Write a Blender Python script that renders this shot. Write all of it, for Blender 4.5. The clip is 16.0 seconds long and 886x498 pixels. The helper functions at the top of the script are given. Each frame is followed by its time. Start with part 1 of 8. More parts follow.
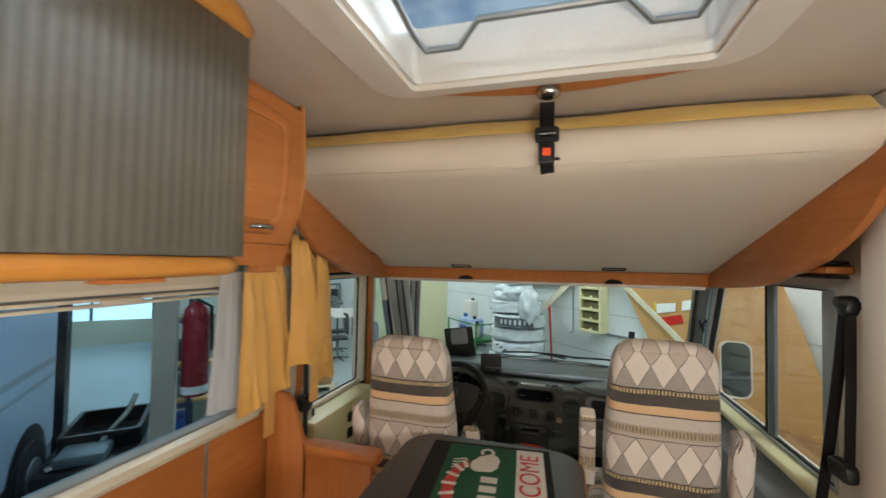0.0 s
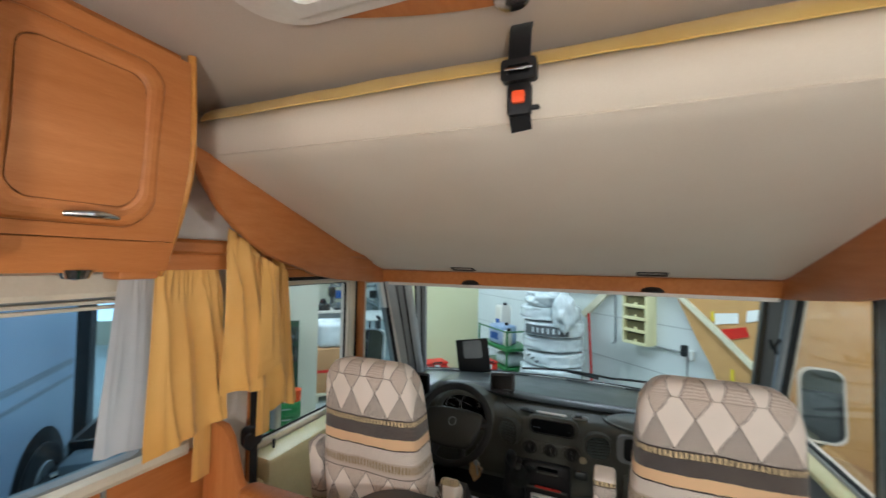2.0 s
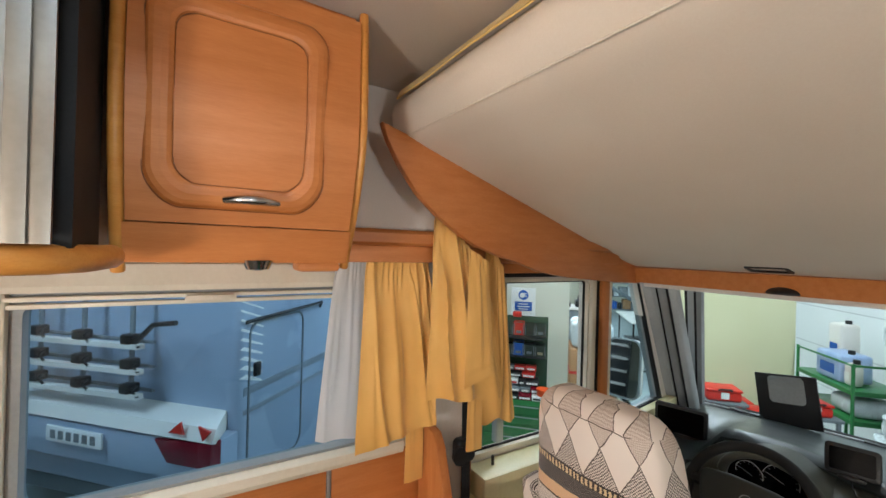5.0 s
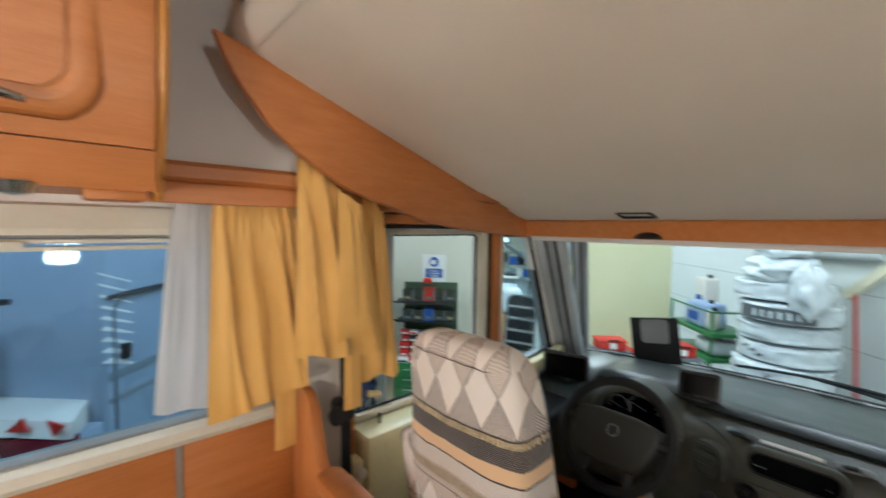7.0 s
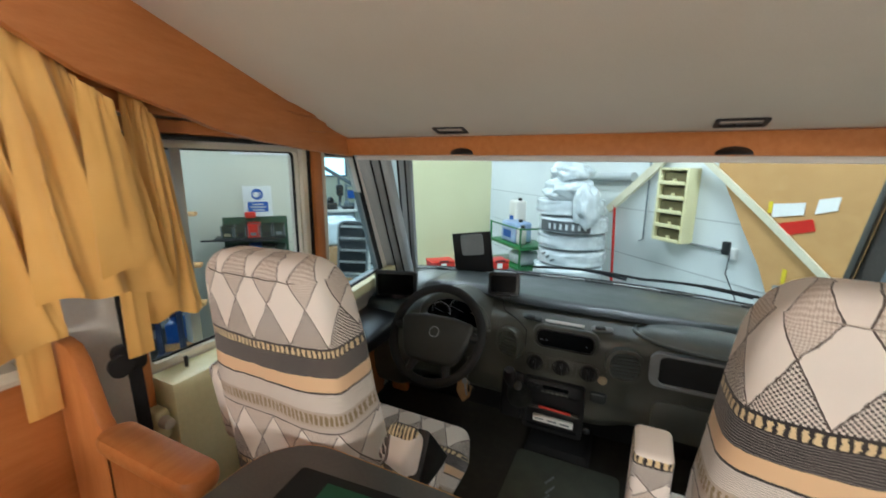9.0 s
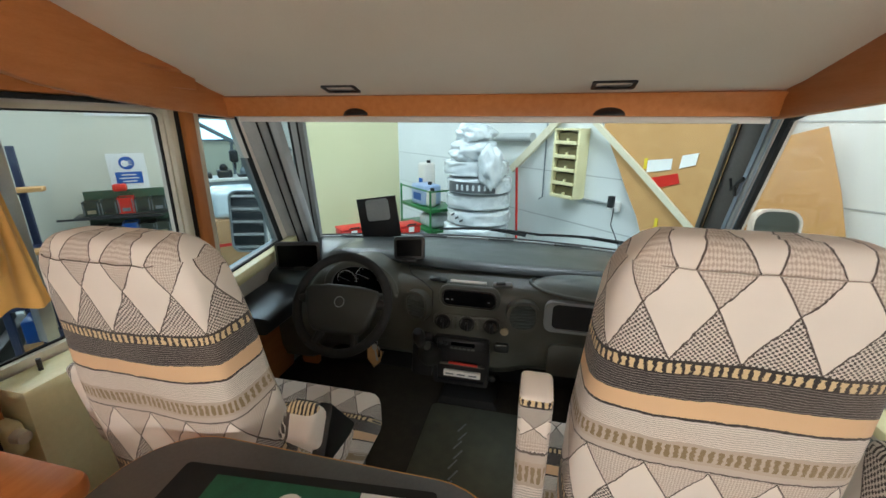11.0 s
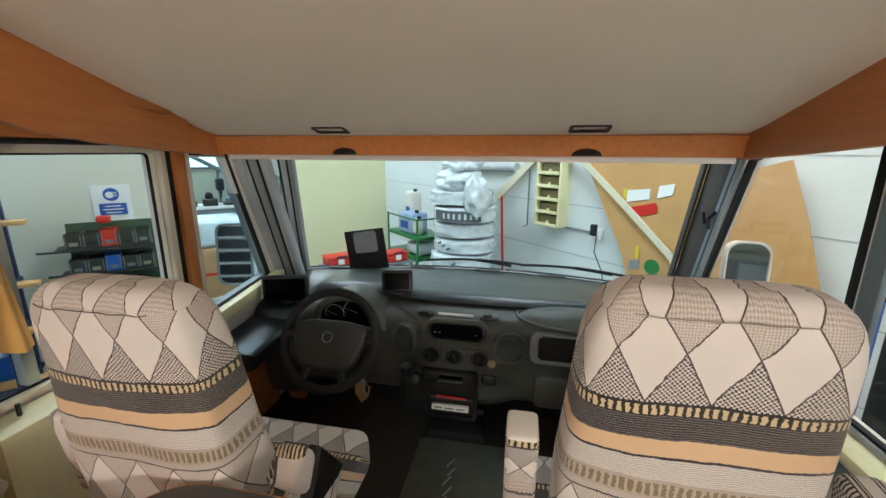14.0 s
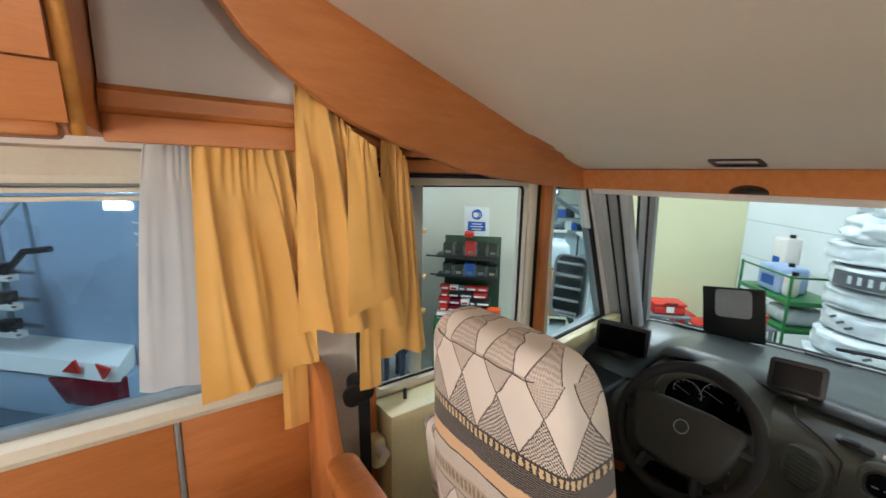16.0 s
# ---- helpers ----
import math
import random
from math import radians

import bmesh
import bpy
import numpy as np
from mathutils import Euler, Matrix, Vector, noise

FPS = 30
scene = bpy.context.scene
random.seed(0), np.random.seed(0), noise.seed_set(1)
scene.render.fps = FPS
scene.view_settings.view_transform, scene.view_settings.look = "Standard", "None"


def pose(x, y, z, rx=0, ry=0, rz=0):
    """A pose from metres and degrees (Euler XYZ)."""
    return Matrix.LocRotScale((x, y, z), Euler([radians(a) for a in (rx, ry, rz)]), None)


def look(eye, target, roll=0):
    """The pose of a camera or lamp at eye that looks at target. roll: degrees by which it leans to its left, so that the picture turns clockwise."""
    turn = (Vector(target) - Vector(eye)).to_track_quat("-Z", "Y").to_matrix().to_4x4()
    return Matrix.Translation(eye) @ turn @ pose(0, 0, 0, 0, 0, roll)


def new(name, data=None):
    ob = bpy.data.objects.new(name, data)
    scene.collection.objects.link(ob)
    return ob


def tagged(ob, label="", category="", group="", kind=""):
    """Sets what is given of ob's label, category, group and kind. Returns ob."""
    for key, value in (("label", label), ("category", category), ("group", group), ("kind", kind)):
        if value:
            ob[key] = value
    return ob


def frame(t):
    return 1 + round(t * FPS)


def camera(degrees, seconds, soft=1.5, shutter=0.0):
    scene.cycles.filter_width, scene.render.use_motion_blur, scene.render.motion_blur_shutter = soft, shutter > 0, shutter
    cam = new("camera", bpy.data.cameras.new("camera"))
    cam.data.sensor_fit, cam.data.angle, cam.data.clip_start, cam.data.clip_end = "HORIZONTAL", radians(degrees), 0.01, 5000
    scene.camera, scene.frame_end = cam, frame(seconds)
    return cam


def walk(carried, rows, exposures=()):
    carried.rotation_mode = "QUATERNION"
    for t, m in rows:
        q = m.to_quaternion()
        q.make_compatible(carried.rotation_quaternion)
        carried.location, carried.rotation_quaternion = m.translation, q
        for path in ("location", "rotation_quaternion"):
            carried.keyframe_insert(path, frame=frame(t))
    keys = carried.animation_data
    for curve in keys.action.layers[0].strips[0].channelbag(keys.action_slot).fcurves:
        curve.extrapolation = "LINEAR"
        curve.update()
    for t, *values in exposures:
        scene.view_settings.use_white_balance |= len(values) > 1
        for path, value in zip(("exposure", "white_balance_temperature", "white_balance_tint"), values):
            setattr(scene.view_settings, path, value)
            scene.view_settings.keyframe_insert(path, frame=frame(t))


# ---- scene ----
cam = camera(95.4, 16.0, shutter=0.5)
PATH = [
    (0, (0.199, 0.302, 1.485), (-0.367, 2.219, 1.542), 1.1),
    (0.5, (0.298, 0.508, 1.485), (-0.197, 2.445, 1.539), 1.2),
    (1, (0.374, 0.675, 1.485), (-0.111, 2.614, 1.544), 1.0),
    (1.5, (0.352, 0.719, 1.483), (-0.178, 2.646, 1.549), 1.0),
    (2, (0.326, 0.777, 1.492), (-0.45, 2.62, 1.554), 1.1),
    (2.5, (0.297, 0.879, 1.495), (-0.747, 2.583, 1.558), 1.1),
    (3, (0.279, 0.929, 1.494), (-0.995, 2.469, 1.558), 1.1),
    (3.5, (0.26, 0.983, 1.499), (-1.196, 2.353, 1.559), 1.2),
    (4, (0.222, 1.068, 1.504), (-1.378, 2.266, 1.566), 1.3),
    (6.5, (0.186, 1.248, 1.426), (-1.559, 2.225, 1.4), 1.4),
    (7, (0.205, 1.324, 1.399), (-1.275, 2.665, 1.289), 0.8),
    (7.5, (0.22, 1.343, 1.391), (-1.015, 2.904, 1.195), 0.8),
    (8, (0.229, 1.334, 1.378), (-0.877, 2.987, 1.168), 0.9),
    (8.5, (0.237, 1.353, 1.355), (-0.741, 3.076, 1.082), 0.9),
    (9, (0.238, 1.401, 1.329), (-0.598, 3.17, 0.91), 0.6),
    (9.5, (0.244, 1.434, 1.309), (-0.426, 3.231, 0.739), 0.6),
    (10, (0.257, 1.446, 1.307), (-0.297, 3.264, 0.683), 0.4),
    (12.5, (0.294, 1.41, 1.375), (-0.082, 3.307, 0.867), 0.4),
    (13, (0.293, 1.408, 1.376), (-0.083, 3.308, 0.878), 0.4),
    (13.5, (0.291, 1.411, 1.368), (-0.083, 3.316, 0.887), 0.3),
    (14, (0.285, 1.412, 1.375), (-0.087, 3.32, 0.906), 0.3),
    (14.5, (0.245, 1.387, 1.387), (-0.229, 3.277, 0.938), 0.5),
    (15, (0.147, 1.452, 1.388), (-0.852, 3.144, 1.013), 0.8),
    (15.5, (0.062, 1.487, 1.39), (-1.387, 2.819, 1.032), 1.1),
    (16, (0.034, 1.51, 1.397), (-1.561, 2.663, 1.041), 1.2),
]
walk(cam, [(t, look(eye, target, roll)) for t, eye, target, roll in PATH],
     [(0, -0.48, 6250, 4), (0.5, -0.43, 5900, 4.5), (1.5, -0.34, 5850, 5.5), (2.0, -0.27, 5700, 5), (4, -0.06, 6150, 8.5), (6.5, 0.0, 5650, 6.5), (7.5, -0.03, 6000, 5.5), (8.5, -0.03, 5800, 5), (9.6, 0.07, 5860, 5.1), (10.2, 0.03, 5890, 5.2), (12.4, -0.04, 6030, 5.5), (13, -0.05, 6050, 5.5), (14, -0.06, 5950, 5.5), (15, 0.11, 5850, 6.5), (15.5, 0.12, 5950, 7.5), (16, 0.11, 6000, 8)])

# ---- world, lights ----
world = bpy.data.worlds.new("world")
scene.world = world
world.use_nodes = True
wn = world.node_tree.nodes
sky = world.node_tree.nodes.new("ShaderNodeTexSky")
sky.sky_type, sky.sun_disc = "NISHITA", False
sky.sun_elevation, sky.sun_rotation = radians(35), radians(200)
world.node_tree.links.new(sky.outputs[0], wn["Background"].inputs[0])
wn["Background"].inputs[1].default_value = 0.12
scene.view_settings.exposure = 0.0

GROUND = -0.85                      # workshop floor below the living floor
SHOP = pose(0, 0, GROUND, 0, 0, 45)  # the hall stands at 45 degrees to the vehicle



def lamp(name, m, sx, sy, watts, colour, label):
    data = bpy.data.lights.new(name, "AREA")
    data.shape, data.size, data.size_y, data.energy, data.color = "RECTANGLE", sx, sy, watts, colour
    ob = new(name, data)
    ob.matrix_world = m
    return ob


COOL, WARM = (0.88, 0.96, 1.0), (1.0, 0.90, 0.79)
HALL_W, CABIN_FILL_W, AISLE_FILL_W, STAND_IN_W = 118, 58, 56, 30
# (-2.2, 0.6) and the last three are added to brighten neighbour and far hall
HALL_LAMPS = ((3.0, -1.6), (1.5, 5.5), (3.3, 2.2), (-0.5, 9.5), (3.0, 7.6), (-2.2, 0.6), (1.6, 13.6), (0.6, 17.6), (-2.6, 11.0))
for u, v in HALL_LAMPS:
    lamp("hall_light", SHOP @ pose(u, v, 4.55), 0.5, 2.4, HALL_W, COOL, "")
# added unseen fills: behind the walk, and in the aisle for a hand-held light
for x, y, z, watts, size in ((-0.15, -1.90, 0.80, CABIN_FILL_W, 0.25), (0.72, -0.05, 1.06, AISLE_FILL_W, 0.10)):
    cabin = bpy.data.lights.new("cabin_fill", "POINT")
    cabin.energy, cabin.color, cabin.shadow_soft_size = watts, WARM, size
    new("cabin_fill", cabin).matrix_world = pose(x, y, z)
# static stand-in for a hand-held lamp, seen only reflected in the side window
lamp("stand_in_light", pose(3.96, 1.18, 1.05, 0, 90, 0), 0.28, 0.28, STAND_IN_W, (1.0, 0.95, 0.88), "")


# ---- materials ----
def rgb(h):
    return tuple(((int(h[i:i + 2], 16) / 255) ** 2.2) for i in (0, 2, 4)) + (1.0,)


class Nodes:
    """Short-hand for a node material."""

    def __init__(self, name):
        self.m = bpy.data.materials.new(name)
        self.m.use_nodes = True
        self.t = self.m.node_tree
        self.b = self.t.nodes["Principled BSDF"]
        self.out = self.t.nodes["Material Output"]

    def put(self, socket, v):
        if hasattr(v, "links"):
            self.t.links.new(v, socket)
        elif v is not None:
            socket.default_value = v

    def n(self, kind, **kw):
        nd = self.t.nodes.new(kind)
        for k, v in kw.items():
            nd.inputs[k.replace("_", " ")].default_value = v
        return nd

    def coord(self, which="Object", scale=(1, 1, 1)):
        c = self.t.nodes.new("ShaderNodeTexCoord")
        mp = self.t.nodes.new("ShaderNodeMapping")
        mp.inputs["Scale"].default_value = scale
        self.t.links.new(c.outputs[which], mp.inputs[0])
        return mp.outputs[0]

    def noise(self, vec, scale=5.0, detail=4.0, rough=0.55):
        nd = self.n("ShaderNodeTexNoise", Scale=scale, Detail=detail, Roughness=rough)
        self.put(nd.inputs["Vector"], vec)
        return nd.outputs["Fac"]

    def wave(self, vec, scale, axis="X", distort=0.0):
        nd = self.t.nodes.new("ShaderNodeTexWave")
        nd.bands_direction = axis
        nd.inputs["Scale"].default_value, nd.inputs["Distortion"].default_value = scale, distort
        self.put(nd.inputs["Vector"], vec)
        return nd.outputs["Fac"]

    def math(self, op, a, b=0.0, c=None):
        nd = self.t.nodes.new("ShaderNodeMath")
        nd.operation = op
        self.put(nd.inputs[0], a)
        self.put(nd.inputs[1], b)
        if c is not None:
            self.put(nd.inputs[2], c)
        return nd.outputs[0]

    def mix(self, f, a, b):
        nd = self.t.nodes.new("ShaderNodeMix")
        nd.data_type = "RGBA"
        self.put(nd.inputs["Factor"], f)
        self.put(nd.inputs[6], a)
        self.put(nd.inputs[7], b)
        return nd.outputs[2]

    def span(self, v, a, b, lo=0.0, hi=1.0):
        nd = self.t.nodes.new("ShaderNodeMapRange")
        self.put(nd.inputs[0], v)
        for i, x in enumerate((a, b, lo, hi)):
            nd.inputs[i + 1].default_value = x
        return nd.outputs[0]

    def bump(self, h, strength=0.2, distance=0.002):
        nd = self.n("ShaderNodeBump", Strength=strength, Distance=distance)
        self.put(nd.inputs["Height"], h)
        self.t.links.new(nd.outputs[0], self.b.inputs["Normal"])

    def done(self, colour, rough=0.5, metal=0.0, spec=None):
        self.put(self.b.inputs["Base Color"], colour)
        self.put(self.b.inputs["Roughness"], rough)
        self.put(self.b.inputs["Metallic"], metal)
        if spec is not None:
            self.b.inputs["Specular IOR Level"].default_value = spec
        return self.m


def surface(name, a, b=None, scale=6.0, rough=0.5, metal=0.0, bump=0.08, fine=90.0, spec=None, stretch=(1, 1, 1)):
    """A plain surface with uneven tone and a fine grain."""
    s = Nodes(name)
    v = s.coord("Object", stretch)
    big, small = s.noise(v, scale, 3), s.noise(v, fine, 3)
    f = s.math("ADD", s.math("MULTIPLY", big, 0.65), s.math("MULTIPLY", small, 0.35))
    ca = rgb(a)
    cb = rgb(b) if b else tuple(c * 0.8 for c in ca[:3]) + (1,)
    col = s.mix(s.span(f, 0.35, 0.65), cb, ca)
    s.bump(small, bump, 0.001)
    return s.done(col, s.span(big, 0.3, 0.7, rough - 0.06, rough + 0.08), metal, spec)


def wood(name, a, b, axis=(1.2, 14, 14), rough=0.38):
    s = Nodes(name)
    v = s.coord("Object", axis)
    g = s.noise(v, 3.0, 6, 0.6)
    fine = s.noise(s.coord("Object", tuple(c * 6 for c in axis)), 6.0, 3)
    rnd = s.t.nodes.new("ShaderNodeObjectInfo").outputs["Random"]
    f = s.math("ADD", s.math("MULTIPLY", g, 0.7), s.math("MULTIPLY", fine, 0.3))
    col = s.mix(s.span(f, 0.3, 0.7), rgb(a), rgb(b))
    s.bump(fine, 0.06, 0.0005)
    return s.done(col, s.span(f, 0.3, 0.7, rough, rough + 0.12))


def cloth(name, a, b, weave=900.0, fold=4.0, rough=0.9, trans=0.0, clear=0.0):
    s = Nodes(name)
    v = s.coord("Object")
    big = s.noise(v, fold, 4)
    w = s.math("ADD", s.wave(v, weave, "Y"), s.wave(v, weave, "Z"))
    col = s.mix(s.span(big, 0.3, 0.7), rgb(a), rgb(b))
    s.bump(s.math("ADD", w, s.math("MULTIPLY", s.noise(v, 160, 3), 2.0)), 0.25, 0.0006)
    m = s.done(col, rough, 0.0, 0.2)
    s.b.inputs["Sheen Weight"].default_value = 0.25
    if trans:
        tr = s.t.nodes.new("ShaderNodeBsdfTranslucent")
        s.t.links.new(col, tr.inputs[0])
        mx = s.t.nodes.new("ShaderNodeMixShader")
        mx.inputs[0].default_value = trans
        s.t.links.new(s.b.outputs[0], mx.inputs[1])
        s.t.links.new(tr.outputs[0], mx.inputs[2])
        last = mx
        if clear:                                             # open net lets the view through
            tp = s.t.nodes.new("ShaderNodeBsdfTransparent")
            last = s.t.nodes.new("ShaderNodeMixShader")
            last.inputs[0].default_value = clear
            s.t.links.new(mx.outputs[0], last.inputs[1])
            s.t.links.new(tp.outputs[0], last.inputs[2])
        s.t.links.new(last.outputs[0], s.out.inputs[0])
    return m


def pane_glass(name, tint, gloss=0.02):
    """Thin window glass: clear with a Fresnel gloss."""
    s = Nodes(name)
    clear = s.n("ShaderNodeBsdfTransparent")
    clear.inputs[0].default_value = tint
    shine = s.n("ShaderNodeBsdfGlossy", Roughness=0.02)
    fr = s.n("ShaderNodeLayerWeight", Blend=0.5)
    mx = s.t.nodes.new("ShaderNodeMixShader")
    s.t.links.new(s.math("ADD", s.math("MULTIPLY", s.math("POWER", fr.outputs[1], 5.0), 0.8), gloss), mx.inputs[0])
    s.t.links.new(clear.outputs[0], mx.inputs[1])
    s.t.links.new(shine.outputs[0], mx.inputs[2])
    s.t.links.new(mx.outputs[0], s.out.inputs[0])
    s.t.nodes.remove(s.b)
    return s.m


def dome_acrylic(name):
    """Milky bluish acrylic that lets light through softly; blotches of colour paint reflection-like shapes."""
    s = Nodes(name)
    tr = s.t.nodes.new("ShaderNodeBsdfTranslucent")
    gl = s.n("ShaderNodeBsdfGlossy", Roughness=0.12)
    tp = s.t.nodes.new("ShaderNodeBsdfTransparent")
    m1, m2 = s.t.nodes.new("ShaderNodeMixShader"), s.t.nodes.new("ShaderNodeMixShader")
    v = s.coord("Object")
    reflection_blotch = s.noise(v, 3.2, 3, 0.6)
    s.put(tr.inputs["Color"], s.mix(s.span(reflection_blotch, 0.42, 0.60), rgb("7d96bd"), rgb("b4c6dc")))
    tp.inputs["Color"].default_value = (0.62, 0.74, 0.95, 1)
    m1.inputs[0].default_value, m2.inputs[0].default_value = 0.25, 0.06
    for a, b in ((tr.outputs[0], m1.inputs[1]), (tp.outputs[0], m1.inputs[2]), (m1.outputs[0], m2.inputs[1]), (gl.outputs[0], m2.inputs[2]), (m2.outputs[0], s.out.inputs[0])):
        s.t.links.new(a, b)
    return s.m


def glow(name, colour, power):
    s = Nodes(name)
    s.b.inputs["Emission Color"].default_value = colour
    s.b.inputs["Emission Strength"].default_value = power
    return s.done(colour, 0.4)


def seat_cover(name):
    """Woven folk pattern: rows of diamonds between striped bands. UV in metres: across, and down from the top."""
    s = Nodes(name)
    c = s.t.nodes.new("ShaderNodeTexCoord")
    sep = s.t.nodes.new("ShaderNodeSeparateXYZ")
    s.t.links.new(c.outputs["UV"], sep.inputs[0])
    wob = s.noise(c.outputs["UV"], 26.0, 2)
    wob2 = s.noise(c.outputs["UV"], 140.0, 2)
    jit = s.math("ADD", s.math("MULTIPLY", s.math("SUBTRACT", wob, 0.5), 0.007), s.math("MULTIPLY", s.math("SUBTRACT", wob2, 0.5), 0.003))
    u = s.math("ADD", sep.outputs[0], jit)
    w0 = s.math("ADD", sep.outputs[1], jit)
    PER = 0.351
    w = s.math("FRACT", s.math("DIVIDE", s.math("ADD", w0, PER), PER))
    w = s.math("MULTIPLY", w, PER)                            # from the top of one repeat
    white, taupe, grey, dark, peach, stripe, sand = map(rgb, ("f4ece4", "cdbfb3", "a39c98", "353132", "edc89d", "d8cfc6", "a8977f"))
    p, NODE, BASE = 0.091, 0.070, 0.153                       # diamond pitch, widest line, foot of the row
    tri = s.math("MULTIPLY", s.math("ABSOLUTE", s.math("SUBTRACT", s.math("FRACT", s.math("DIVIDE", u, p)), 0.5)), 2.0)
    lower = s.math("GREATER_THAN", w, NODE)
    up_d = s.math("DIVIDE", s.math("SUBTRACT", NODE, w), NODE)
    lo_d = s.math("DIVIDE", s.math("SUBTRACT", w, NODE), BASE - NODE)
    d = s.math("ADD", tri, s.math("MAXIMUM", up_d, lo_d))     # below 1: inside the diamond
    inside = s.math("LESS_THAN", d, 1.0)
    edge = s.math("LESS_THAN", s.math("ABSOLUTE", s.math("SUBTRACT", d, 1.0)), 0.030)
    cross = s.math("MULTIPLY", s.math("SINE", s.math("MULTIPLY", s.math("ADD", u, w0), 700.0)), s.math("SINE", s.math("MULTIPLY", s.math("SUBTRACT", u, w0), 700.0)))
    up_col = s.mix(s.math("GREATER_THAN", cross, 0.0), rgb("c2b3a7"), rgb("e2d8cf"))
    dots = s.math("GREATER_THAN", s.math("MULTIPLY", s.math("SINE", s.math("MULTIPLY", u, 860.0)), s.math("SINE", s.math("MULTIPLY", w0, 860.0))), 0.06)
    low_col = s.mix(dots, rgb("e6ddd4"), rgb("4c4645"))
    tri_col = s.mix(lower, up_col, low_col)
    col = s.mix(inside, tri_col, white)
    col = s.mix(edge, col, rgb("574e4b"))

    def band(lo, hi, c2, col):
        f = s.math("MULTIPLY", s.math("GREATER_THAN", w, lo), s.math("LESS_THAN", w, hi))
        return s.mix(f, col, c2)

    dash = s.math("GREATER_THAN", s.math("FRACT", s.math("ADD", s.math("MULTIPLY", u, 82.0), s.math("MULTIPLY", wob2, 0.5))), 0.42)
    fine = s.math("GREATER_THAN", s.math("FRACT", s.math("MULTIPLY", w0, 260.0)), 0.66)
    finer = s.math("GREATER_THAN", s.math("FRACT", s.math("MULTIPLY", w0, 230.0)), 0.70)
    col = band(0.153, 0.177, dark, col)
    col = band(0.158, 0.174, s.mix(dash, dark, rgb("e2cda0")), col)
    col = band(0.177, 0.219, s.mix(s.math("MULTIPLY", finer, 0.5), rgb("393637"), rgb("b0a8a4")), col)
    col = band(0.219, 0.252, peach, col)
    col = band(0.252, 0.2565, dark, col)
    col = band(0.2565, 0.300, s.mix(s.math("MULTIPLY", fine, 0.65), rgb("eae1d9"), rgb("989089")), col)
    col = band(0.300, 0.336, rgb("c4b5a6"), col)
    col = band(0.306, 0.330, s.mix(dash, rgb("c6b8a9"), rgb("937f5f")), col)
    col = band(0.347, 0.350, rgb("5d5552"), col)
    col = band(0.336, 0.347, rgb("cdc2b8"), col)
    weave = s.math("ADD", s.wave(c.outputs["UV"], 420.0, "X"), s.wave(c.outputs["UV"], 420.0, "Y"))
    soil = s.noise(s.coord("Object"), 5.0, 4)
    col = s.mix(s.span(soil, 0.4, 0.75, 0.0, 0.14), col, rgb("b39f8d"))
    s.bump(weave, 0.3, 0.0008)
    s.b.inputs["Sheen Weight"].default_value = 0.3
    return s.done(col, 0.92, 0.0, 0.15)


BEECH = wood("beech", "c67f48", "b36b35", (14, 1.4, 14))
BEECH_UP = wood("beech_upright", "c67f48", "b36b35", (14, 14, 1.4))
BEECH_GROOVE_SHADE = wood("beech_groove_shade", "8a5733", "774826", (14, 14, 1.4))
BEECH_TRIM = wood("beech_trim", "d79a4f", "bf7b35", (14, 2, 14), 0.28)
LINEN = surface("bed_lining", "ebe0d0", "e4d7c5", 2.0, 0.85, 0, 0.15, 260)
CEIL = surface("ceiling_lining", "d3c7bb", "c9bcae", 2.5, 0.8, 0, 0.12, 220)
CREAM = surface("cream_plastic", "e0d8c6", "d6cdb9", 4, 0.42, 0, 0.03)
WHITE_PL = surface("white_plastic", "e8e2da", "ded6cc", 4, 0.35, 0, 0.03)
WALLP = surface("wall_lining", "e2dad0", "d8cfc4", 3, 0.7, 0, 0.1, 200)
YELLOW_PL = surface("pale_yellow_moulding", "e6ddb0", "d9cf9c", 5, 0.4, 0, 0.05)
CURTAIN = cloth("ochre_curtain", "f0bf70", "e5ae58", 700, 3.0, 0.44, 0.08)
YSTRIP = cloth("yellow_fabric", "e9cb7e", "dcb661", 700, 5.0, 0.8)
SHEER = cloth("sheer_net", "f6f5f5", "eeedec", 900, 4.0, 0.9, 0.5, 0.13)
DASH = surface("dash_plastic", "565750", "474841", 5, 0.40, 0, 0.25, 420, 0.5)
DASH_TOP = surface("dash_top_plastic", "252b2a", "1d2221", 4, 0.36, 0, 0.2, 420, 0.9)
# dash plastic again, paler to paint in the light and highlights it catches
DASH_LIT = surface("lit_dash_plastic", "6d7370", "5e6461", 5, 0.36, 0, 0.2, 420)
BLACK = surface("black_plastic", "232324", "1a1a1b", 6, 0.4, 0, 0.1, 300)
HUB = surface("wheel_hub_plastic", "30312d", "272825", 8, 0.55, 0, 0.2, 400)
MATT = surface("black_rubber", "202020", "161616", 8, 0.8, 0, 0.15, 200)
BLACK_WEB = cloth("black_webbing", "17171a", "0f0f11", 800, 12, 0.7)
GREY_PL = surface("grey_plastic", "8d9090", "7d8080", 6, 0.45, 0, 0.06)
ALU = surface("aluminium", "b9bcbd", "a5a9ab", 8, 0.35, 0.8, 0.04, 300)
CHROME = surface("satin_chrome", "c8c8c8", "b5b5b5", 8, 0.18, 1.0, 0.02)
TAMB = surface("tambour_slat", "8f8b83", "847f77", 5, 0.34, 0.85, 0.03)
TABLE_TOP = surface("dark_table_laminate", "56524f", "474340", 10, 0.4, 0, 0.06, 160)
MAT_GREEN = surface("green_mat", "2c6046", "234f39", 30, 0.95, 0, 0.5, 500)
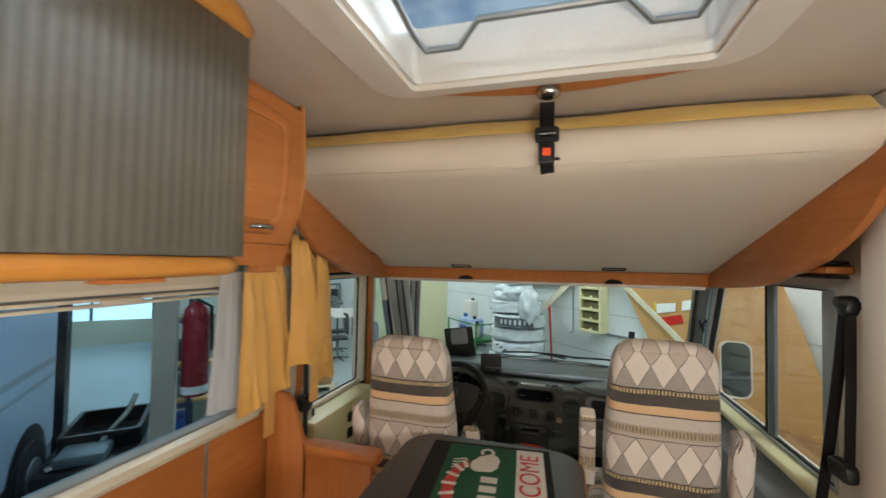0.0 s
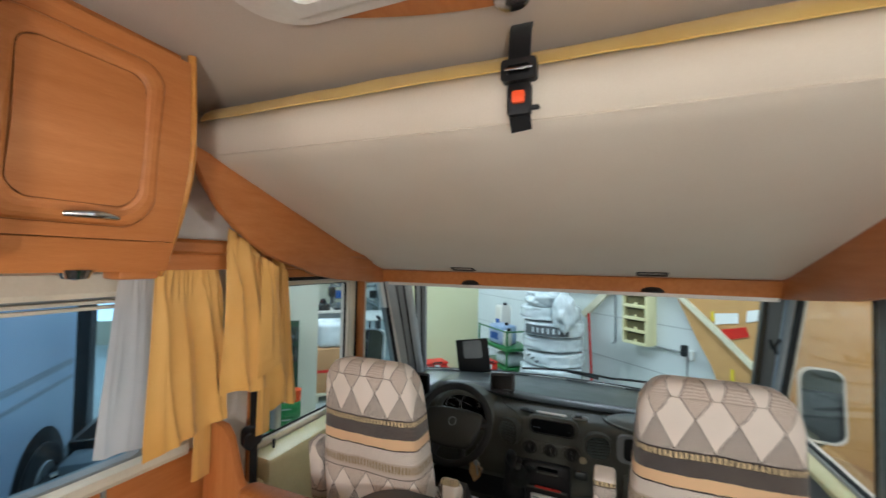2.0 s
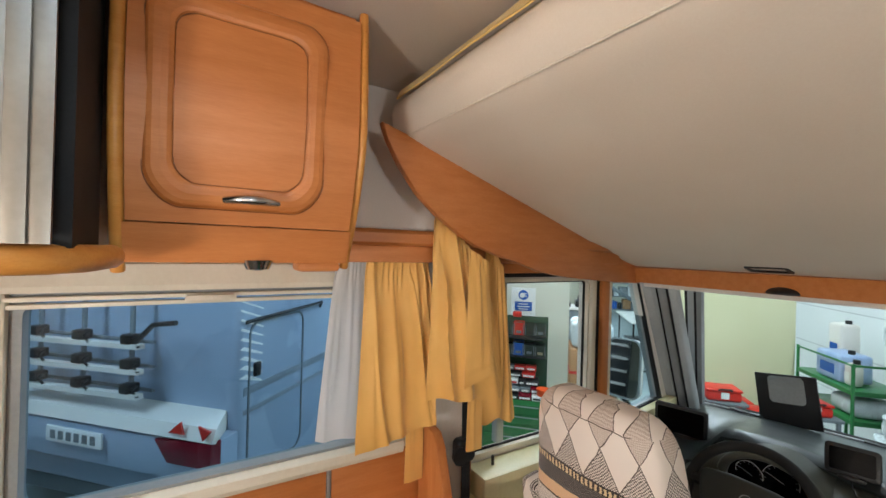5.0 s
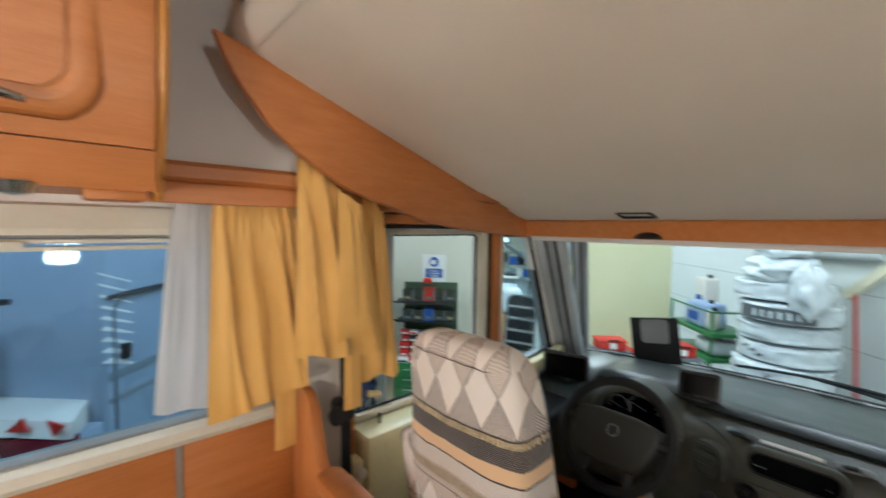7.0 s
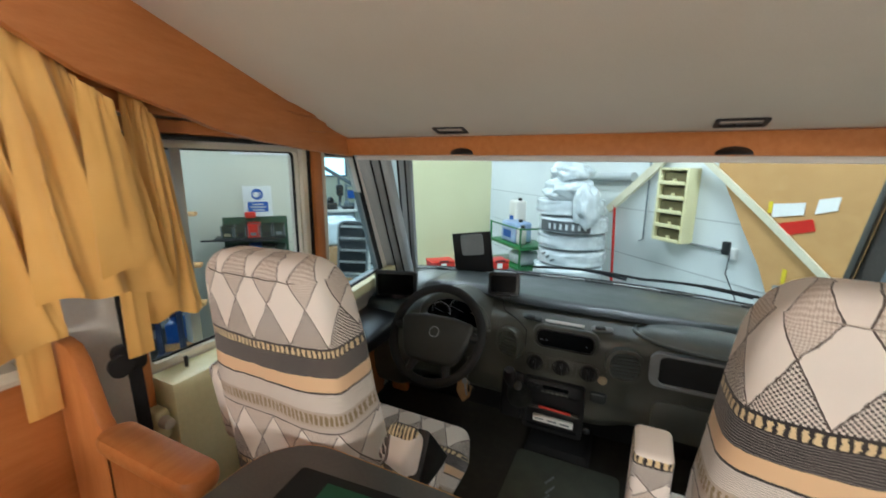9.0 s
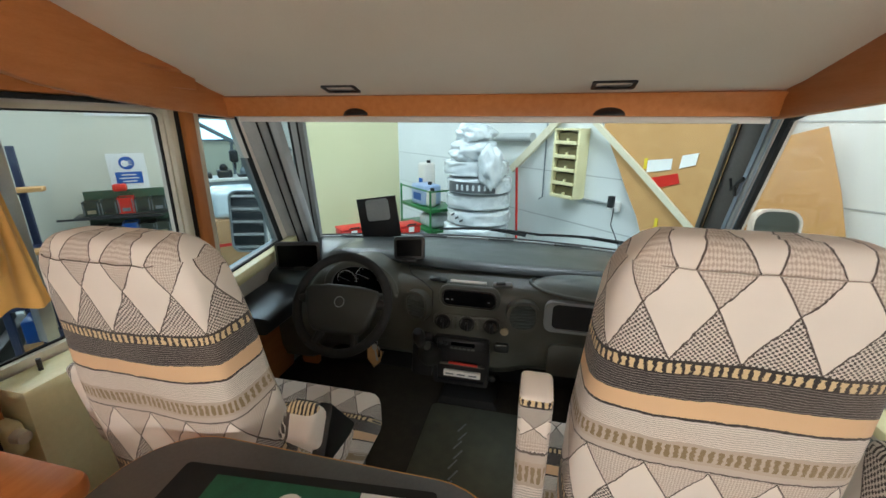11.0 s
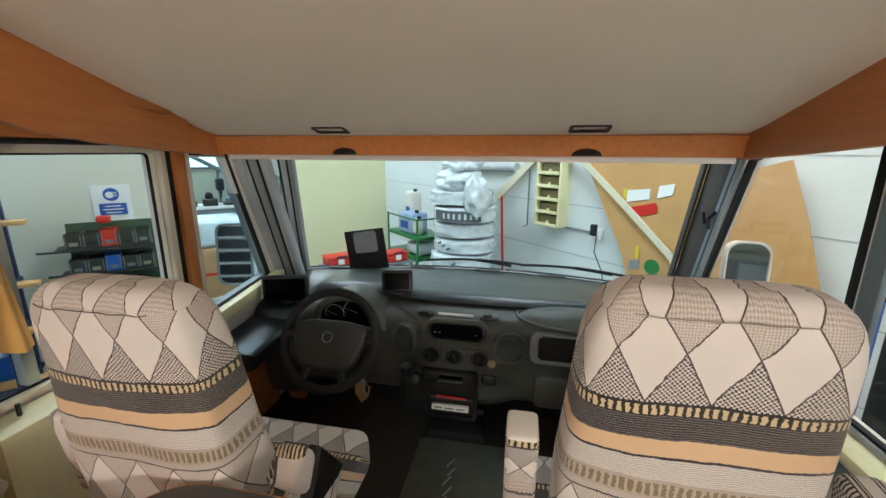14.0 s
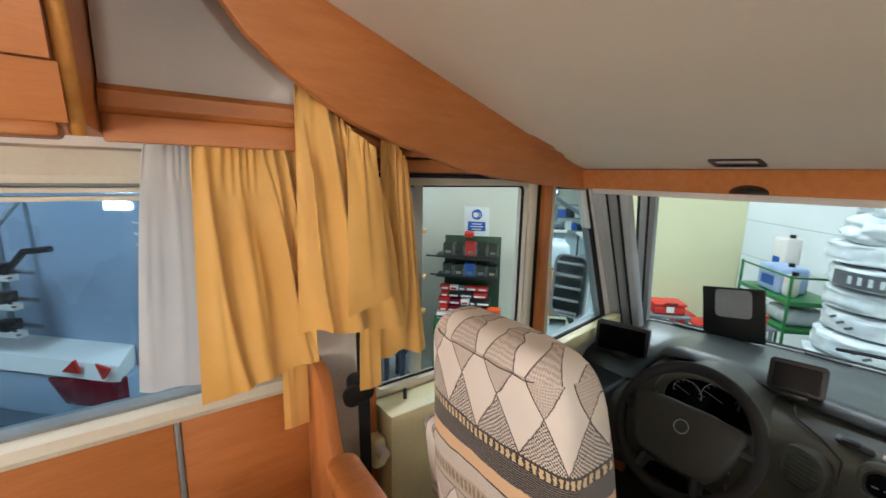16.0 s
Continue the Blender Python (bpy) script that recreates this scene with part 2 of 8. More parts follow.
MAT_BLACK = surface("black_mat", "201f1f", "161616", 30, 0.95, 0, 0.5, 500)
MAT_WHITE = surface("white_mat", "e6e1da", "dad4cb", 30, 0.95, 0, 0.4, 500)
RED = surface("red_plastic", "cf2f22", "b8261b", 8, 0.4, 0, 0.03)
MAROON = surface("maroon_lens", "7b1c2a", "621422", 8, 0.2, 0, 0.02)
# the release button glows a little by itself, though it is no lamp
ORANGE_BTN = glow("orange_button_glow", (0.9, 0.1, 0.02, 1), 0.25)
JOINT = surface("grey_joint", "b4b7b6", "a6a9a8", 6, 0.6)
RACK_GREEN = surface("dark_green_enamel", "2c4a35", "24402d", 6, 0.4)
LEATHER = surface("pale_tan_leather", "cba377", "b98f63", 12, 0.6, 0, 0.2, 200)
CARPET = surface("dark_carpet", "413e36", "33302a", 25, 0.97, 0, 0.5, 500)
COVER = seat_cover("seat_cover")
GLASS = pane_glass("window_glass", (0.93, 0.96, 0.96, 1))
SIDE_GLASS = pane_glass("clear_side_glass", (0.99, 0.965, 0.92, 1))
SCREEN_GLASS = pane_glass("windscreen_glass", (0.91, 0.97, 0.955, 1))
TINTED = pane_glass("acrylic_glass", (0.72, 0.85, 0.94, 1))
BLUE_TINT = pane_glass("tinted_safety_glass", (0.84, 0.93, 0.96, 1))
DOME = dome_acrylic("frosted_dome")
MIRROR = surface("mirror_glass", "e8eaea", "e4e6e6", 2, 0.03, 1.0, 0.0)
LENS = surface("smoky_lens", "6b655e", "57524c", 30, 0.3, 0, 0.1, 200)
SCREEN = surface("dark_screen", "101214", "0b0c0e", 3, 0.18, 0, 0.0, 90, 0.15)
CONCRETE = surface("workshop_floor", "9fa7a6", "89918f", 1.2, 0.35, 0, 0.1, 40)
BLOCK = surface("white_wall_panel", "dddfdd", "d0d3d0", 1.5, 0.6, 0, 0.05, 60)
BEIGE = surface("beige_panel", "dfdcb4", "d5d1a6", 1.5, 0.55, 0, 0.04)
CREAM_PANEL = surface("cream_panel", "dcdac8", "d0cdb9", 1.0, 0.65, 0, 0.08, 60)
PLASTER = surface("greyish_plaster", "cbc8b2", "bdbaa3", 1.0, 0.7, 0, 0.08, 60)
PLY = wood("hardboard", "c69a63", "b98b55", (2.0, 2.0, 2.6), 0.6)
PINE = wood("pine_batten", "d8d0b8", "cdc3a4", (10, 10, 1.5), 0.6)
GREEN = surface("green_enamel", "3a7d46", "2f6a3a", 6, 0.35, 0, 0.05)
BAG = surface("white_polythene", "d3d8da", "bfc6ca", 5, 0.24, 0, 0.5, 22)
TYRE = surface("tyre_rubber", "2a2b2c", "202122", 20, 0.8, 0, 0.3, 120)
# white bodywork tinted blue-grey, the cool light's cast put into its colour
BODY = surface("white_body_cool_cast", "a9b6c8", "9dabc0", 1.0, 0.3, 0, 0.02)
BLUE = surface("blue_plastic", "2b62b8", "2353a0", 6, 0.4, 0, 0.03)
PAPER = surface("paper", "efeeea", "e4e2dc", 6, 0.8, 0, 0.02)
STEEL = surface("painted_steel_grey", "7d8488", "6b7276", 3, 0.5, 0.2, 0.06)
OLIVE = surface("olive_grey_plastic", "a59c80", "8d8468", 9, 0.7, 0, 0.1)
BIN = surface("smoky_green_bin", "333d33", "272f28", 8, 0.45, 0, 0.05)
CARD = surface("brown_cardboard", "b58a62", "a67b54", 5, 0.85, 0, 0.1)
TUBE = glow("fluorescent_tube", (0.9, 0.96, 1.0, 1), 6.0)


# ---- mesh helpers ----
PLACE = {}


def thing(name, loc, label, category, group="", kind=""):
    ob = new(name)
    ob.location = loc
    ob.empty_display_size = 0.05
    PLACE[ob.name] = Matrix.Translation(loc)
    return tagged(ob, label, category, group, kind)


def finish(ob, bm, material, smooth=None):
    me = ob.data
    bmesh.ops.recalc_face_normals(bm, faces=bm.faces)
    if smooth is not None:
        for f in bm.faces:
            f.smooth = True
        for e in bm.edges:
            e.smooth = len(e.link_faces) != 2 or e.calc_face_angle(0) < radians(smooth)
    bm.to_mesh(me)
    bm.free()
    for m in material if isinstance(material, (list, tuple)) else (material,):
        me.materials.append(m)


def part(name, bm, material, parent, label="", smooth=40):
    """One mesh under a thing or a part; bm is given in world metres."""
    ob = new(name, bpy.data.meshes.new(name))
    base = PLACE[parent.name]
    bm.transform(base.inverted())
    finish(ob, bm, material, smooth)
    ob.parent = parent
    PLACE[ob.name] = base
    if label:
        ob["label"] = label
    return ob


def solid(name, bm, material, label="", category="", group="", kind="", smooth=40, at=None):
    """A thing of one mesh, its origin at its base."""
    vs = [v.co for v in bm.verts]
    if at is None:
        at = Vector((sum(v.x for v in vs) / len(vs), sum(v.y for v in vs) / len(vs), min(v.z for v in vs)))
    at = Vector(at)
    ob = new(name, bpy.data.meshes.new(name))
    ob.location = at
    PLACE[ob.name] = Matrix.Translation(at)
    bm.transform(Matrix.Translation(-at))
    finish(ob, bm, material, smooth)
    return tagged(ob, label, category, group, kind)


def box(x0, x1, y0, y1, z0, z1, bevel=0.0, seg=2, m=None, bm=None):
    own = bm is None
    b = bmesh.new()
    bmesh.ops.create_cube(b, size=1.0)
    for v in b.verts:
        v.co = Vector(((x0 + x1) / 2 + v.co.x * (x1 - x0), (y0 + y1) / 2 + v.co.y * (y1 - y0), (z0 + z1) / 2 + v.co.z * (z1 - z0)))
    if bevel > 0:
        bmesh.ops.bevel(b, geom=list(b.edges), offset=bevel, segments=seg, profile=0.5, affect="EDGES", clamp_overlap=True)
    if m is not None:
        b.transform(m)
    return b if own else merge(bm, b)


def merge(bm, other):
    me = bpy.data.meshes.new("tmp")
    other.to_mesh(me)
    other.free()
    bm.from_mesh(me)
    bpy.data.meshes.remove(me)
    return bm


def join(*bms):
    a = bms[0]
    for b in bms[1:]:
        merge(a, b)
    return a


def prism(pts, lo, hi, axis="x", bevel=0.0, seg=2, m=None):
    """A polygon drawn in the plane across the axis, pushed from lo to hi along it."""
    b = bmesh.new()

    def at(p, h):
        return {"x": (h, p[0], p[1]), "y": (p[0], h, p[1]), "z": (p[0], p[1], h)}[axis]
    lower = [b.verts.new(at(p, lo)) for p in pts]
    upper = [b.verts.new(at(p, hi)) for p in pts]
    b.faces.new(lower)
    b.faces.new(upper[::-1])
    for i in range(len(pts)):
        j = (i + 1) % len(pts)
        b.faces.new((lower[i], lower[j], upper[j], upper[i]))
    bmesh.ops.recalc_face_normals(b, faces=b.faces)
    if bevel > 0:
        caps = {e for f in b.faces if len(f.verts) == len(pts) for e in f.edges} if len(pts) != 4 else set(b.edges)
        bmesh.ops.bevel(b, geom=list(caps), offset=bevel, segments=seg, profile=0.5, affect="EDGES", clamp_overlap=True)
    if m is not None:
        b.transform(m)
    return b


def rounded(x0, x1, y0, y1, r, n=6):
    """Corner points of a rounded rectangle."""
    pts = []
    for cx, cy, a in ((x1 - r, y1 - r, 0), (x0 + r, y1 - r, 90), (x0 + r, y0 + r, 180), (x1 - r, y0 + r, 270)):
        for i in range(n + 1):
            t = radians(a + 90 * i / n)
            pts.append((cx + r * math.cos(t), cy + r * math.sin(t)))
    return pts


def ring(outer, inner, lo, hi, axis="x", m=None):
    """A frame between two outlines with the same number of points."""
    b = bmesh.new()

    def at(p, h):
        return {"x": (h, p[0], p[1]), "y": (p[0], h, p[1]), "z": (p[0], p[1], h)}[axis]
    n = len(outer)
    lay = [[b.verts.new(at(p, h)) for p in pts] for pts, h in ((outer, lo), (outer, hi), (inner, hi), (inner, lo))]
    for k in range(4):
        a, c = lay[k], lay[(k + 1) % 4]
        for i in range(n):
            j = (i + 1) % n
            b.faces.new((a[i], a[j], c[j], c[i]))
    if m is not None:
        b.transform(m)
    return b


def tube(path, r, n=10, closed=False, flat=None, m=None):
    """A round bar along a path; flat=(w, h, up): an oblong strap."""
    b = bmesh.new()
    pts = [Vector(p) for p in path]
    rows = []
    run = pts[len(pts) // 2 if closed else -1] - pts[0]
    steep = abs(run.normalized().z) > 0.8
    for i, p in enumerate(pts):
        if closed:
            d = pts[(i + 1) % len(pts)] - pts[i - 1]
        else:
            d = pts[min(i + 1, len(pts) - 1)] - pts[max(i - 1, 0)]
        d.normalize()
        up = Vector(flat[2]) if flat else (Vector((1, 0.05, 0)) if steep else Vector((0.03, 0.02, 1)))
        side = d.cross(up).normalized()
        top = side.cross(d).normalized()
        rr = r[i] if isinstance(r, (list, tuple)) else r
        if flat:
            ring_pts = [p + side * sx * flat[0] / 2 + top * sz * flat[1] / 2 for sx, sz in ((1, 1), (-1, 1), (-1, -1), (1, -1))]
        else:
            ring_pts = [p + side * rr * math.cos(2 * math.pi * k / n) + top * rr * math.sin(2 * math.pi * k / n) for k in range(n)]
        rows.append([b.verts.new(q) for q in ring_pts])
    k = len(rows[0])
    for i in range(len(rows) if closed else len(rows) - 1):
        a, c = rows[i], rows[(i + 1) % len(rows)]
        for j in range(k):
            b.faces.new((a[j], a[(j + 1) % k], c[(j + 1) % k], c[j]))
    if not closed:
        b.faces.new(rows[0][::-1])
        b.faces.new(rows[-1])
    if m is not None:
        b.transform(m)
    return b


def lathe(profile, m=None, n=28):
    """A turned body round z from (radius, height) points."""
    b = bmesh.new()
    rows = []
    for r, h in profile:
        if r < 1e-5:
            rows.append([b.verts.new((0, 0, h))])
        else:
            rows.append([b.verts.new((r * math.cos(2 * math.pi * k / n), r * math.sin(2 * math.pi * k / n), h)) for k in range(n)])
    for a, c in zip(rows, rows[1:]):
        for k in range(n):
            j = (k + 1) % n
            if len(a) == 1 and len(c) == 1:
                continue
            if len(a) == 1:
                b.faces.new((a[0], c[j], c[k]))
            elif len(c) == 1:
                b.faces.new((a[k], a[j], c[0]))
            else:
                b.faces.new((a[k], a[j], c[j], c[k]))
    for row in (rows[0], rows[-1]):
        if len(row) > 1:
            b.faces.new(row)
    if m is not None:
        b.transform(m)
    return b


def sheet(fn, nu, nv, thick=0.0, uv=None):
    """A surface fn(i, j) over 0..1, with a thickness where asked."""
    b = bmesh.new()
    g = [[b.verts.new(fn(i / nu, j / nv)) for j in range(nv + 1)] for i in range(nu + 1)]
    fs = [b.faces.new((g[i][j], g[i + 1][j], g[i + 1][j + 1], g[i][j + 1])) for i in range(nu) for j in range(nv)]
    if thick:
        bmesh.ops.recalc_face_normals(b, faces=b.faces)
        bmesh.ops.solidify(b, geom=fs, thickness=thick)
    return b


def wall_cells(x0, x1, ya, yb, za, zb, holes):
    """A wall across x with rectangular openings, as one mesh."""
    ys = sorted({ya, yb, *[h[0] for h in holes], *[h[1] for h in holes]})
    zs = sorted({za, zb, *[h[2] for h in holes], *[h[3] for h in holes]})
    b = bmesh.new()
    for y0, y1 in zip(ys, ys[1:]):
        for z0, z1 in zip(zs, zs[1:]):
            cy, cz = (y0 + y1) / 2, (z0 + z1) / 2
            if not any(h[0] < cy < h[1] and h[2] < cz < h[3] for h in holes):
                box(x0, x1, y0, y1, z0, z1, bm=b)
    bmesh.ops.remove_doubles(b, verts=b.verts, dist=1e-5)
    seen, dead = {}, []
    for f in b.faces:
        key = tuple(round(c, 4) for c in f.calc_center_median())
        if key in seen:
            dead += [f, seen[key]]
        seen[key] = f
    bmesh.ops.delete(b, geom=list(set(dead)), context="FACES")
    return b


def text_mesh(body, size, m, depth=0.0015):
    cu = bpy.data.curves.new("lettering", "FONT")
    cu.body, cu.size, cu.extrude, cu.align_x, cu.align_y = body, size, depth, "CENTER", "CENTER"
    ob = bpy.data.objects.new("lettering", cu)
    scene.collection.objects.link(ob)
    me = bpy.data.meshes.new_from_object(ob.evaluated_get(bpy.context.evaluated_depsgraph_get()))
    b = bmesh.new()
    b.from_mesh(me)
    b.transform(m)
    bpy.data.objects.remove(ob)
    bpy.data.curves.remove(cu)
    bpy.data.meshes.remove(me)
    return b


# ---- vehicle shell ----
XL, XR, CZ = -1.08, 1.13, 1.99
T = 0.05


COLUMN_PAINT = surface("warm_grey_paint", "b7ab9c", "a59a8b", 3, 0.55, 0, 0.06)
PILLAR_BLUE = surface("blue_grey_moulding", "8a97a3", "7c8994", 6, 0.4, 0, 0.05)
PILLAR_DARK = surface("dark_grey_moulding", "5b5853", "4d4a46", 6, 0.5, 0, 0.05)
WINDOW_GREY = surface("pale_grey_moulding", "a9acac", "9b9e9e", 6, 0.45, 0, 0.05)


def shell():
    solid("floor", box(-1.13, 1.18, -3.4, 2.25, -0.06, 0.0), CARPET, "dark worn carpet floor of the living area", "floor", kind="structure")
    solid("floor", box(-1.13, 1.18, 2.25, 3.75, -0.11, -0.05), CARPET, "dark carpet floor of the driving cab", "floor", kind="structure")
    # ceiling with the roof hatch opening
    hx0, hx1, hy0, hy1 = -0.23, 0.56, 0.61, 1.365
    c = bmesh.new()
    for a in ((-1.13, hx0, -3.4, 3.2), (hx1, 1.18, -3.4, 3.2), (hx0, hx1, -3.4, hy0), (hx0, hx1, hy1, 3.2)):
        box(a[0], a[1], a[2], a[3], CZ, CZ + 0.06, bm=c)
    solid("ceiling", c, CEIL, "beige fabric-lined motorhome ceiling", "ceiling", kind="structure")
    left = wall_cells(XL - T, XL, -3.4, 2.77, -0.06, CZ, [(0.80, 1.64, 0.83, 1.37), (2.05, 2.72, 0.69, 1.37)])
    merge(left, prism([(2.77, -0.11), (3.72, -0.11), (3.66, 0.66), (3.33, 0.715), (2.88, 0.66), (2.77, 0.64)], XL - T, XL, "x"))
    merge(left, prism([(2.77, 0.64), (2.88, 0.66), (2.87, 1.36), (2.87, CZ), (2.77, CZ)], XL - T, XL, "x"))
    merge(left, prism([(2.87, 1.35), (3.10, 1.345), (3.20, 1.36), (3.20, CZ), (2.87, CZ)], XL - T, XL, "x"))
    merge(left, prism([(3.10, 1.345), (3.20, 1.36), (3.46, 0.69), (3.33, 0.715)], XL - T, XL, "x"))
    solid("wall_left", left, WALLP, "off-white lined side wall of the motorhome", "wall", kind="structure", smooth=None)
    right = wall_cells(XR, XR + T, -3.4, 2.0, -0.06, CZ, [(1.0, 1.64, 0.95, 1.66)])
    merge(right, wall_cells(XR, XR + T, 2.0, 3.0, -0.11, CZ, [(2.07, 3.0, 0.70, 1.41)]))
    merge(right, prism([(3.0, -0.11), (3.72, -0.11), (3.66, 0.62), (3.49, 0.69), (3.0, 0.70)], XR, XR + T, "x"))
    merge(right, prism([(3.0, 1.41), (3.195, 1.36), (3.27, 1.36), (3.22, CZ), (3.0, CZ)], XR, XR + T, "x"))
    merge(right, prism([(3.195, 1.36), (3.27, 1.36), (3.56, 0.66), (3.49, 0.69)], XR, XR + T, "x"))
    solid("wall_right", right, WALLP, "off-white lined side wall of the motorhome", "wall", kind="structure", smooth=None)
    solid("wall_rear", box(-1.13, 1.18, -3.46, -3.4, -0.06, CZ + 0.06), WALLP, "off-white wall at the back of the living area", "wall", kind="structure")
    # nose: roof front above the screen and the outside below it
    solid("wall_front", prism([(3.2, CZ + 0.06), (3.2, CZ), (3.3, 1.46), (3.36, 1.42), (3.42, 1.46), (3.30, CZ + 0.06)], -1.13, 1.18, "x"), WALLP,
          "front wall of the cab above the windscreen", "wall", kind="structure", smooth=None)
    nose = sheet(lambda i, j: Vector((-1.13 + 2.31 * i, 3.70 + 0.20 * (1 - (2 * i - 1) ** 2), -0.45 + 1.08 * j)), 16, 2, 0.04)
    solid("wall_nose", nose, BODY, "white bodywork below the windscreen", "wall", kind="structure")


shell()


def underbody():
    solid("chassis", box(-1.0, 1.05, -3.3, 3.5, -0.50, -0.112, 0.02), MATT, "dark underbody of the motorhome", "chassis", kind="structure")
    for x, s in ((-0.95, -1), (1.0, 1)):
        for y in (-1.9, 2.85):
            w = thing("road_wheel", (x, y, GROUND), "black tyre on a silver steel wheel under the motorhome", "wheel", "road wheels")
            part("tyre", lathe([(0.19, -0.09), (0.30, -0.10), (0.335, -0.07), (0.34, 0.0), (0.335, 0.07), (0.30, 0.10), (0.19, 0.09)], pose(x, y, GROUND + 0.34, 0, 90, 0), 28), TYRE, w)
            part("rim", lathe([(0.0, -0.05), (0.19, -0.08), (0.20, 0.0), (0.19, 0.08), (0.0, 0.05)], pose(x, y, GROUND + 0.34, 0, 90, 0), 24), ALU, w, "silver wheel rim")


underbody()


def pane(name, bm, parent, mat=None):
    ob = part(name, bm, mat or GLASS, parent)
    ob.visible_shadow = False
    return ob


def living_window():
    w = thing("window_1", (XL, 1.22, 0.90), "framed side window with cream surround and blind cassette", "window", kind="structure")
    y0, y1, z0, z1 = 0.80, 1.64, 0.845, 1.362
    # cream surround: cassette above, sill below
    part("blind_cassette", prism([(0.0, 1.368), (0.03, 1.368), (0.035, 1.383), (0.022, 1.435), (0.0, 1.442)], 0.70, 1.70, "y", m=Matrix.Translation((XL, 0, 0))), CREAM, w, "cream blind cassette above the window", 30)
    for k, dz in enumerate((1.332, 1.349)):
        part("rail", box(XL, XL + 0.026 + 0.004 * k, 0.70, 1.70, dz, dz + 0.0105, 0.002, 2), CREAM, w, "thin cream blind rail")
    part("window_sill", prism([(0.0, 0.850), (0.014, 0.848), (0.036, 0.838), (0.042, 0.815), (0.034, 0.800), (0.0, 0.800)], 0.70, 1.76, "y", m=Matrix.Translation((XL, 0, 0))), CREAM, w, "cream moulded sill", 30)
    part("window_frame", ring(rounded(y0 - 0.03, y1 + 0.03, z0 - 0.012, z1 + 0.012, 0.05), rounded(y0 + 0.012, y1 - 0.012, z0 + 0.012, z1 - 0.010, 0.04), XL - 0.045, XL + 0.010, "x"), GREY_PL, w, "grey window frame")
    part("side_post", box(XL, XL + 0.03, 0.70, 0.79, 0.85, 1.368, 0.006), CREAM, w)
    part("catch", prism(rounded(1.12, 1.24, 1.338, 1.356, 0.008, 4), XL + 0.030, XL + 0.046, "x", 0.003), CREAM, w, "small cream blind catch")
    pane("pane", box(XL - 0.035, XL - 0.030, y0, y1, z0, z1), w, TINTED)


living_window()


def cab_window_left():
    w = thing("window_2", (XL, 2.4, 0.7), "sliding driver's side window in a grey frame", "window", kind="structure")
    part("window_frame", ring(rounded(2.040, 2.730, 0.680, 1.380, 0.03), rounded(2.056, 2.714, 0.700, 1.366, 0.02), XL - 0.012, XL + 0.010, "x"), CREAM, w)
    part("slider_post", box(XL - 0.04, XL - 0.005, 2.20, 2.235, 0.71, 1.378, 0.004), ALU, w, "pale aluminium slider post")
    part("seal", ring(rounded(2.054, 2.716, 0.698, 1.368, 0.02), rounded(2.062, 2.708, 0.706, 1.360, 0.018), XL - 0.02, XL - 0.010, "x"), MATT, w, "black rubber seal")
    pane("pane", box(XL - 0.028, XL - 0.024, 2.06, 2.71, 0.71, 1.378), w)
    p = thing("window_3", (XL, 3.05, 0.66), "tapering quarter window beside the windscreen pillar", "window", kind="structure")
    outer = [(2.865, 0.652), (3.350, 0.708), (3.112, 1.360), (2.86, 1.368)]
    inner = [(2.880, 0.664), (3.325, 0.716), (3.100, 1.350), (2.874, 1.356)]
    part("seal", ring(outer, inner, XL - 0.012, XL + 0.004, "x"), MATT, p, "black rubber seal")
    part("gasket", ring(outer, inner, XL - 0.050, XL - 0.0125, "x"), GREY_PL, p, "grey gasket in the reveal")
    pane("pane", prism([(2.88, 0.67), (3.325, 0.715), (3.10, 1.35), (2.87, 1.355)], XL - 0.03, XL - 0.026, "x"), p, BLUE_TINT)
    # cream ledge under both cab windows
    ledge = prism([(2.80, 0.648), (3.42, 0.722), (3.42, 0.665), (2.80, 0.59)], XL, XL + 0.05, "x", 0.008)
    part("ledge", ledge, YELLOW_PL, p, "pale yellow moulded ledge")
    solid("cab_pillar", box(XL - 0.01, XL + 0.045, 2.776, 2.830, 0.56, 1.42, 0.012), BEECH_UP, "beech-veneered upright pillar between the cab windows", "pillar", kind="structure")
    solid("cab_pillar_trim", box(XL - 0.01, XL + 0.03, 2.722, 2.752, 0.68, 1.40, 0.008), CREAM, "cream pillar trim beside the driver's window", "trim", kind="structure")
    solid("cab_pillar_trim", box(XL - 0.01, XL + 0.030, 2.832, 2.866, 0.64, 1.40, 0.008), CREAM, "cream pillar trim beside the quarter window", "trim", kind="structure")
    # black strip paints the shadow gap under the head rail
    solid("shadow_gap_strip", box(XL, XL + 0.055, 2.06, 2.76, 1.390, 1.404, 0.003), MATT, "black strip painting the shadow gap above the driver's window", "trim", kind="structure")
    solid("window_head", box(XL, XL + 0.062, 2.06, 2.76, 1.406, 1.446, 0.006), BEECH, "beech head rail above the driver's window", "trim", kind="structure")
    solid("cab_pillar_seal", box(XL - 0.01, XL + 0.024, 2.750, 2.778, 0.66, 1.41, 0.004), MATT, "black rubber seal along the cab pillar", "trim", kind="structure")


cab_window_left()


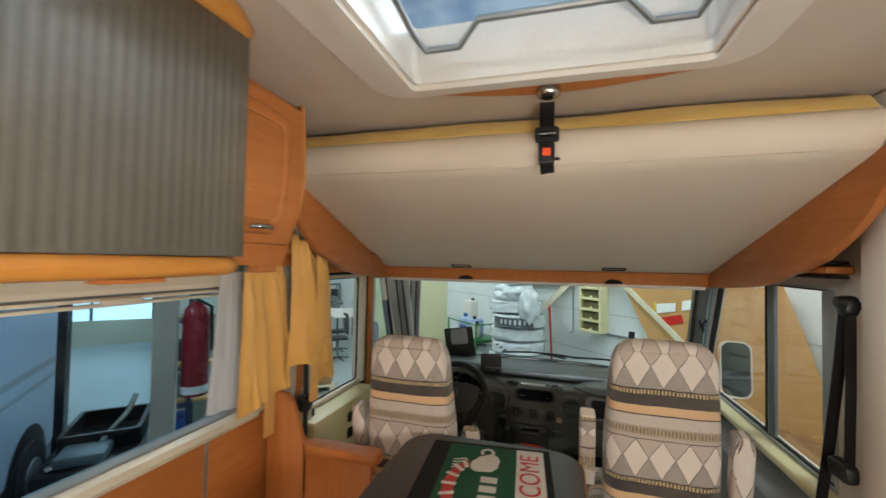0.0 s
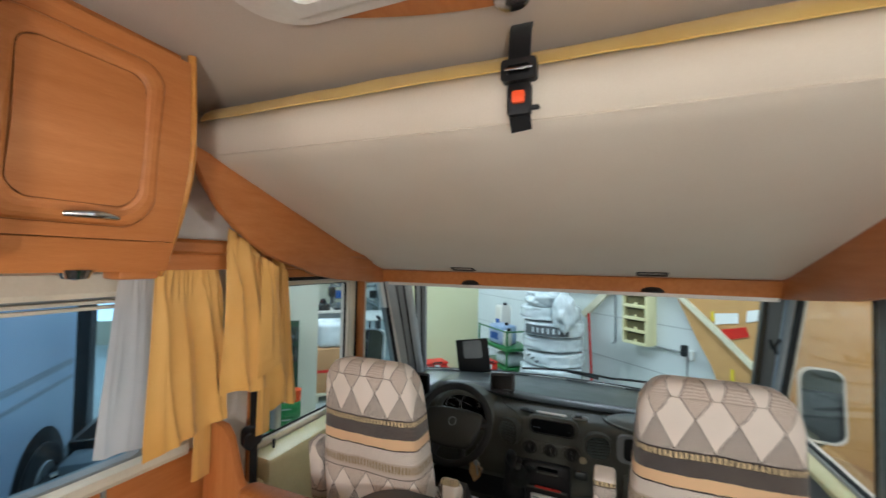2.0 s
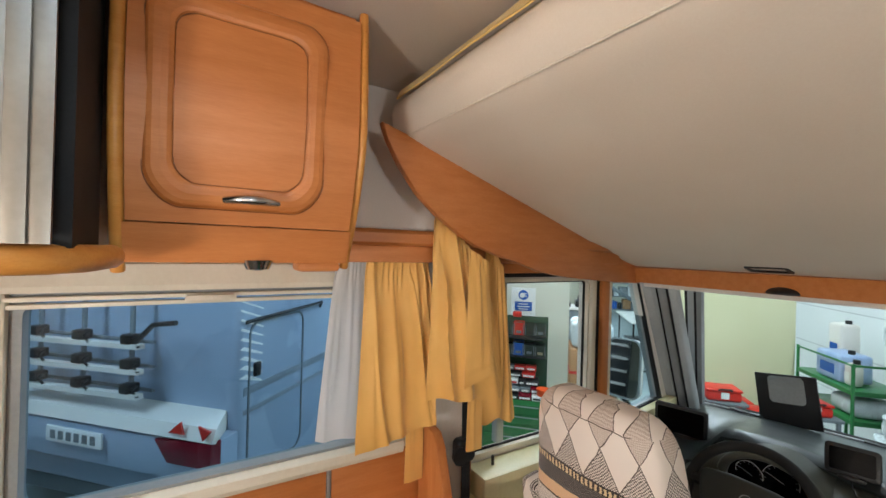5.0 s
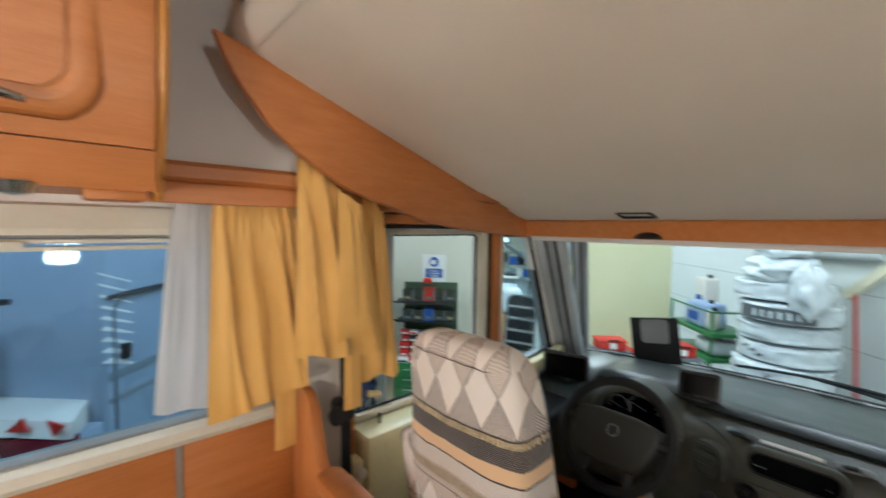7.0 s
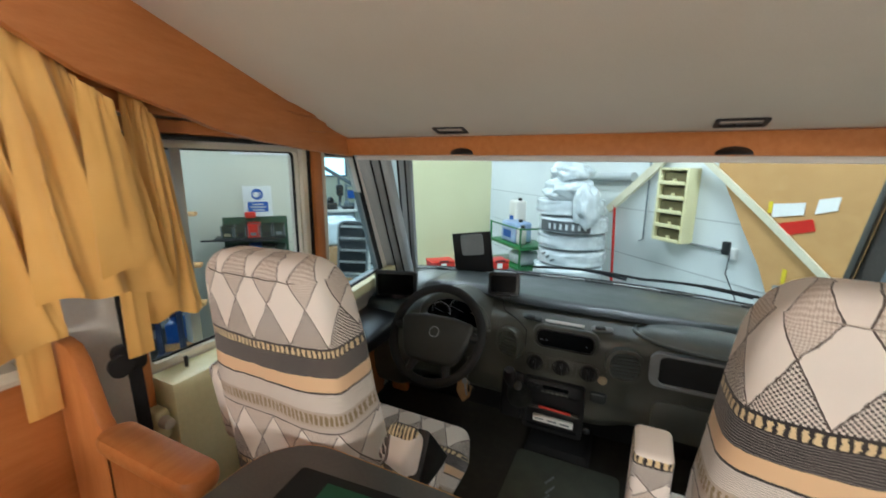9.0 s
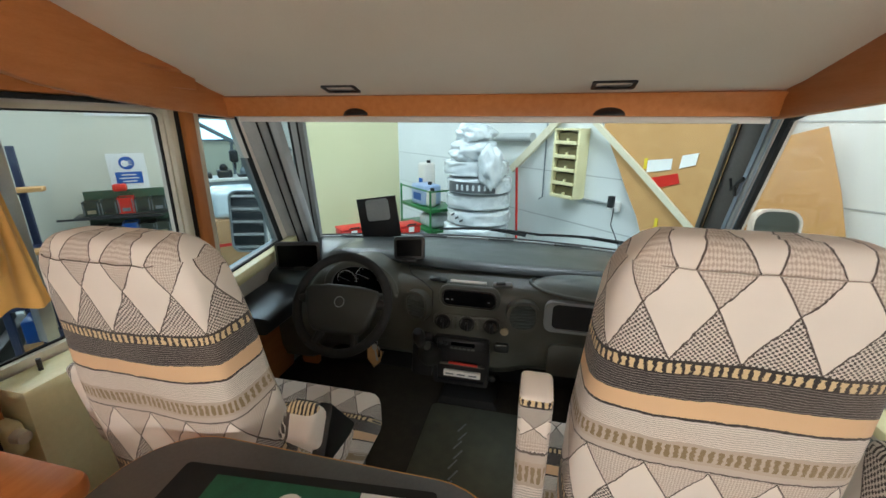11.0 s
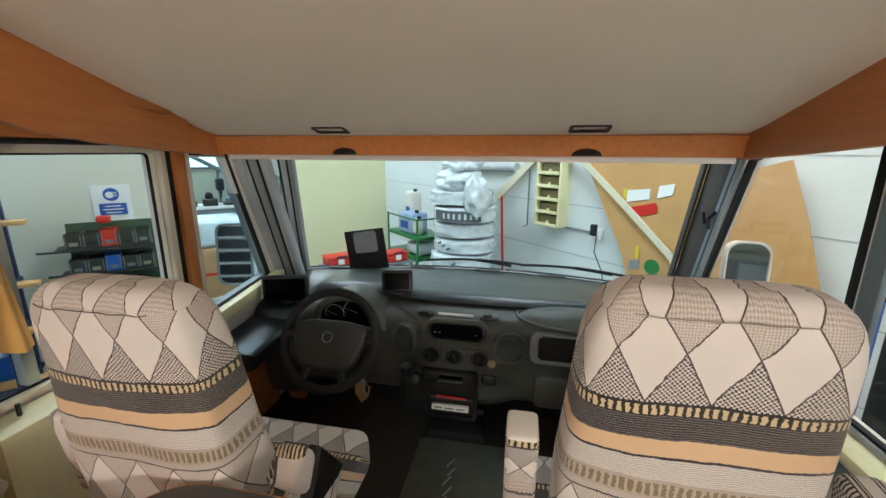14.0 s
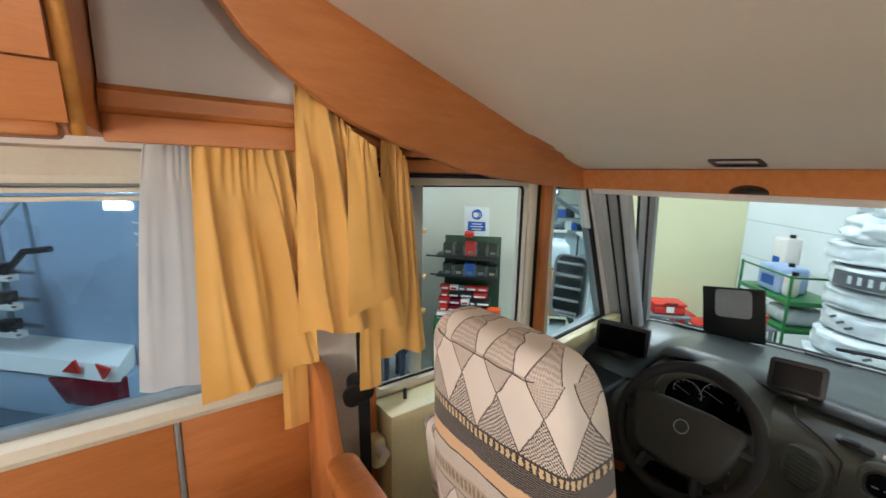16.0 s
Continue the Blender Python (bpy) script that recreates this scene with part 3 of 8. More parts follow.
def cab_window_right():
    w = thing("window_4", (XR, 2.55, 0.74), "large sliding passenger side window", "window", kind="structure")
    outer = [(2.06, 0.695), (3.505, 0.685), (3.205, 1.365), (3.0, 1.415), (2.11, 1.415), (2.06, 1.37)]
    inner = [(2.076, 0.708), (3.492, 0.700), (3.198, 1.355), (2.990, 1.405), (2.12, 1.405), (2.076, 1.365)]
    part("window_frame", ring(outer, inner, XR - 0.004, XR + 0.012, "x"), WINDOW_GREY, w)
    part("seal", ring(inner, [(2.084, 0.716), (3.455, 0.708), (3.163, 1.347), (2.98, 1.398), (2.124, 1.398), (2.084, 1.360)], XR + 0.004, XR + 0.02, "x"), MATT, w, "black rubber seal")
    part("slider_post", box(XR - 0.002, XR + 0.016, 2.502, 2.558, 0.712, 1.402, 0.004), STEEL, w, "dark grey slider post")
    part("slider_strip", box(XR + 0.002, XR + 0.018, 2.558, 2.568, 0.712, 1.402, 0.002), WHITE_PL, w, "thin white slider strip")
    part("slider_seal", box(XR + 0.004, XR + 0.018, 2.568, 2.602, 0.712, 1.402, 0.003), MATT, w, "black slider seal")
    part("side_channel", box(XR + 0.006, XR + 0.018, 2.085, 2.164, 0.714, 1.396, 0.004), WINDOW_GREY, w, "pale grey channel along the rear edge")
    pane("pane", prism([(2.075, 0.705), (3.49, 0.70), (3.195, 1.36), (2.99, 1.405), (2.075, 1.405)], XR + 0.02, XR + 0.024, "x"), w, SIDE_GLASS)
    part("window_sill", prism([(2.0, 0.695), (3.50, 0.683), (3.50, 0.655), (2.0, 0.665)], XR - 0.072, XR, "x", 0.010), YELLOW_PL, w, "pale yellow sill")
    d = thing("window_5", (XR, 1.4, 0.95), "tall window in the living-area door with white surround", "window", kind="structure")
    part("window_frame", ring(rounded(0.96, 1.68, 0.91, 1.70, 0.09), rounded(1.0, 1.64, 0.95, 1.66, 0.07), XR - 0.03, XR + 0.055, "x"), WHITE_PL, d)
    pane("pane", box(XR + 0.02, XR + 0.024, 0.98, 1.66, 0.93, 1.68), d)
    solid("door_pillar", box(XR - 0.075, XR, 1.69, 1.825, 0.0, CZ, 0.02), WALLP, "pale upright pillar behind the passenger window", "pillar", kind="structure")
    sh = thing("cab_shelf", (XR - 0.04, 2.15, 1.449), "slim shelf with dark lips under the bed side", "shelf", kind="structure")
    part("lower_lip", box(1.06, XR - 0.002, 1.99, 2.42, 1.448, 1.456, 0.002), BLACK, sh, "thin dark lip")
    part("board", box(1.05, XR - 0.002, 1.965, 2.42, 1.466, 1.489, 0.003), BEECH, sh, "beech shelf board")
    part("upper_lip", box(1.06, XR - 0.002, 1.99, 2.30, 1.498, 1.505, 0.002), BLACK, sh, "thin dark lip")
    part("bracket", box(1.06, XR - 0.002, 2.10, 2.26, 1.505, 1.545, 0.004), BLACK, sh, "black shelf bracket")
    solid("side_console", prism(rounded(2.0, 3.3, 0.0, 0.60, 0.03), XR - 0.17, XR, "x", 0.008), GREY_PL, "grey-beige moulded console along the passenger side", "trim", kind="structure")


cab_window_right()


def windscreen():
    w = thing("window_6", (0, 3.75, 0.62), "wide curved windscreen with black lower edge", "window", kind="structure")

    def at(i, j):
        x = -1.06 + 2.16 * i
        bow = 1 - (2 * i - 1) ** 2
        return Vector((x * (1 - 0.03 * j), 3.63 + 0.22 * bow - (0.30 - 0.03 * bow) * j, 0.640 + 0.825 * j))
    pane("pane", sheet(at, 20, 6), w, SCREEN_GLASS)
    part("lower_edge", tube([at(k / 20, 0.0) + Vector((0, -0.012, 0.018)) for k in range(21)], 0.016, 8), MATT, w, "black ceramic lower edge")
    part("base_trim", tube([at(k / 20, 0.0) + Vector((0, -0.040, 0.026)) for k in range(21)], 0.005, 8), WINDOW_GREY, w, "pale trim along the foot of the screen")
    # windscreen pillars with stacked pleated blinds
    for s in (-1, 1):
        pil = thing("windscreen_pillar", (s * 1.10, 3.55, 0.62), "grey moulded windscreen pillar", "pillar", "windscreen pillars", "structure")
        if s < 0:     # foot and head of the two long edges, as shares of the pillar's width
            boards = ((0.0, 0.05, WINDOW_GREY, "cover", 0.0), (0.05, 0.066, WINDOW_GREY, "rail", 0.012), (0.066, 0.072, MATT, "seal", 0.018), (0.072, 0.112, GREY_PL, "blind", 0.022), (0.112, 0.118, MATT, "seal", 0.026), (0.118, 0.142, WINDOW_GREY, "rail", 0.034))
            th = Vector((0, 0.05, 0.01))
        else:
            # the board at 0.81 is a black strip painting the shade of a gap
            boards = ((0.0, 0.12, MATT, "seal", 0.0), (0.12, 0.22, PILLAR_BLUE, "rail", 0.0), (0.23, 0.30, WINDOW_GREY, "rail", 0.005), (0.305, 0.39, PILLAR_BLUE, "rail", 0.002), (0.39, 0.82, PILLAR_DARK, "blind", 0.012), (0.81, 0.88, MATT, "seal", 0.020), (0.88, 1.0, PILLAR_DARK, "cover", 0.0))
            th = Vector((0.025, 0.03, 0.008))
        for w0, w1, mat, nm, dy in boards:
            if s < 0:
                ends = [(Vector((-1.10 + a, 3.42 + dy + e, 0.64)), Vector((-1.09 + a, 3.10 + dy * 1.6 + e, 1.43))) for a, e in ((w0, 0.0), (w1, 0.02))]
            else:
                ends = [(Vector((1.145 - 0.09 * a + dy, 3.469 + 0.198 * a + dy, 0.66)), Vector((1.145 - 0.09 * a + dy, 3.133 + 0.252 * a + dy, 1.43))) for a in (w0, w1)]
            (lo, hi), (lo2, hi2) = ends
            b = bmesh.new()
            f = [b.verts.new(q) for q in (lo, lo2, hi2, hi, lo + th, lo2 + th, hi2 + th, hi + th)]
            for idx in ((0, 1, 2, 3), (7, 6, 5, 4), (0, 4, 5, 1), (1, 5, 6, 2), (2, 6, 7, 3), (3, 7, 4, 0)):
                b.faces.new([f[q] for q in idx])
            bmesh.ops.bevel(b, geom=list(b.edges), offset=0.002 if s > 0 else 0.004, segments=1, affect="EDGES")
            bmesh.ops.recalc_face_normals(b, faces=b.faces)
            part(nm, b, mat, pil, "folded pleated blind" if nm == "blind" else "")
        if s > 0:
            part("catch", join(tube([(1.104, 3.375, 1.10), (1.094, 3.392, 1.07), (1.090, 3.41, 1.115)], 0.006, 8), tube([(1.104, 3.375, 1.10), (1.112, 3.345, 1.125)], 0.008, 8), tube([(1.100, 3.38, 1.085), (1.106, 3.375, 1.045)], 0.007, 8)), BLACK, pil, "small dark blind catch")
    for a0, a1, b0, b1, mat, nm, lab in ((-0.950, -0.938, -1.060, -1.050, MATT, "seal", "black screen seal"), (-0.936, -0.905, -1.048, -1.018, WINDOW_GREY, "side_frame", "pale grey screen side frame"),
                                         (-0.903, -0.893, -1.016, -1.008, MATT, "seal", "black screen seal"), (-0.891, -0.868, -1.006, -0.986, GREY_PL, "side_frame", "grey screen side frame")):
        b = bmesh.new()
        th = Vector((0, 0.03, 0.006))
        q = [Vector((b0, 3.585, 0.655)), Vector((b1, 3.590, 0.655)), Vector((a1, 3.300, 1.44)), Vector((a0, 3.295, 1.44))]
        f = [b.verts.new(p) for p in q + [p + th for p in q]]
        for idx in ((0, 1, 2, 3), (7, 6, 5, 4), (0, 4, 5, 1), (1, 5, 6, 2), (2, 6, 7, 3), (3, 7, 4, 0)):
            b.faces.new([f[n] for n in idx])
        part(nm, b, mat, w, lab)
    solid("blind_rail", box(-1.0, 1.016, 3.03, 3.055, 1.338, 1.360, 0.004), WHITE_PL, "white windscreen blind rail below the bed", "trim", kind="structure")


windscreen()


# ---- roof hatch ----
def roof_hatch():
    h = thing("roof_hatch", (0.165, 1.0, 1.985), "large roof hatch with cream frame and clear dome", "hatch", kind="structure")
    ax0, ax1, ay0, ay1 = -0.20, 0.53, 0.64, 1.335
    part("frame", ring(rounded(ax0 - 0.12, ax1 + 0.10, ay0 - 0.10, ay1 + 0.075, 0.10), rounded(ax0 + 0.01, ax1 - 0.01, ay0 + 0.01, ay1 - 0.01, 0.02), CZ - 0.025, CZ, "z"), WHITE_PL, h, "cream hatch frame")
    part("inner_lip", ring(rounded(ax0 - 0.045, ax1 + 0.04, ay0 - 0.045, ay1 + 0.03, 0.03), rounded(ax0, ax1, ay0, ay1, 0.02), CZ - 0.040, CZ - 0.022, "z"), WHITE_PL, h)
    part("well", ring(rounded(ax0 - 0.02, ax1 + 0.02, ay0 - 0.02, ay1 + 0.02, 0.02), rounded(ax0, ax1, ay0, ay1, 0.02), CZ - 0.02, CZ + 0.135, "z"), WHITE_PL, h, "white hatch well")

    def dome(i, j):
        x, y = ax0 - 0.04 + (ax1 - ax0 + 0.08) * i, ay0 - 0.04 + (ay1 - ay0 + 0.08) * j
        return Vector((x, y, CZ + 0.145 + 0.05 * (1 - (2 * i - 1) ** 4) * (1 - (2 * j - 1) ** 4)))
    pane("dome", sheet(dome, 12, 12), h, DOME)
    bar = [(ax0 + 0.03, ay1 - 0.30, CZ + 0.10), (ax0 + 0.035, ay1 - 0.10, CZ + 0.06), (ax0 + 0.05, ay1 - 0.045, CZ + 0.045), (ax0 + 0.14, ay1 - 0.045, CZ + 0.045), (ax0 + 0.20, ay1 - 0.10, CZ + 0.075),
           (ax1 - 0.20, ay1 - 0.10, CZ + 0.075), (ax1 - 0.14, ay1 - 0.045, CZ + 0.045), (ax1 - 0.05, ay1 - 0.045, CZ + 0.045), (ax1 - 0.035, ay1 - 0.10, CZ + 0.06), (ax1 - 0.03, ay1 - 0.30, CZ + 0.10)]
    part("handle_bar", tube(bar, 0.009, 8), ALU, h, "bent grey metal handle bar")
    part("catch", box(ax0 - 0.02, ax0 + 0.02, ay1 - 0.33, ay1 - 0.28, CZ + 0.085, CZ + 0.115, 0.006), BLACK, h, "black pivot")
    # wooden lens-shaped trim with a spot lamp
    n = 24
    lens = [(-0.26 + 0.80 * k / n, 1.40 + 0.035 * k / n) for k in range(n + 1)]
    lens += [(0.54 - 0.80 * k / n, 1.435 - 0.035 * k / n + 0.085 * math.sin(math.pi * k / n)) for k in range(1, n)]
    solid("ceiling_trim", prism(lens, CZ - 0.012, CZ, "z"), BEECH, "lens-shaped beech trim on the ceiling", "trim", kind="structure")
    s = thing("spot_lamp", (0.158, 1.468, CZ - 0.04), "small recessed chrome ceiling spot, unlit", "lamp")
    part("rim", lathe([(0.019, 0.0), (0.030, 0.002), (0.034, 0.008), (0.034, 0.026), (0.019, 0.026)], Matrix.Translation((0.158, 1.468, CZ - 0.036))), CHROME, s)
    part("lens", lathe([(0.0, 0.0), (0.019, 0.002), (0.019, 0.01), (0.0, 0.012)], Matrix.Translation((0.158, 1.468, CZ - 0.033))), WHITE_PL, s)
    # unseen ceiling lamp, added to light the cabin with its glowing diffuser
    c = thing("added_ceiling_lamp", (0.15, -0.85, CZ - 0.035), "unseen square ceiling lamp, added to light the cabin", "lamp")
    part("housing", ring(rounded(-0.13, 0.43, -1.13, -0.57, 0.03), rounded(-0.11, 0.41, -1.11, -0.59, 0.02), CZ - 0.035, CZ, "z"), WHITE_PL, c)
    part("diffuser", prism(rounded(-0.11, 0.41, -1.11, -0.59, 0.02), CZ - 0.025, CZ - 0.02, "z"), glow("lamp_diffuser", (1.0, 0.93, 0.82, 1), 8.0), c, "bright white diffuser")


roof_hatch()


# ---- drop-down bed over the cab ----
def bed():
    b = thing("pull_down_bed", (0, 2.3, 1.40), "fabric-lined pull-down bed stowed over the cab", "bed")
    prof = [(1.70, 1.955), (1.635, 1.918), (1.610, 1.894), (1.602, 1.865), (1.608, 1.835), (1.635, 1.803), (1.70, 1.782), (2.10, 1.671), (2.60, 1.534), (2.88, 1.457), (2.985, 1.436), (2.985, 1.52), (2.60, 1.62), (1.75, 1.975)]

    def xl(y):   # the bed narrows towards the locker on the driver's side
        return -0.80 - 0.21 * min(1, max(0, (y - 1.57) / 1.43))

    def xr(y):
        return 1.0 + 0.01 * min(1, max(0, (y - 1.57) / 1.43))
    bm = bmesh.new()
    n = 10
    rows = []
    for k in range(n + 1):
        f = 2 * k / n - 1
        lx = lambda y: xl(y) - 0.05 * min(1, max(0, (1.80 - y) / 0.15))   # the roll end is tucked behind the locker
        rows.append([bm.verts.new((lx(p[0]) + (xr(p[0]) - lx(p[0])) * (f + 1) / 2, p[0], p[1] - 0.006 * math.cos(f * math.pi / 2) * (1 if p[1] < 1.9 else 0))) for p in prof])
    m = len(prof)
    for a, c in zip(rows, rows[1:]):
        for i in range(m):
            bm.faces.new((a[i], a[(i + 1) % m], c[(i + 1) % m], c[i]))
    bm.faces.new(rows[0])
    bm.faces.new(rows[-1][::-1])
    part("underside", bm, LINEN, b, "beige padded lining", 60)
    part("piping", tube([(-0.79 + 1.78 * k / 20, 1.632, 1.801 - 0.006 * math.cos((k / 10 - 1) * math.pi / 2)) for k in range(21)], 0.0022, 6), LINEN, b)
    part("front_rail", prism([(2.975, 1.360), (3.02, 1.360), (3.02, 1.45), (2.950, 1.432), (2.965, 1.414)], -1.02, 1.02, "x", 0.004), BEECH, b, "beech front rail", 30)
    for s in (-1, 1):
        side = [(1.555, 1.825), (1.64, 1.806), (2.10, 1.678), (2.60, 1.541), (3.02, 1.436), (3.02, 1.352), (2.85, 1.362), (2.65, 1.375), (2.40, 1.395), (2.226, 1.42), (2.114, 1.452),
                (2.0, 1.478), (1.894, 1.510), (1.823, 1.546), (1.744, 1.592), (1.675, 1.645), (1.61, 1.72), (1.57, 1.785)]
        bm = prism(side, 0, 0.03, "x", 0.005)
        for v in bm.verts:
            v.co.x = (xl(v.co.y) - v.co.x) if s < 0 else (xr(v.co.y) + v.co.x)
        part("side_panel", bm, BEECH, b, "curved beech side panel", 30)
    for x in (-0.435, 0.495):
        lm = pose(x, 2.880, 1.452, -15.4, 0, 0)
        l = part("reading_lamp", ring(rounded(-0.066, 0.066, -0.034, 0.034, 0.010), rounded(-0.053, 0.053, -0.022, 0.022, 0.005), -0.003, 0.012, "z", m=lm), BLACK, b, "black-rimmed reading lamp")
        part("lens", box(-0.052, 0.052, -0.021, 0.021, 0.001, 0.008, 0.002, m=lm), LENS, l, "smoky lamp lens")
        g = lathe([(0.0, 0.028), (0.02, 0.026), (0.045, 0.010), (0.052, 0.0), (0.0, 0.0)], pose(x + 0.01, 2.972, 1.364, 90, 0, 0))
        for v in list(g.verts):
            if v.co.z < 1.362:
                v.co.z = 1.362
            v.co.z = 1.362 + (v.co.z - 1.362) * 0.52
        part("grip", g, BLACK, b, "black half-round grip")
    # bunched yellow fabric along the back

    def fab(i, j):
        x = -0.83 + 1.81 * i
        w = noise.noise(Vector((x * 5, j * 2, 0))) * 0.010 + noise.noise(Vector((x * 14 + j * 3, j * 3, 2))) * 0.005
        rise = 0.058 + 0.006 * noise.noise(Vector((x * 2.5, 4, 1)))
        return Vector((x, 1.603 + 0.060 * j - 0.006 * math.sin(math.pi * j) + w * 0.6, 1.904 + rise * j + 0.005 * math.sin(math.pi * j)))
    solid("fabric_strip", sheet(fab, 60, 6, 0.004), YSTRIP, "bunched yellow fabric strip tucked above the stowed bed", "fabric")


bed()


def bed_strap():
    s = thing("bed_strap", (0.15, 1.58, 1.76), "black webbing strap with buckle and orange button", "strap")
    part("webbing", tube([(0.15, 1.60, CZ), (0.15, 1.585, 1.97), (0.15, 1.575, 1.92), (0.151, 1.577, 1.86)], 0.01, flat=(0.045, 0.006, (0, 1, 0.1))), BLACK_WEB, s)
    part("buckle", ring(rounded(0.115, 0.187, 1.856, 1.900, 0.008), rounded(0.129, 0.173, 1.868, 1.888, 0.004), 1.560, 1.580, "y"), BLACK, s, "black plastic slider buckle")
    part("buckle_bar", box(0.123, 0.179, 1.558, 1.572, 1.876, 1.882, 0.001), CHROME, s, "metal buckle bar")
    part("clasp", prism(rounded(0.126, 0.174, 1.790, 1.856, 0.008), 1.570, 1.592, "y", 0.004), BLACK, s)
    part("button", prism(rounded(0.138, 0.163, 1.812, 1.836, 0.004), 1.562, 1.571, "y", 0.001), ORANGE_BTN, s, "orange release button")
    part("strap_end", tube([(0.15, 1.585, 1.795), (0.151, 1.588, 1.780), (0.153, 1.592, 1.762)], 0.01, flat=(0.042, 0.006, (0, 1, 0.1))), BLACK_WEB, s)
    part("side_tab", box(0.172, 0.190, 1.574, 1.586, 1.800, 1.808, 0.002), BLACK, s)


bed_strap()


# ---- lockers ----
def tambour_locker():
    l = thing("tambour_locker", (-0.75, 0.1, 1.45), "overhead locker with grey roller-shutter front and beech rail", "cabinet")
    part("body", box(XL, -0.475, -1.28, 0.955, 1.47, CZ, 0.004), WALLP, l, "pale locker body")
    part("shutter_rest", box(-0.475, -0.452, -1.28, 0.30, 1.485, CZ - 0.01), TAMB, l, "closed part of the shutter")
    y = 0.30
    while y < 1.0:
        d = 0.0 if y < 0.955 else 0.018 * ((y - 0.955) / 0.05) ** 2
        part("slat", prism([(y, 0), (y + 0.0205, 0)] + [(y + 0.01025 + 0.01025 * math.cos(radians(a)), 0.0060 + 0.0009 * math.sin(radians(a))) for a in range(4, 177, 43)], 1.485, CZ - 0.012, "z", m=Matrix(((0, 1, 0, -0.450 - d), (1, 0, 0, 0), (0, 0, 1, 0), (0, 0, 0, 1)))), TAMB, l)
        y += 0.0206
    rail = [(-1.28, 0), (0.5, 0), (0.75, 0.0), (0.94, -0.004), (0.99, -0.025), (1.02, -0.08), (1.03, -0.17)]
    part("lower_rail", tube([(-0.452 + d, yy, 1.466) for yy, d in rail], 0.019, 12), BEECH_TRIM, l, "rounded honey-coloured beech rail")
    part("upper_rail", tube([(-0.435 + d, yy, CZ - 0.02) for yy, d in rail], 0.024, 12), BEECH_TRIM, l, "rounded honey-coloured beech rail")
    part("bottom_panel", box(XL, -0.46, -1.28, 0.955, 1.446, 1.469, 0.003), BEECH, l)
    part("grip", prism(rounded(0.74, 0.84, 1.438, 1.446, 0.003), -0.50, -0.460, "x", 0.002), BEECH, l, "small wooden grip")
    # solid black box paints the shade between this locker and the corner one
    part("gap_shade", box(-0.64, -0.485, 0.956, 1.012, 1.48, CZ - 0.01), MATT, l, "black box painting the shade of the end gap")


tambour_locker()


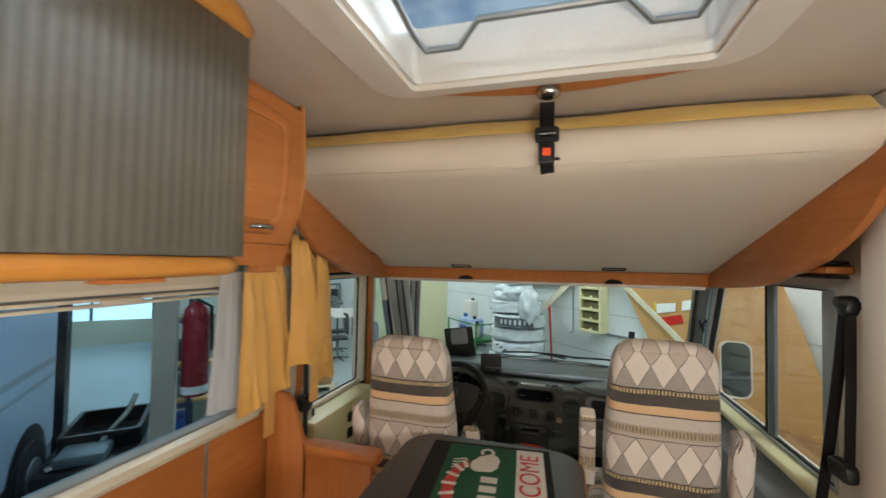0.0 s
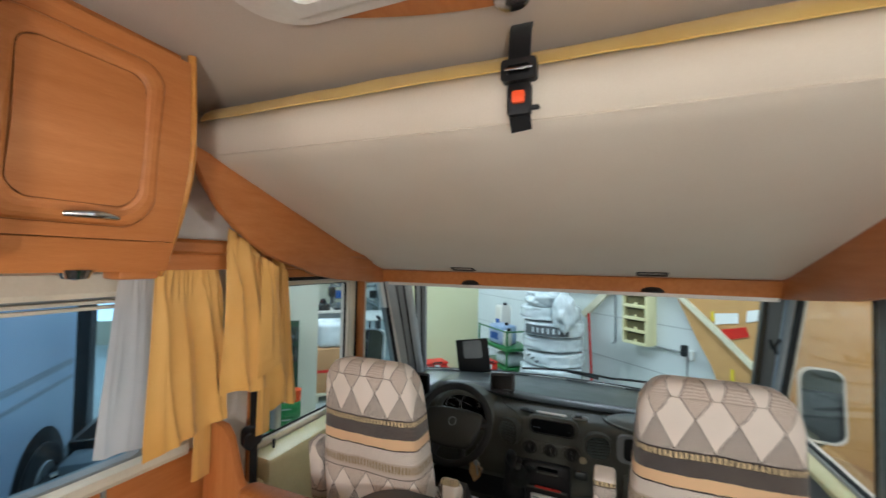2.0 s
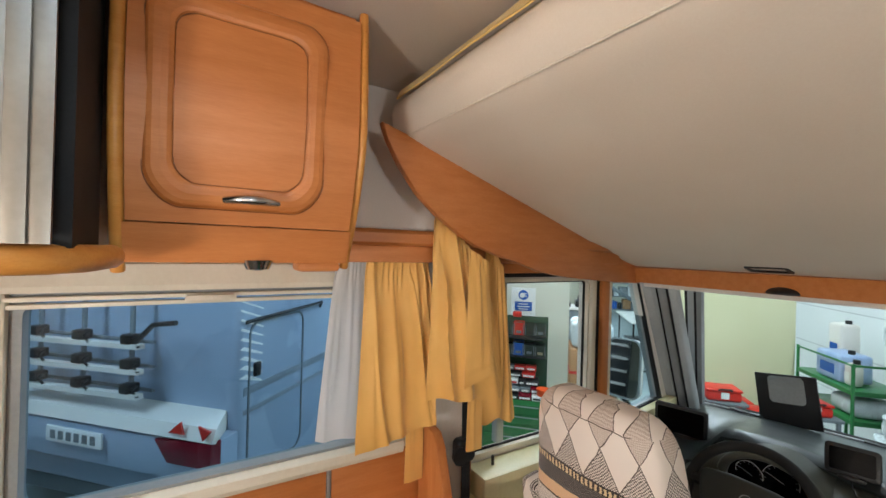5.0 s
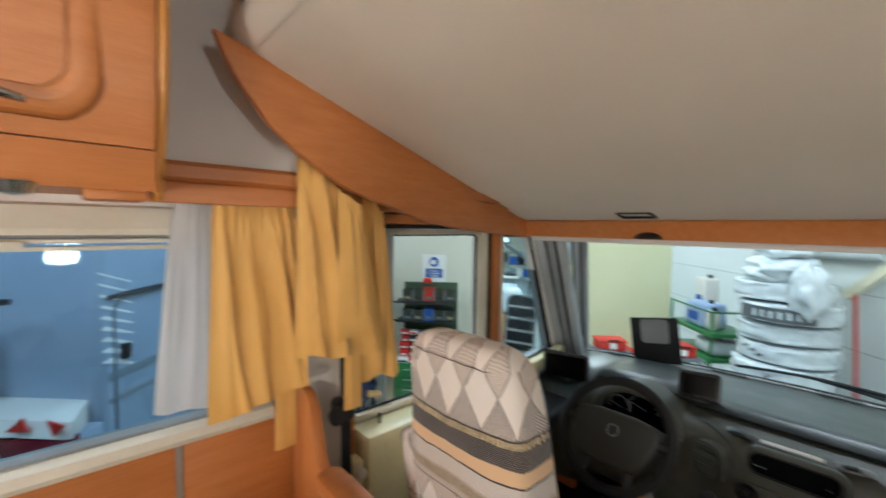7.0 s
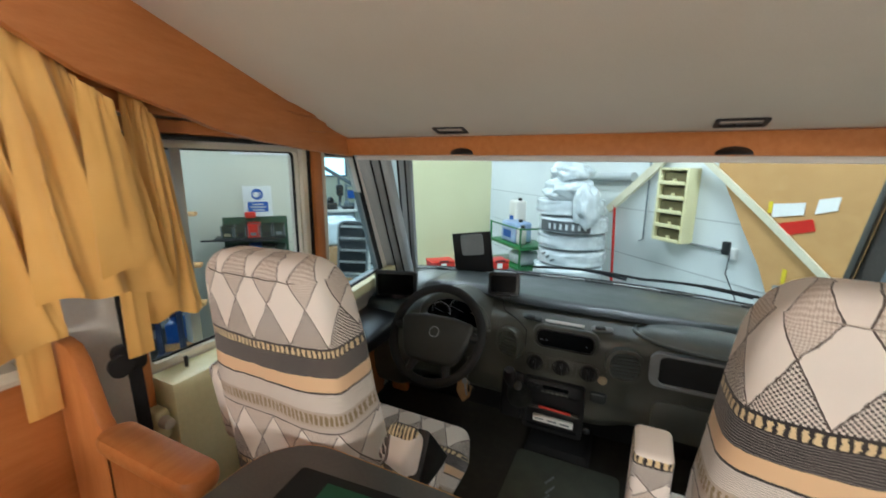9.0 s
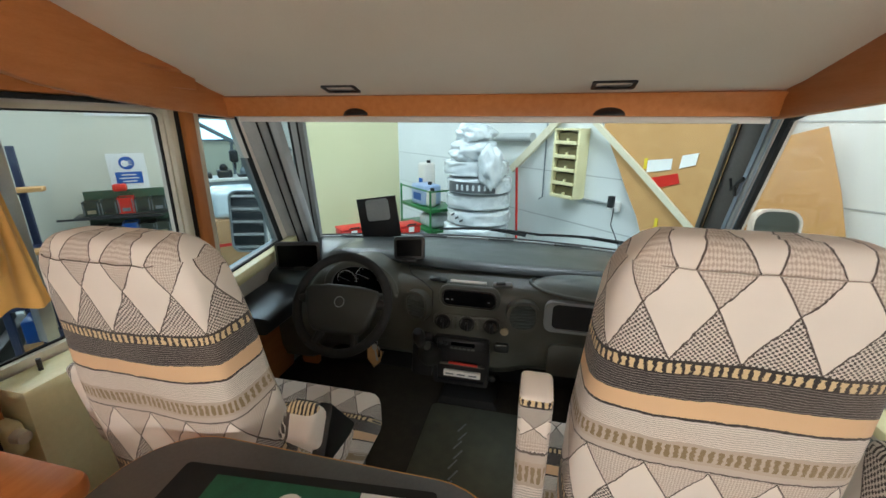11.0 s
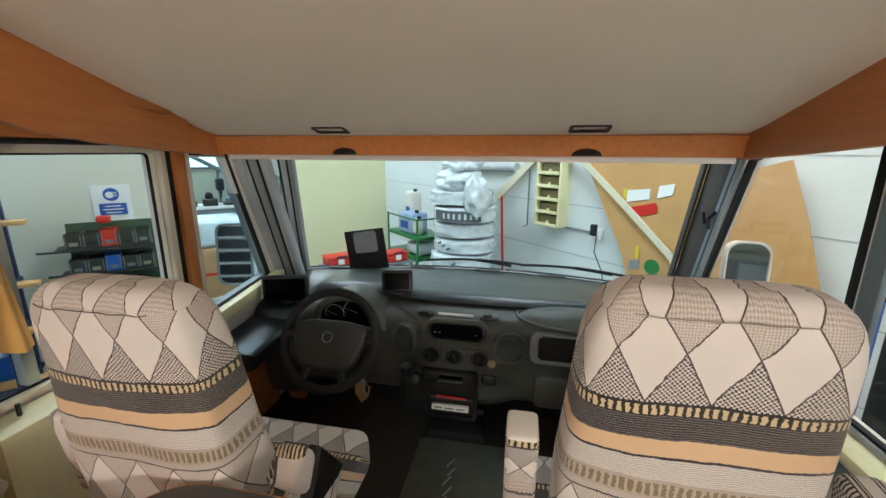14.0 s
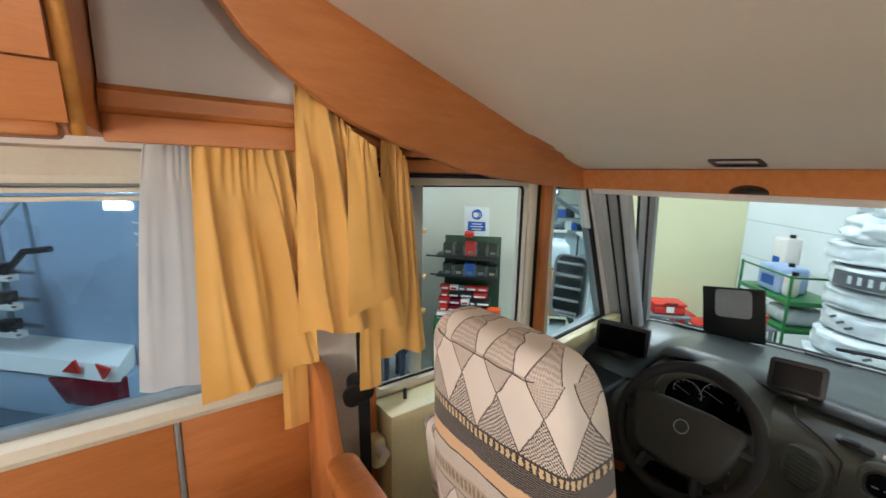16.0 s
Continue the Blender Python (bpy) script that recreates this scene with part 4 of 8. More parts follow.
def corner_locker():
    """Door set at an angle from the shutter locker back towards the wall."""
    l = thing("corner_locker", (-0.75, 1.2, 1.49), "beech overhead corner locker with raised-panel door", "cabinet")
    a, c = Vector((-0.632, 1.035, 0)), Vector((-0.642, 1.432, 0))
    along = (c - a).normalized()
    width = (c - a).length
    out = Vector((along.y, -along.x, 0))
    m = Matrix(((along.x, out.x, 0, a.x), (along.y, out.y, 0, a.y), (0, 0, 1, 0), (0, 0, 0, 1)))

    def back(z):  # the front draws back towards the bottom
        return -0.05 * max(0, (1.75 - z) / 0.25) ** 1.6 + 0.010 * math.sin(math.pi * min(1, max(0, (z - 1.45) / 0.54)))

    def slab(s0, s1, z0, z1, d0, d1, nx=1, nz=10, shape=None):
        b = bmesh.new()
        g = {}
        for k, d in enumerate((d0, d1)):
            for i in range(nx + 1):
                for j in range(nz + 1):
                    z = z0 + (z1 - z0) * j / nz
                    g[k, i, j] = b.verts.new((s0 + (s1 - s0) * i / nx, d + back(z), z))
        for k in (0, 1):
            for i in range(nx):
                for j in range(nz):
                    b.faces.new((g[k, i, j], g[k, i + 1, j], g[k, i + 1, j + 1], g[k, i, j + 1]))
        for i in range(nx):
            for j in (0, nz):
                b.faces.new((g[0, i, j], g[0, i + 1, j], g[1, i + 1, j], g[1, i, j]))
        for j in range(nz):
            for i in (0, nx):
                b.faces.new((g[0, i, j], g[0, i, j + 1], g[1, i, j + 1], g[1, i, j]))
        b.transform(m)
        return b
    carcass = prism([(XL, 1.005), (-0.645, 1.03), (-0.665, 1.430), (-0.72, 1.442), (XL, 1.445)], 1.462, CZ, "z")
    for v in carcass.verts:
        if v.co.z < 1.55 and v.co.x > -0.9:
            v.co += out * -0.06
    part("body", carcass, BEECH, l)
    part("fascia", slab(0.0, width, 1.455, 1.524, -0.02, 0.016), BEECH, l)
    door = part("door", slab(0.008, width - 0.006, 1.5262, CZ - 0.03, -0.01, 0.020), BEECH, l)

    def panel_outline(s0, s1, z0, z1, r, sag, n=8):
        pts = []
        for p in rounded(s0, s1, z0, z1, r, n):
            s, z = p
            t = (s - s0) / (s1 - s0)
            low = 1 - (z - z0) / (z1 - z0)
            pts.append((s, z - sag * math.sin(math.pi * t) * max(0, low) ** 3))
        return pts

    def raised(out_pts, in_pts, d_out, d_in, fill=True):
        b = bmesh.new()
        lo = [b.verts.new((s, d_out + back(z), z)) for s, z in out_pts]
        hi = [b.verts.new((s, d_in + back(z), z)) for s, z in in_pts]
        for i in range(len(lo)):
            j = (i + 1) % len(lo)
            b.faces.new((lo[i], lo[j], hi[j], hi[i]))
        if fill:
            cen = b.verts.new((sum(v.co.x for v in hi) / len(hi), sum(v.co.y for v in hi) / len(hi), sum(v.co.z for v in hi) / len(hi)))
            for i in range(len(hi)):
                b.faces.new((hi[i], hi[(i + 1) % len(hi)], cen))
        b.transform(m)
        return b
    s0, s1, z0, z1 = 0.030, width - 0.072, 1.566, 1.918
    step = lambda k, r, sag: panel_outline(s0 + k, s1 - k, z0 + k * 0.8, z1 - k, r, sag)
    rings = [(step(0.000, 0.050, 0.026), 0.0195), (step(0.002, 0.049, 0.026), 0.0265), (step(0.006, 0.047, 0.025), 0.0310), (step(0.013, 0.044, 0.023), 0.0335), (step(0.024, 0.040, 0.020), 0.0345),
             (step(0.034, 0.036, 0.017), 0.0330), (step(0.040, 0.034, 0.016), 0.0300), (step(0.043, 0.032, 0.015), 0.0262)]
    part("moulding", join(*[raised(p, q, d0, d1, False) for (p, d0), (q, d1) in zip(rings, rings[1:])]), BEECH, door, "raised panel moulding", 50)
    pa, pb, pc, pd, pr = s0 + 0.043, s1 - 0.043, z0 + 0.0344, z1 - 0.043, 0.032

    def field(i, j):                                           # the flat centre follows the curve of the door
        z = pc + (pd - pc) * j
        e = min(z - pc, pd - z)
        inset = pr - math.sqrt(max(0, pr * pr - (pr - e) ** 2)) if e < pr else 0.0
        s = pa + inset + (pb - pa - 2 * inset) * i
        z -= 0.015 * math.sin(math.pi * (s - pa) / (pb - pa)) * (1 - j) ** 3
        return m @ Vector((s, 0.0262 + back(z), z))
    part("panel", sheet(field, 16, 24, 0.002), BEECH, door, "", 60)
    # thin darker beads paint in the shade and dirt of the panel's grooves
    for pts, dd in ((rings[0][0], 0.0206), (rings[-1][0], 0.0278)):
        part("groove", tube([m @ Vector((s, dd + back(z), z)) for s, z in pts], 0.0011, 5, True), BEECH_GROOVE_SHADE, door, "dark bead painting the groove's shade and dirt")
    part("handle", tube([m @ Vector((width * 0.5 - 0.050 + 0.088 * k / 8, 0.036 + 0.018 * math.sin(math.pi * k / 8), 1.567 + 0.002 * math.sin(math.pi * k / 8))) for k in range(9)], [0.0058, 0.0066, 0.0074, 0.0080, 0.0082, 0.0080, 0.0074, 0.0066, 0.0058], 10), CHROME, door, "satin bow handle")
    post = [m @ Vector((-0.004, 0.008 + back(z), z)) for z in np.linspace(1.440, CZ - 0.01, 12)]
    part("edge_post", tube(post, 0.011, 10), BEECH_TRIM, l, "rounded beech edge post")
    post = [m @ Vector((width + 0.006, 0.006 + back(z) * 1.3, z)) for z in np.linspace(1.445, CZ - 0.005, 12)]
    part("edge_post", tube(post, 0.010, 10), BEECH_TRIM, l, "rounded beech edge post")
    lamp_m = m @ Matrix.Translation((width * 0.5 + 0.02, -0.06, 1.460))
    lo = part("under_lamp", lathe([(0.0, -0.022), (0.022, -0.018), (0.030, 0.0), (0.0, 0.0)], lamp_m), CHROME, l, "small chrome lamp under the locker")
    part("foot", box(width - 0.10, width - 0.01, -0.12, -0.055, 1.436, 1.458, 0.008, m=m), BEECH, l, "rounded wooden foot")


corner_locker()


def side_trim_left():
    solid("valance", join(box(XL + 0.10, XL + 0.122, 1.447, 2.78, 1.448, 1.500, 0.004), prism([(XL + 0.10, 1.500), (XL + 0.128, 1.500), (XL + 0.140, 1.510), (XL + 0.140, 1.538), (XL + 0.128, 1.550), (XL, 1.550), (XL, 1.535), (XL + 0.10, 1.535)], 1.447, 2.78, "y", 0.003)), BEECH, "beech curtain valance along the wall", "valance", kind="structure")
    solid("wall_panel_upper", box(XL, XL + 0.10, 1.447, 2.78, 1.551, CZ, 0.004), WALLP, "off-white lined panel above the valance", "panel", kind="structure")
    solid("wall_panel", box(XL, XL + 0.022, -1.28, 1.505, 0.0, 0.80, 0.003), BEECH, "beech wall panelling below the side window", "panelling", kind="structure")
    solid("wall_panel", box(XL, XL + 0.022, 1.520, 1.845, 0.0, 0.80, 0.003), BEECH, "beech wall panelling below the side window", "panelling", kind="structure")
    solid("panel_joint", box(XL, XL + 0.025, 1.506, 1.519, 0.0, 0.80, 0.002), ALU, "metal cover strip between wall panels", "trim", kind="structure")
    solid("pillar_trim", box(XL, XL + 0.05, 1.848, 2.03, 0.0, 1.47, 0.012), WHITE_PL, "white moulded pillar beside the cab window", "pillar", kind="structure")
    solid("pillar_strip", box(XL + 0.05, XL + 0.066, 1.990, 2.026, 0.3, 1.47, 0.004), BEECH_UP, "narrow beech strip on the cab pillar", "trim", kind="structure")
    # bench end with scrolled top and arm
    bench = thing("bench_end", (-0.85, 1.82, 0.0), "beech bench end with rounded upright and armrest", "bench")
    up = [(XL + 0.03, 0.0), (-0.84, 0.0), (-0.84, 0.675), (-0.875, 0.71), (-0.90, 0.78), (-0.925, 0.85), (-0.955, 0.885), (-1.0, 0.895), (XL + 0.03, 0.895)]
    part("upright", prism(up, 1.822, 1.857, "y", 0.006), BEECH_UP, bench)
    part("armrest", prism(rounded(-0.86, -0.50, 1.797, 1.882, 0.035), 0.650, 0.697, "z", 0.014), BEECH, bench, "rounded wooden armrest")
    part("end_panel", box(-0.86, -0.54, 1.822, 1.854, 0.0, 0.650, 0.004), BEECH_UP, bench)


side_trim_left()


# ---- curtains ----
def drape(name, p0, p1, ztop, zbot, folds, depth, mat, label, side=1, seed=0, ragged=0.0, pinch=1.0, centre=0.5, lean=0.0, hem=0.0, slant=0.0):
    """Hanging cloth between two floor points; uneven soft folds run down from the ruffled heading."""
    a, c = Vector((*p0, 0)), Vector((*p1, 0))
    along = c - a
    nrm = Vector((along.y, -along.x, 0)).normalized() * side
    nu, nv = max(30, folds * 20), 46
    rnd = random.Random(seed * 7 + 3)
    ridges = []
    for k in range(folds * 2 + 1):
        at0 = (k + rnd.uniform(0.15, 0.85)) / (folds * 2 + 1)
        ridges.append((at0, slant * rnd.uniform(0.3, 1.3) + rnd.uniform(-0.08, 0.08), rnd.uniform(0.28, 0.75) / (folds * 2), rnd.uniform(0.35, 1.0), rnd.uniform(-0.25, 0.25), rnd.uniform(0.5, 1.3)))

    def at(i, j):
        lift = 0.0
        for at0, drift, wide, tall, start, end in ridges:
            mid = at0 + drift * j + 0.02 * math.sin(5 * j + at0 * 20)
            d = (i - mid) / (wide * (0.75 + 0.6 * j))
            run = max(0.0, min(1.0, (j - start) * 4)) * (1 - 0.8 * max(0.0, min(1.0, (j - end) * 3)))
            lift += tall * run / (1 + (d * d) * (2.6 if d > 0 else 0.9)) ** 1.5
        broad = noise.noise(Vector((i * 1.7 + j * 0.6, seed, j * 1.2)))
        mid = centre + (i - centre) * (pinch + (1 - pinch) * j ** 0.8) + lean * j
        top = ztop(i) if callable(ztop) else ztop
        low = zbot(i) if callable(zbot) else zbot
        z = top + (low - top) * j
        ruffle = min(depth, 0.012) * max(0, 1 - j * 5.0) ** 1.3 * (0.55 * math.sin(i * folds * 17 + 3 * math.sin(i * 9 + seed)) + 0.4 * noise.noise(Vector((i * folds * 5, j * 10, seed))))
        edge = 0.003 if hem and (low + hem) > z else 0.0
        p = a + along * mid + nrm * (depth * (1.15 * lift + 0.9 * broad + 0.9) + ruffle + edge)
        return Vector((p.x, p.y, z + j * (ragged * noise.noise(Vector((i * 3, seed, 7))) + 0.2 * depth * lift)))
    return solid(name, sheet(at, nu, nv, 0.0022), mat, label, "curtain", smooth=80)


def curtains():
    drape("net_curtain", (XL + 0.070, 1.452), (XL + 0.060, 1.605), 1.448, lambda i: 0.920 - 0.025 * i, 2, 0.006, SHEER, "white net curtain gathered beside the side window", 1, 1, 0.008, 0.66, 1.0)
    drape("curtain", (XL + 0.082, 1.562), (XL + 0.068, 1.822), 1.448, lambda i: 0.866 + 0.034 * i + 0.022 * max(0, i - 0.55), 4, 0.025, CURTAIN, "gathered ochre curtain hanging from the valance", 1, 2, 0.012, 0.82, 0.5, 0.0, 0.035, 0.22)
    drape("curtain_tie", (XL + 0.07, 1.748), (XL + 0.07, 1.815), 0.93, 0.715, 1, 0.003, CURTAIN, "hanging ochre curtain tie band", 1, 5, 0.0, 0.95)
    drape("cab_curtain", (-0.945, 1.775), (-0.915, 2.045), lambda i: 1.60 - 0.13 * i, lambda i: 1.012 - 0.02 * i, 3, 0.032, CURTAIN, "long ochre cab curtain draped behind the bed side", 1, 8, 0.02, 0.62, 0.15, 0.0, 0.045, 0.12)
    drape("cab_curtain", (-0.955, 1.985), (-0.945, 2.135), lambda i: 1.52 - 0.09 * i, lambda i: 0.890 + 0.005 * i, 2, 0.024, CURTAIN, "long ochre cab curtain draped behind the bed side", 1, 11, 0.02, 0.5, 0.3, 0.0, 0.045, 0.05)
    drape("cab_curtain", (-0.868, 1.872), (-0.858, 1.985), lambda i: 1.50 - 0.04 * i, lambda i: 1.055 + 0.035 * i, 1, 0.010, CURTAIN, "folded flap of the ochre cab curtain", 1, 14, 0.0, 0.55, 0.2, 0.0, 0.04, 0.15)
    drape("curtain_tie", (-0.908, 1.922), (-0.908, 1.984), 1.06, 0.822, 1, 0.004, CURTAIN, "hanging ochre curtain tie band", 1, 6, 0.0, 0.9)


curtains()


# ---- seat belts ----
def belt(x, y, s, zt, zb):
    b = thing("seat_belt", (x, y, zb), "black three-point seat belt with anchor on the pillar", "seat belt", "seat belts")
    part("webbing", tube([(x, y, zt), (x + s * 0.004, y + 0.004, (zt + zb) / 2), (x, y + 0.012, zb)], 0.01, flat=(0.034, 0.004, (1, 0, 0))), BLACK_WEB, b)
    return b


def seat_belts():
    b = belt(-0.945, 1.945, 1, 1.12, 0.45)
    part("anchor", prism(rounded(1.905, 1.975, 0.775, 0.850, 0.02), -0.965, -0.92, "x", 0.008), BLACK, b, "black belt guide")
    part("tongue", lathe([(0.0, 0.0), (0.026, 0.003), (0.03, 0.02), (0.0, 0.024)], pose(-0.925, 1.905, 0.81, 0, 90, 0)), BLACK, b)
    b = thing("seat_belt", (1.05, 1.87, 0.55), "black three-point seat belt with anchor on the pillar", "seat belt", "seat belts")
    side = (0.25, 1, 0)
    part("webbing", tube([(1.050, 1.870, 1.375), (1.049, 1.905, 1.15), (1.049, 1.950, 0.92), (1.050, 2.00, 0.70), (1.052, 2.01, 0.50)], 0.01, flat=(0.030, 0.004, side)), BLACK_WEB, b)
    part("guide", join(prism(rounded(1.840, 1.893, 1.335, 1.400, 0.024), 1.034, 1.074, "x", 0.010), lathe([(0.0, 0.0), (0.018, 0.0), (0.018, 0.02), (0.0, 0.024)], pose(1.036, 1.850, 1.380, 0, -90, 0), 16)), BLACK, b, "black upper belt guide")
    part("return_webbing", tube([(1.056, 1.857, 1.36), (1.057, 1.862, 1.10), (1.057, 1.872, 0.87)], 0.01, flat=(0.026, 0.004, side)), BLACK_WEB, b)
    part("buckle_tongue", prism(rounded(1.835, 1.935, 0.825, 0.885, 0.02), 1.030, 1.066, "x", 0.010), BLACK, b, "black buckle tongue")
    part("mounting", box(1.07, XR, 1.855, 1.880, 1.355, 1.380, 0.004), BLACK, b, "black mounting bolt")


seat_belts()


# ---- cab seats ----
def cab_seat(x, top, y_top=1.98):
    PHASE = 0.052 if x > 0 else 0.042
    s = thing("driving_chair", (x, 2.3, -0.05), "high-backed cab chair in a patterned woven cover", "chair", "cab chairs")
    lean = radians(6)
    H, Wd, D = 0.70, 0.203 if x > 0 else 0.198, 0.068

    def shape(h):
        """half width and half depth at h below the top"""
        r = 0.115
        if h < r:
            w = Wd * 0.90 * (0.60 + 0.40 * math.sqrt(max(0, 1 - (1 - h / r) ** 2)))
        else:
            w = Wd * (0.90 + 0.10 * min(1, (h - r) / 0.28))
        d = D * (0.35 + 0.65 * math.sqrt(max(0, 1 - (1 - min(1, h / 0.07)) ** 2)))
        return w, d
    hs = [0.0, 0.004, 0.012, 0.025, 0.036, 0.046, 0.065, 0.09, 0.115, 0.15, 0.20, 0.26, 0.32, 0.38, 0.44, 0.50, 0.56, 0.62, H]
    bm = bmesh.new()
    uvl = bm.loops.layers.uv.new("UVMap")
    n = 36
    rows, info = [], {}
    for h in hs:
        w, d = shape(h)
        row = []
        for k in range(n):
            a = 2 * math.pi * k / n
            ca, sa = math.cos(a), math.sin(a)
            px = w * math.copysign(abs(ca) ** 0.45, ca)
            pd = d * math.copysign(abs(sa) ** 0.45, sa)
            bulge = 0.010 * noise.noise(Vector((px * 7 + x, h * 6, sa)))
            grow = 1 + 0.9 * h
            yy = y_top + math.sin(lean) * h * 0.9 + (pd * grow + bulge) + d * (grow - 1)
            zz = top - math.cos(lean) * h
            v = bm.verts.new((x + px, yy, zz))
            info[v] = (px + math.copysign(min(1, abs(px) / w) ** 6, px) * (pd + d) * 0.9 + PHASE, h, pd + d)
            row.append(v)
        rows.append(row)
    for a, c in zip(rows, rows[1:]):
        for k in range(n):
            f = bm.faces.new((a[k], a[(k + 1) % n], c[(k + 1) % n], c[k]))
    bm.faces.new(rows[0])
    bm.faces.new(rows[-1])
    for f in bm.faces:
        cap = min(info[q][1] for q in f.verts) < 0.030       # the top panel is a piece of its own above the seam
        for lp in f.loops:
            a, h, deep = info[lp.vert]
            lp[uvl].uv = (a, 0.016 + (0.036 - h) * 0.6 + deep * 0.30) if cap else (a, 0.016 + h - 0.036)
    back = part("backrest", bm, COVER, s, "", 60)
    # seam across the head end
    w, d = shape(0.042)
    stitch = surface("cover_seam", "b5a89c", "a3968b", 20, 0.9) if x > 0 else surface("dark_stitching", "6e6058", "5d514a", 20, 0.9)
    for drop, wob in ((0.0, 0.003),) if x > 0 else ((0.002, 0.004),):
        part("seam", tube([(x + w * 0.86 * (2 * k / 24 - 1), y_top + math.sin(lean) * 0.035 - d * (1 - 0.35 * abs(2 * k / 24 - 1) ** 6) - 0.002, top - 0.036 - drop - wob * noise.noise(Vector((k * 0.45, x * 9, 0)))) for k in range(25)], 0.0010, 5), stitch, back)
    # cushion
    cb = bmesh.new()
    uvl = cb.loops.layers.uv.new("UVMap")
    merge_from = box(x - 0.24, x + 0.265, 2.06, 2.55, 0.29, 0.455, 0.045, 4)
    me = bpy.data.meshes.new("tmp")
    merge_from.to_mesh(me)
    merge_from.free()
    cb.from_mesh(me)
    bpy.data.meshes.remove(me)
    uvl = cb.loops.layers.uv.verify()
    for f in cb.faces:
        for lp in f.loops:
            q = lp.vert.co
            lp[uvl].uv = (q.x - x, 2.565 - q.y + (0.455 - q.z))
    part("cushion", cb, COVER, s, "", 60)
    part("base", box(x - 0.22, x + 0.22, 2.10, 2.48, -0.05, 0.29, 0.02), BLACK, s, "black seat base")
    # armrests
    for side in (-1, 1):
        ax = x + side * 0.266
        up = (x > 0 and side < 0)
        if up:
            bmx = box(ax - 0.031, ax + 0.031, 0.0, 0.080, 0.0, 0.302, 0.012, 3)
            for cut in (0.197, 0.282):
                bmesh.ops.bisect_plane(bmx, geom=bmx.verts[:] + bmx.edges[:] + bmx.faces[:], plane_co=(0, 0, cut), plane_no=(0, 0, 1))
            bmx.transform(pose(0, 2.105, 0.565, 8, 0, 0))
            top_arm = 0.865
        elif x < 0 and side > 0:
            bmx = box(ax - 0.042, ax + 0.034, 0.0, 0.27, 0.0, 0.085, 0.018, 3, m=pose(0, 2.03, 0.70, -52, 0, 0))
            bmesh.ops.bisect_plane(bmx, geom=bmx.verts[:] + bmx.edges[:] + bmx.faces[:], plane_co=(0, 0, 0.732), plane_no=(0, 0, 1))
        else:
            bmx = box(ax - 0.034, ax + 0.034, 0.0, 0.075, 0.0, 0.24 if x < 0 else 0.31, 0.016, 3, m=pose(0, 2.05, 0.56, 8, 0, 0))
        uvl = bmx.loops.layers.uv.verify()
        bmx.normal_update()
        for f in bmx.faces:
            for lp in f.loops:
                q = lp.vert.co
                flank = abs(f.normal.x) > 0.7                 # the cloth runs round the flanks
                across = (q.y - 2.0 if flank else q.x - ax) + 0.0455
                if up:
                    drop = top_arm - q.z
                    if f.normal.z > 0.35:
                        across, down = 0.0910, 0.070          # plain cloth over the end
                    elif drop < 0.020:
                        down = 0.178 - drop
                    else:
                        down = 0.158 - 1.7 * (drop - 0.020) if drop < 0.105 else 0.0135 - 0.5 * (drop - 0.105)
                    across -= 0.0455
                elif x < 0 and side > 0:
                    high = f.calc_center_median().z > 0.732    # striped band along the upper edge, plain cloth below
                    down = 0.1745 - 0.8 * max(0, 0.752 - q.z) if high else 0.085 + 0.30 * (q.z - 0.66)
                    across = 0.0455 + (1.3 if high else 0.4) * (q.x - ax) + 0.30 * (q.y - 2.12)
                else:
                    down = 0.130 - 0.8 * max(0, 0.775 - q.z)
                lp[uvl].uv = (across, down)
        arm = part("armrest", bmx, COVER, s, "", 60)
        if x < 0 and side > 0:
            wedge = prism([(0.045, 0.094), (0.215, 0.090), (0.205, 0.060), (0.125, -0.022), (0.095, -0.022)], ax + 0.012, ax + 0.046, "x", 0.005, m=pose(0, 2.03, 0.70, -52, 0, 0))
            part("armrest_cap", wedge, BLACK, arm, "black armrest adjuster")
            part("armrest_strap", box(ax - 0.040, ax + 0.014, 0.030, 0.072, 0.080, 0.091, 0.004, m=pose(0, 2.03, 0.70, -52, 0, 0)), BLACK, arm, "black strap over the armrest")
    return s


cab_seat(-0.446, 1.142, 1.992)
cab_seat(0.574, 1.192, 2.035)


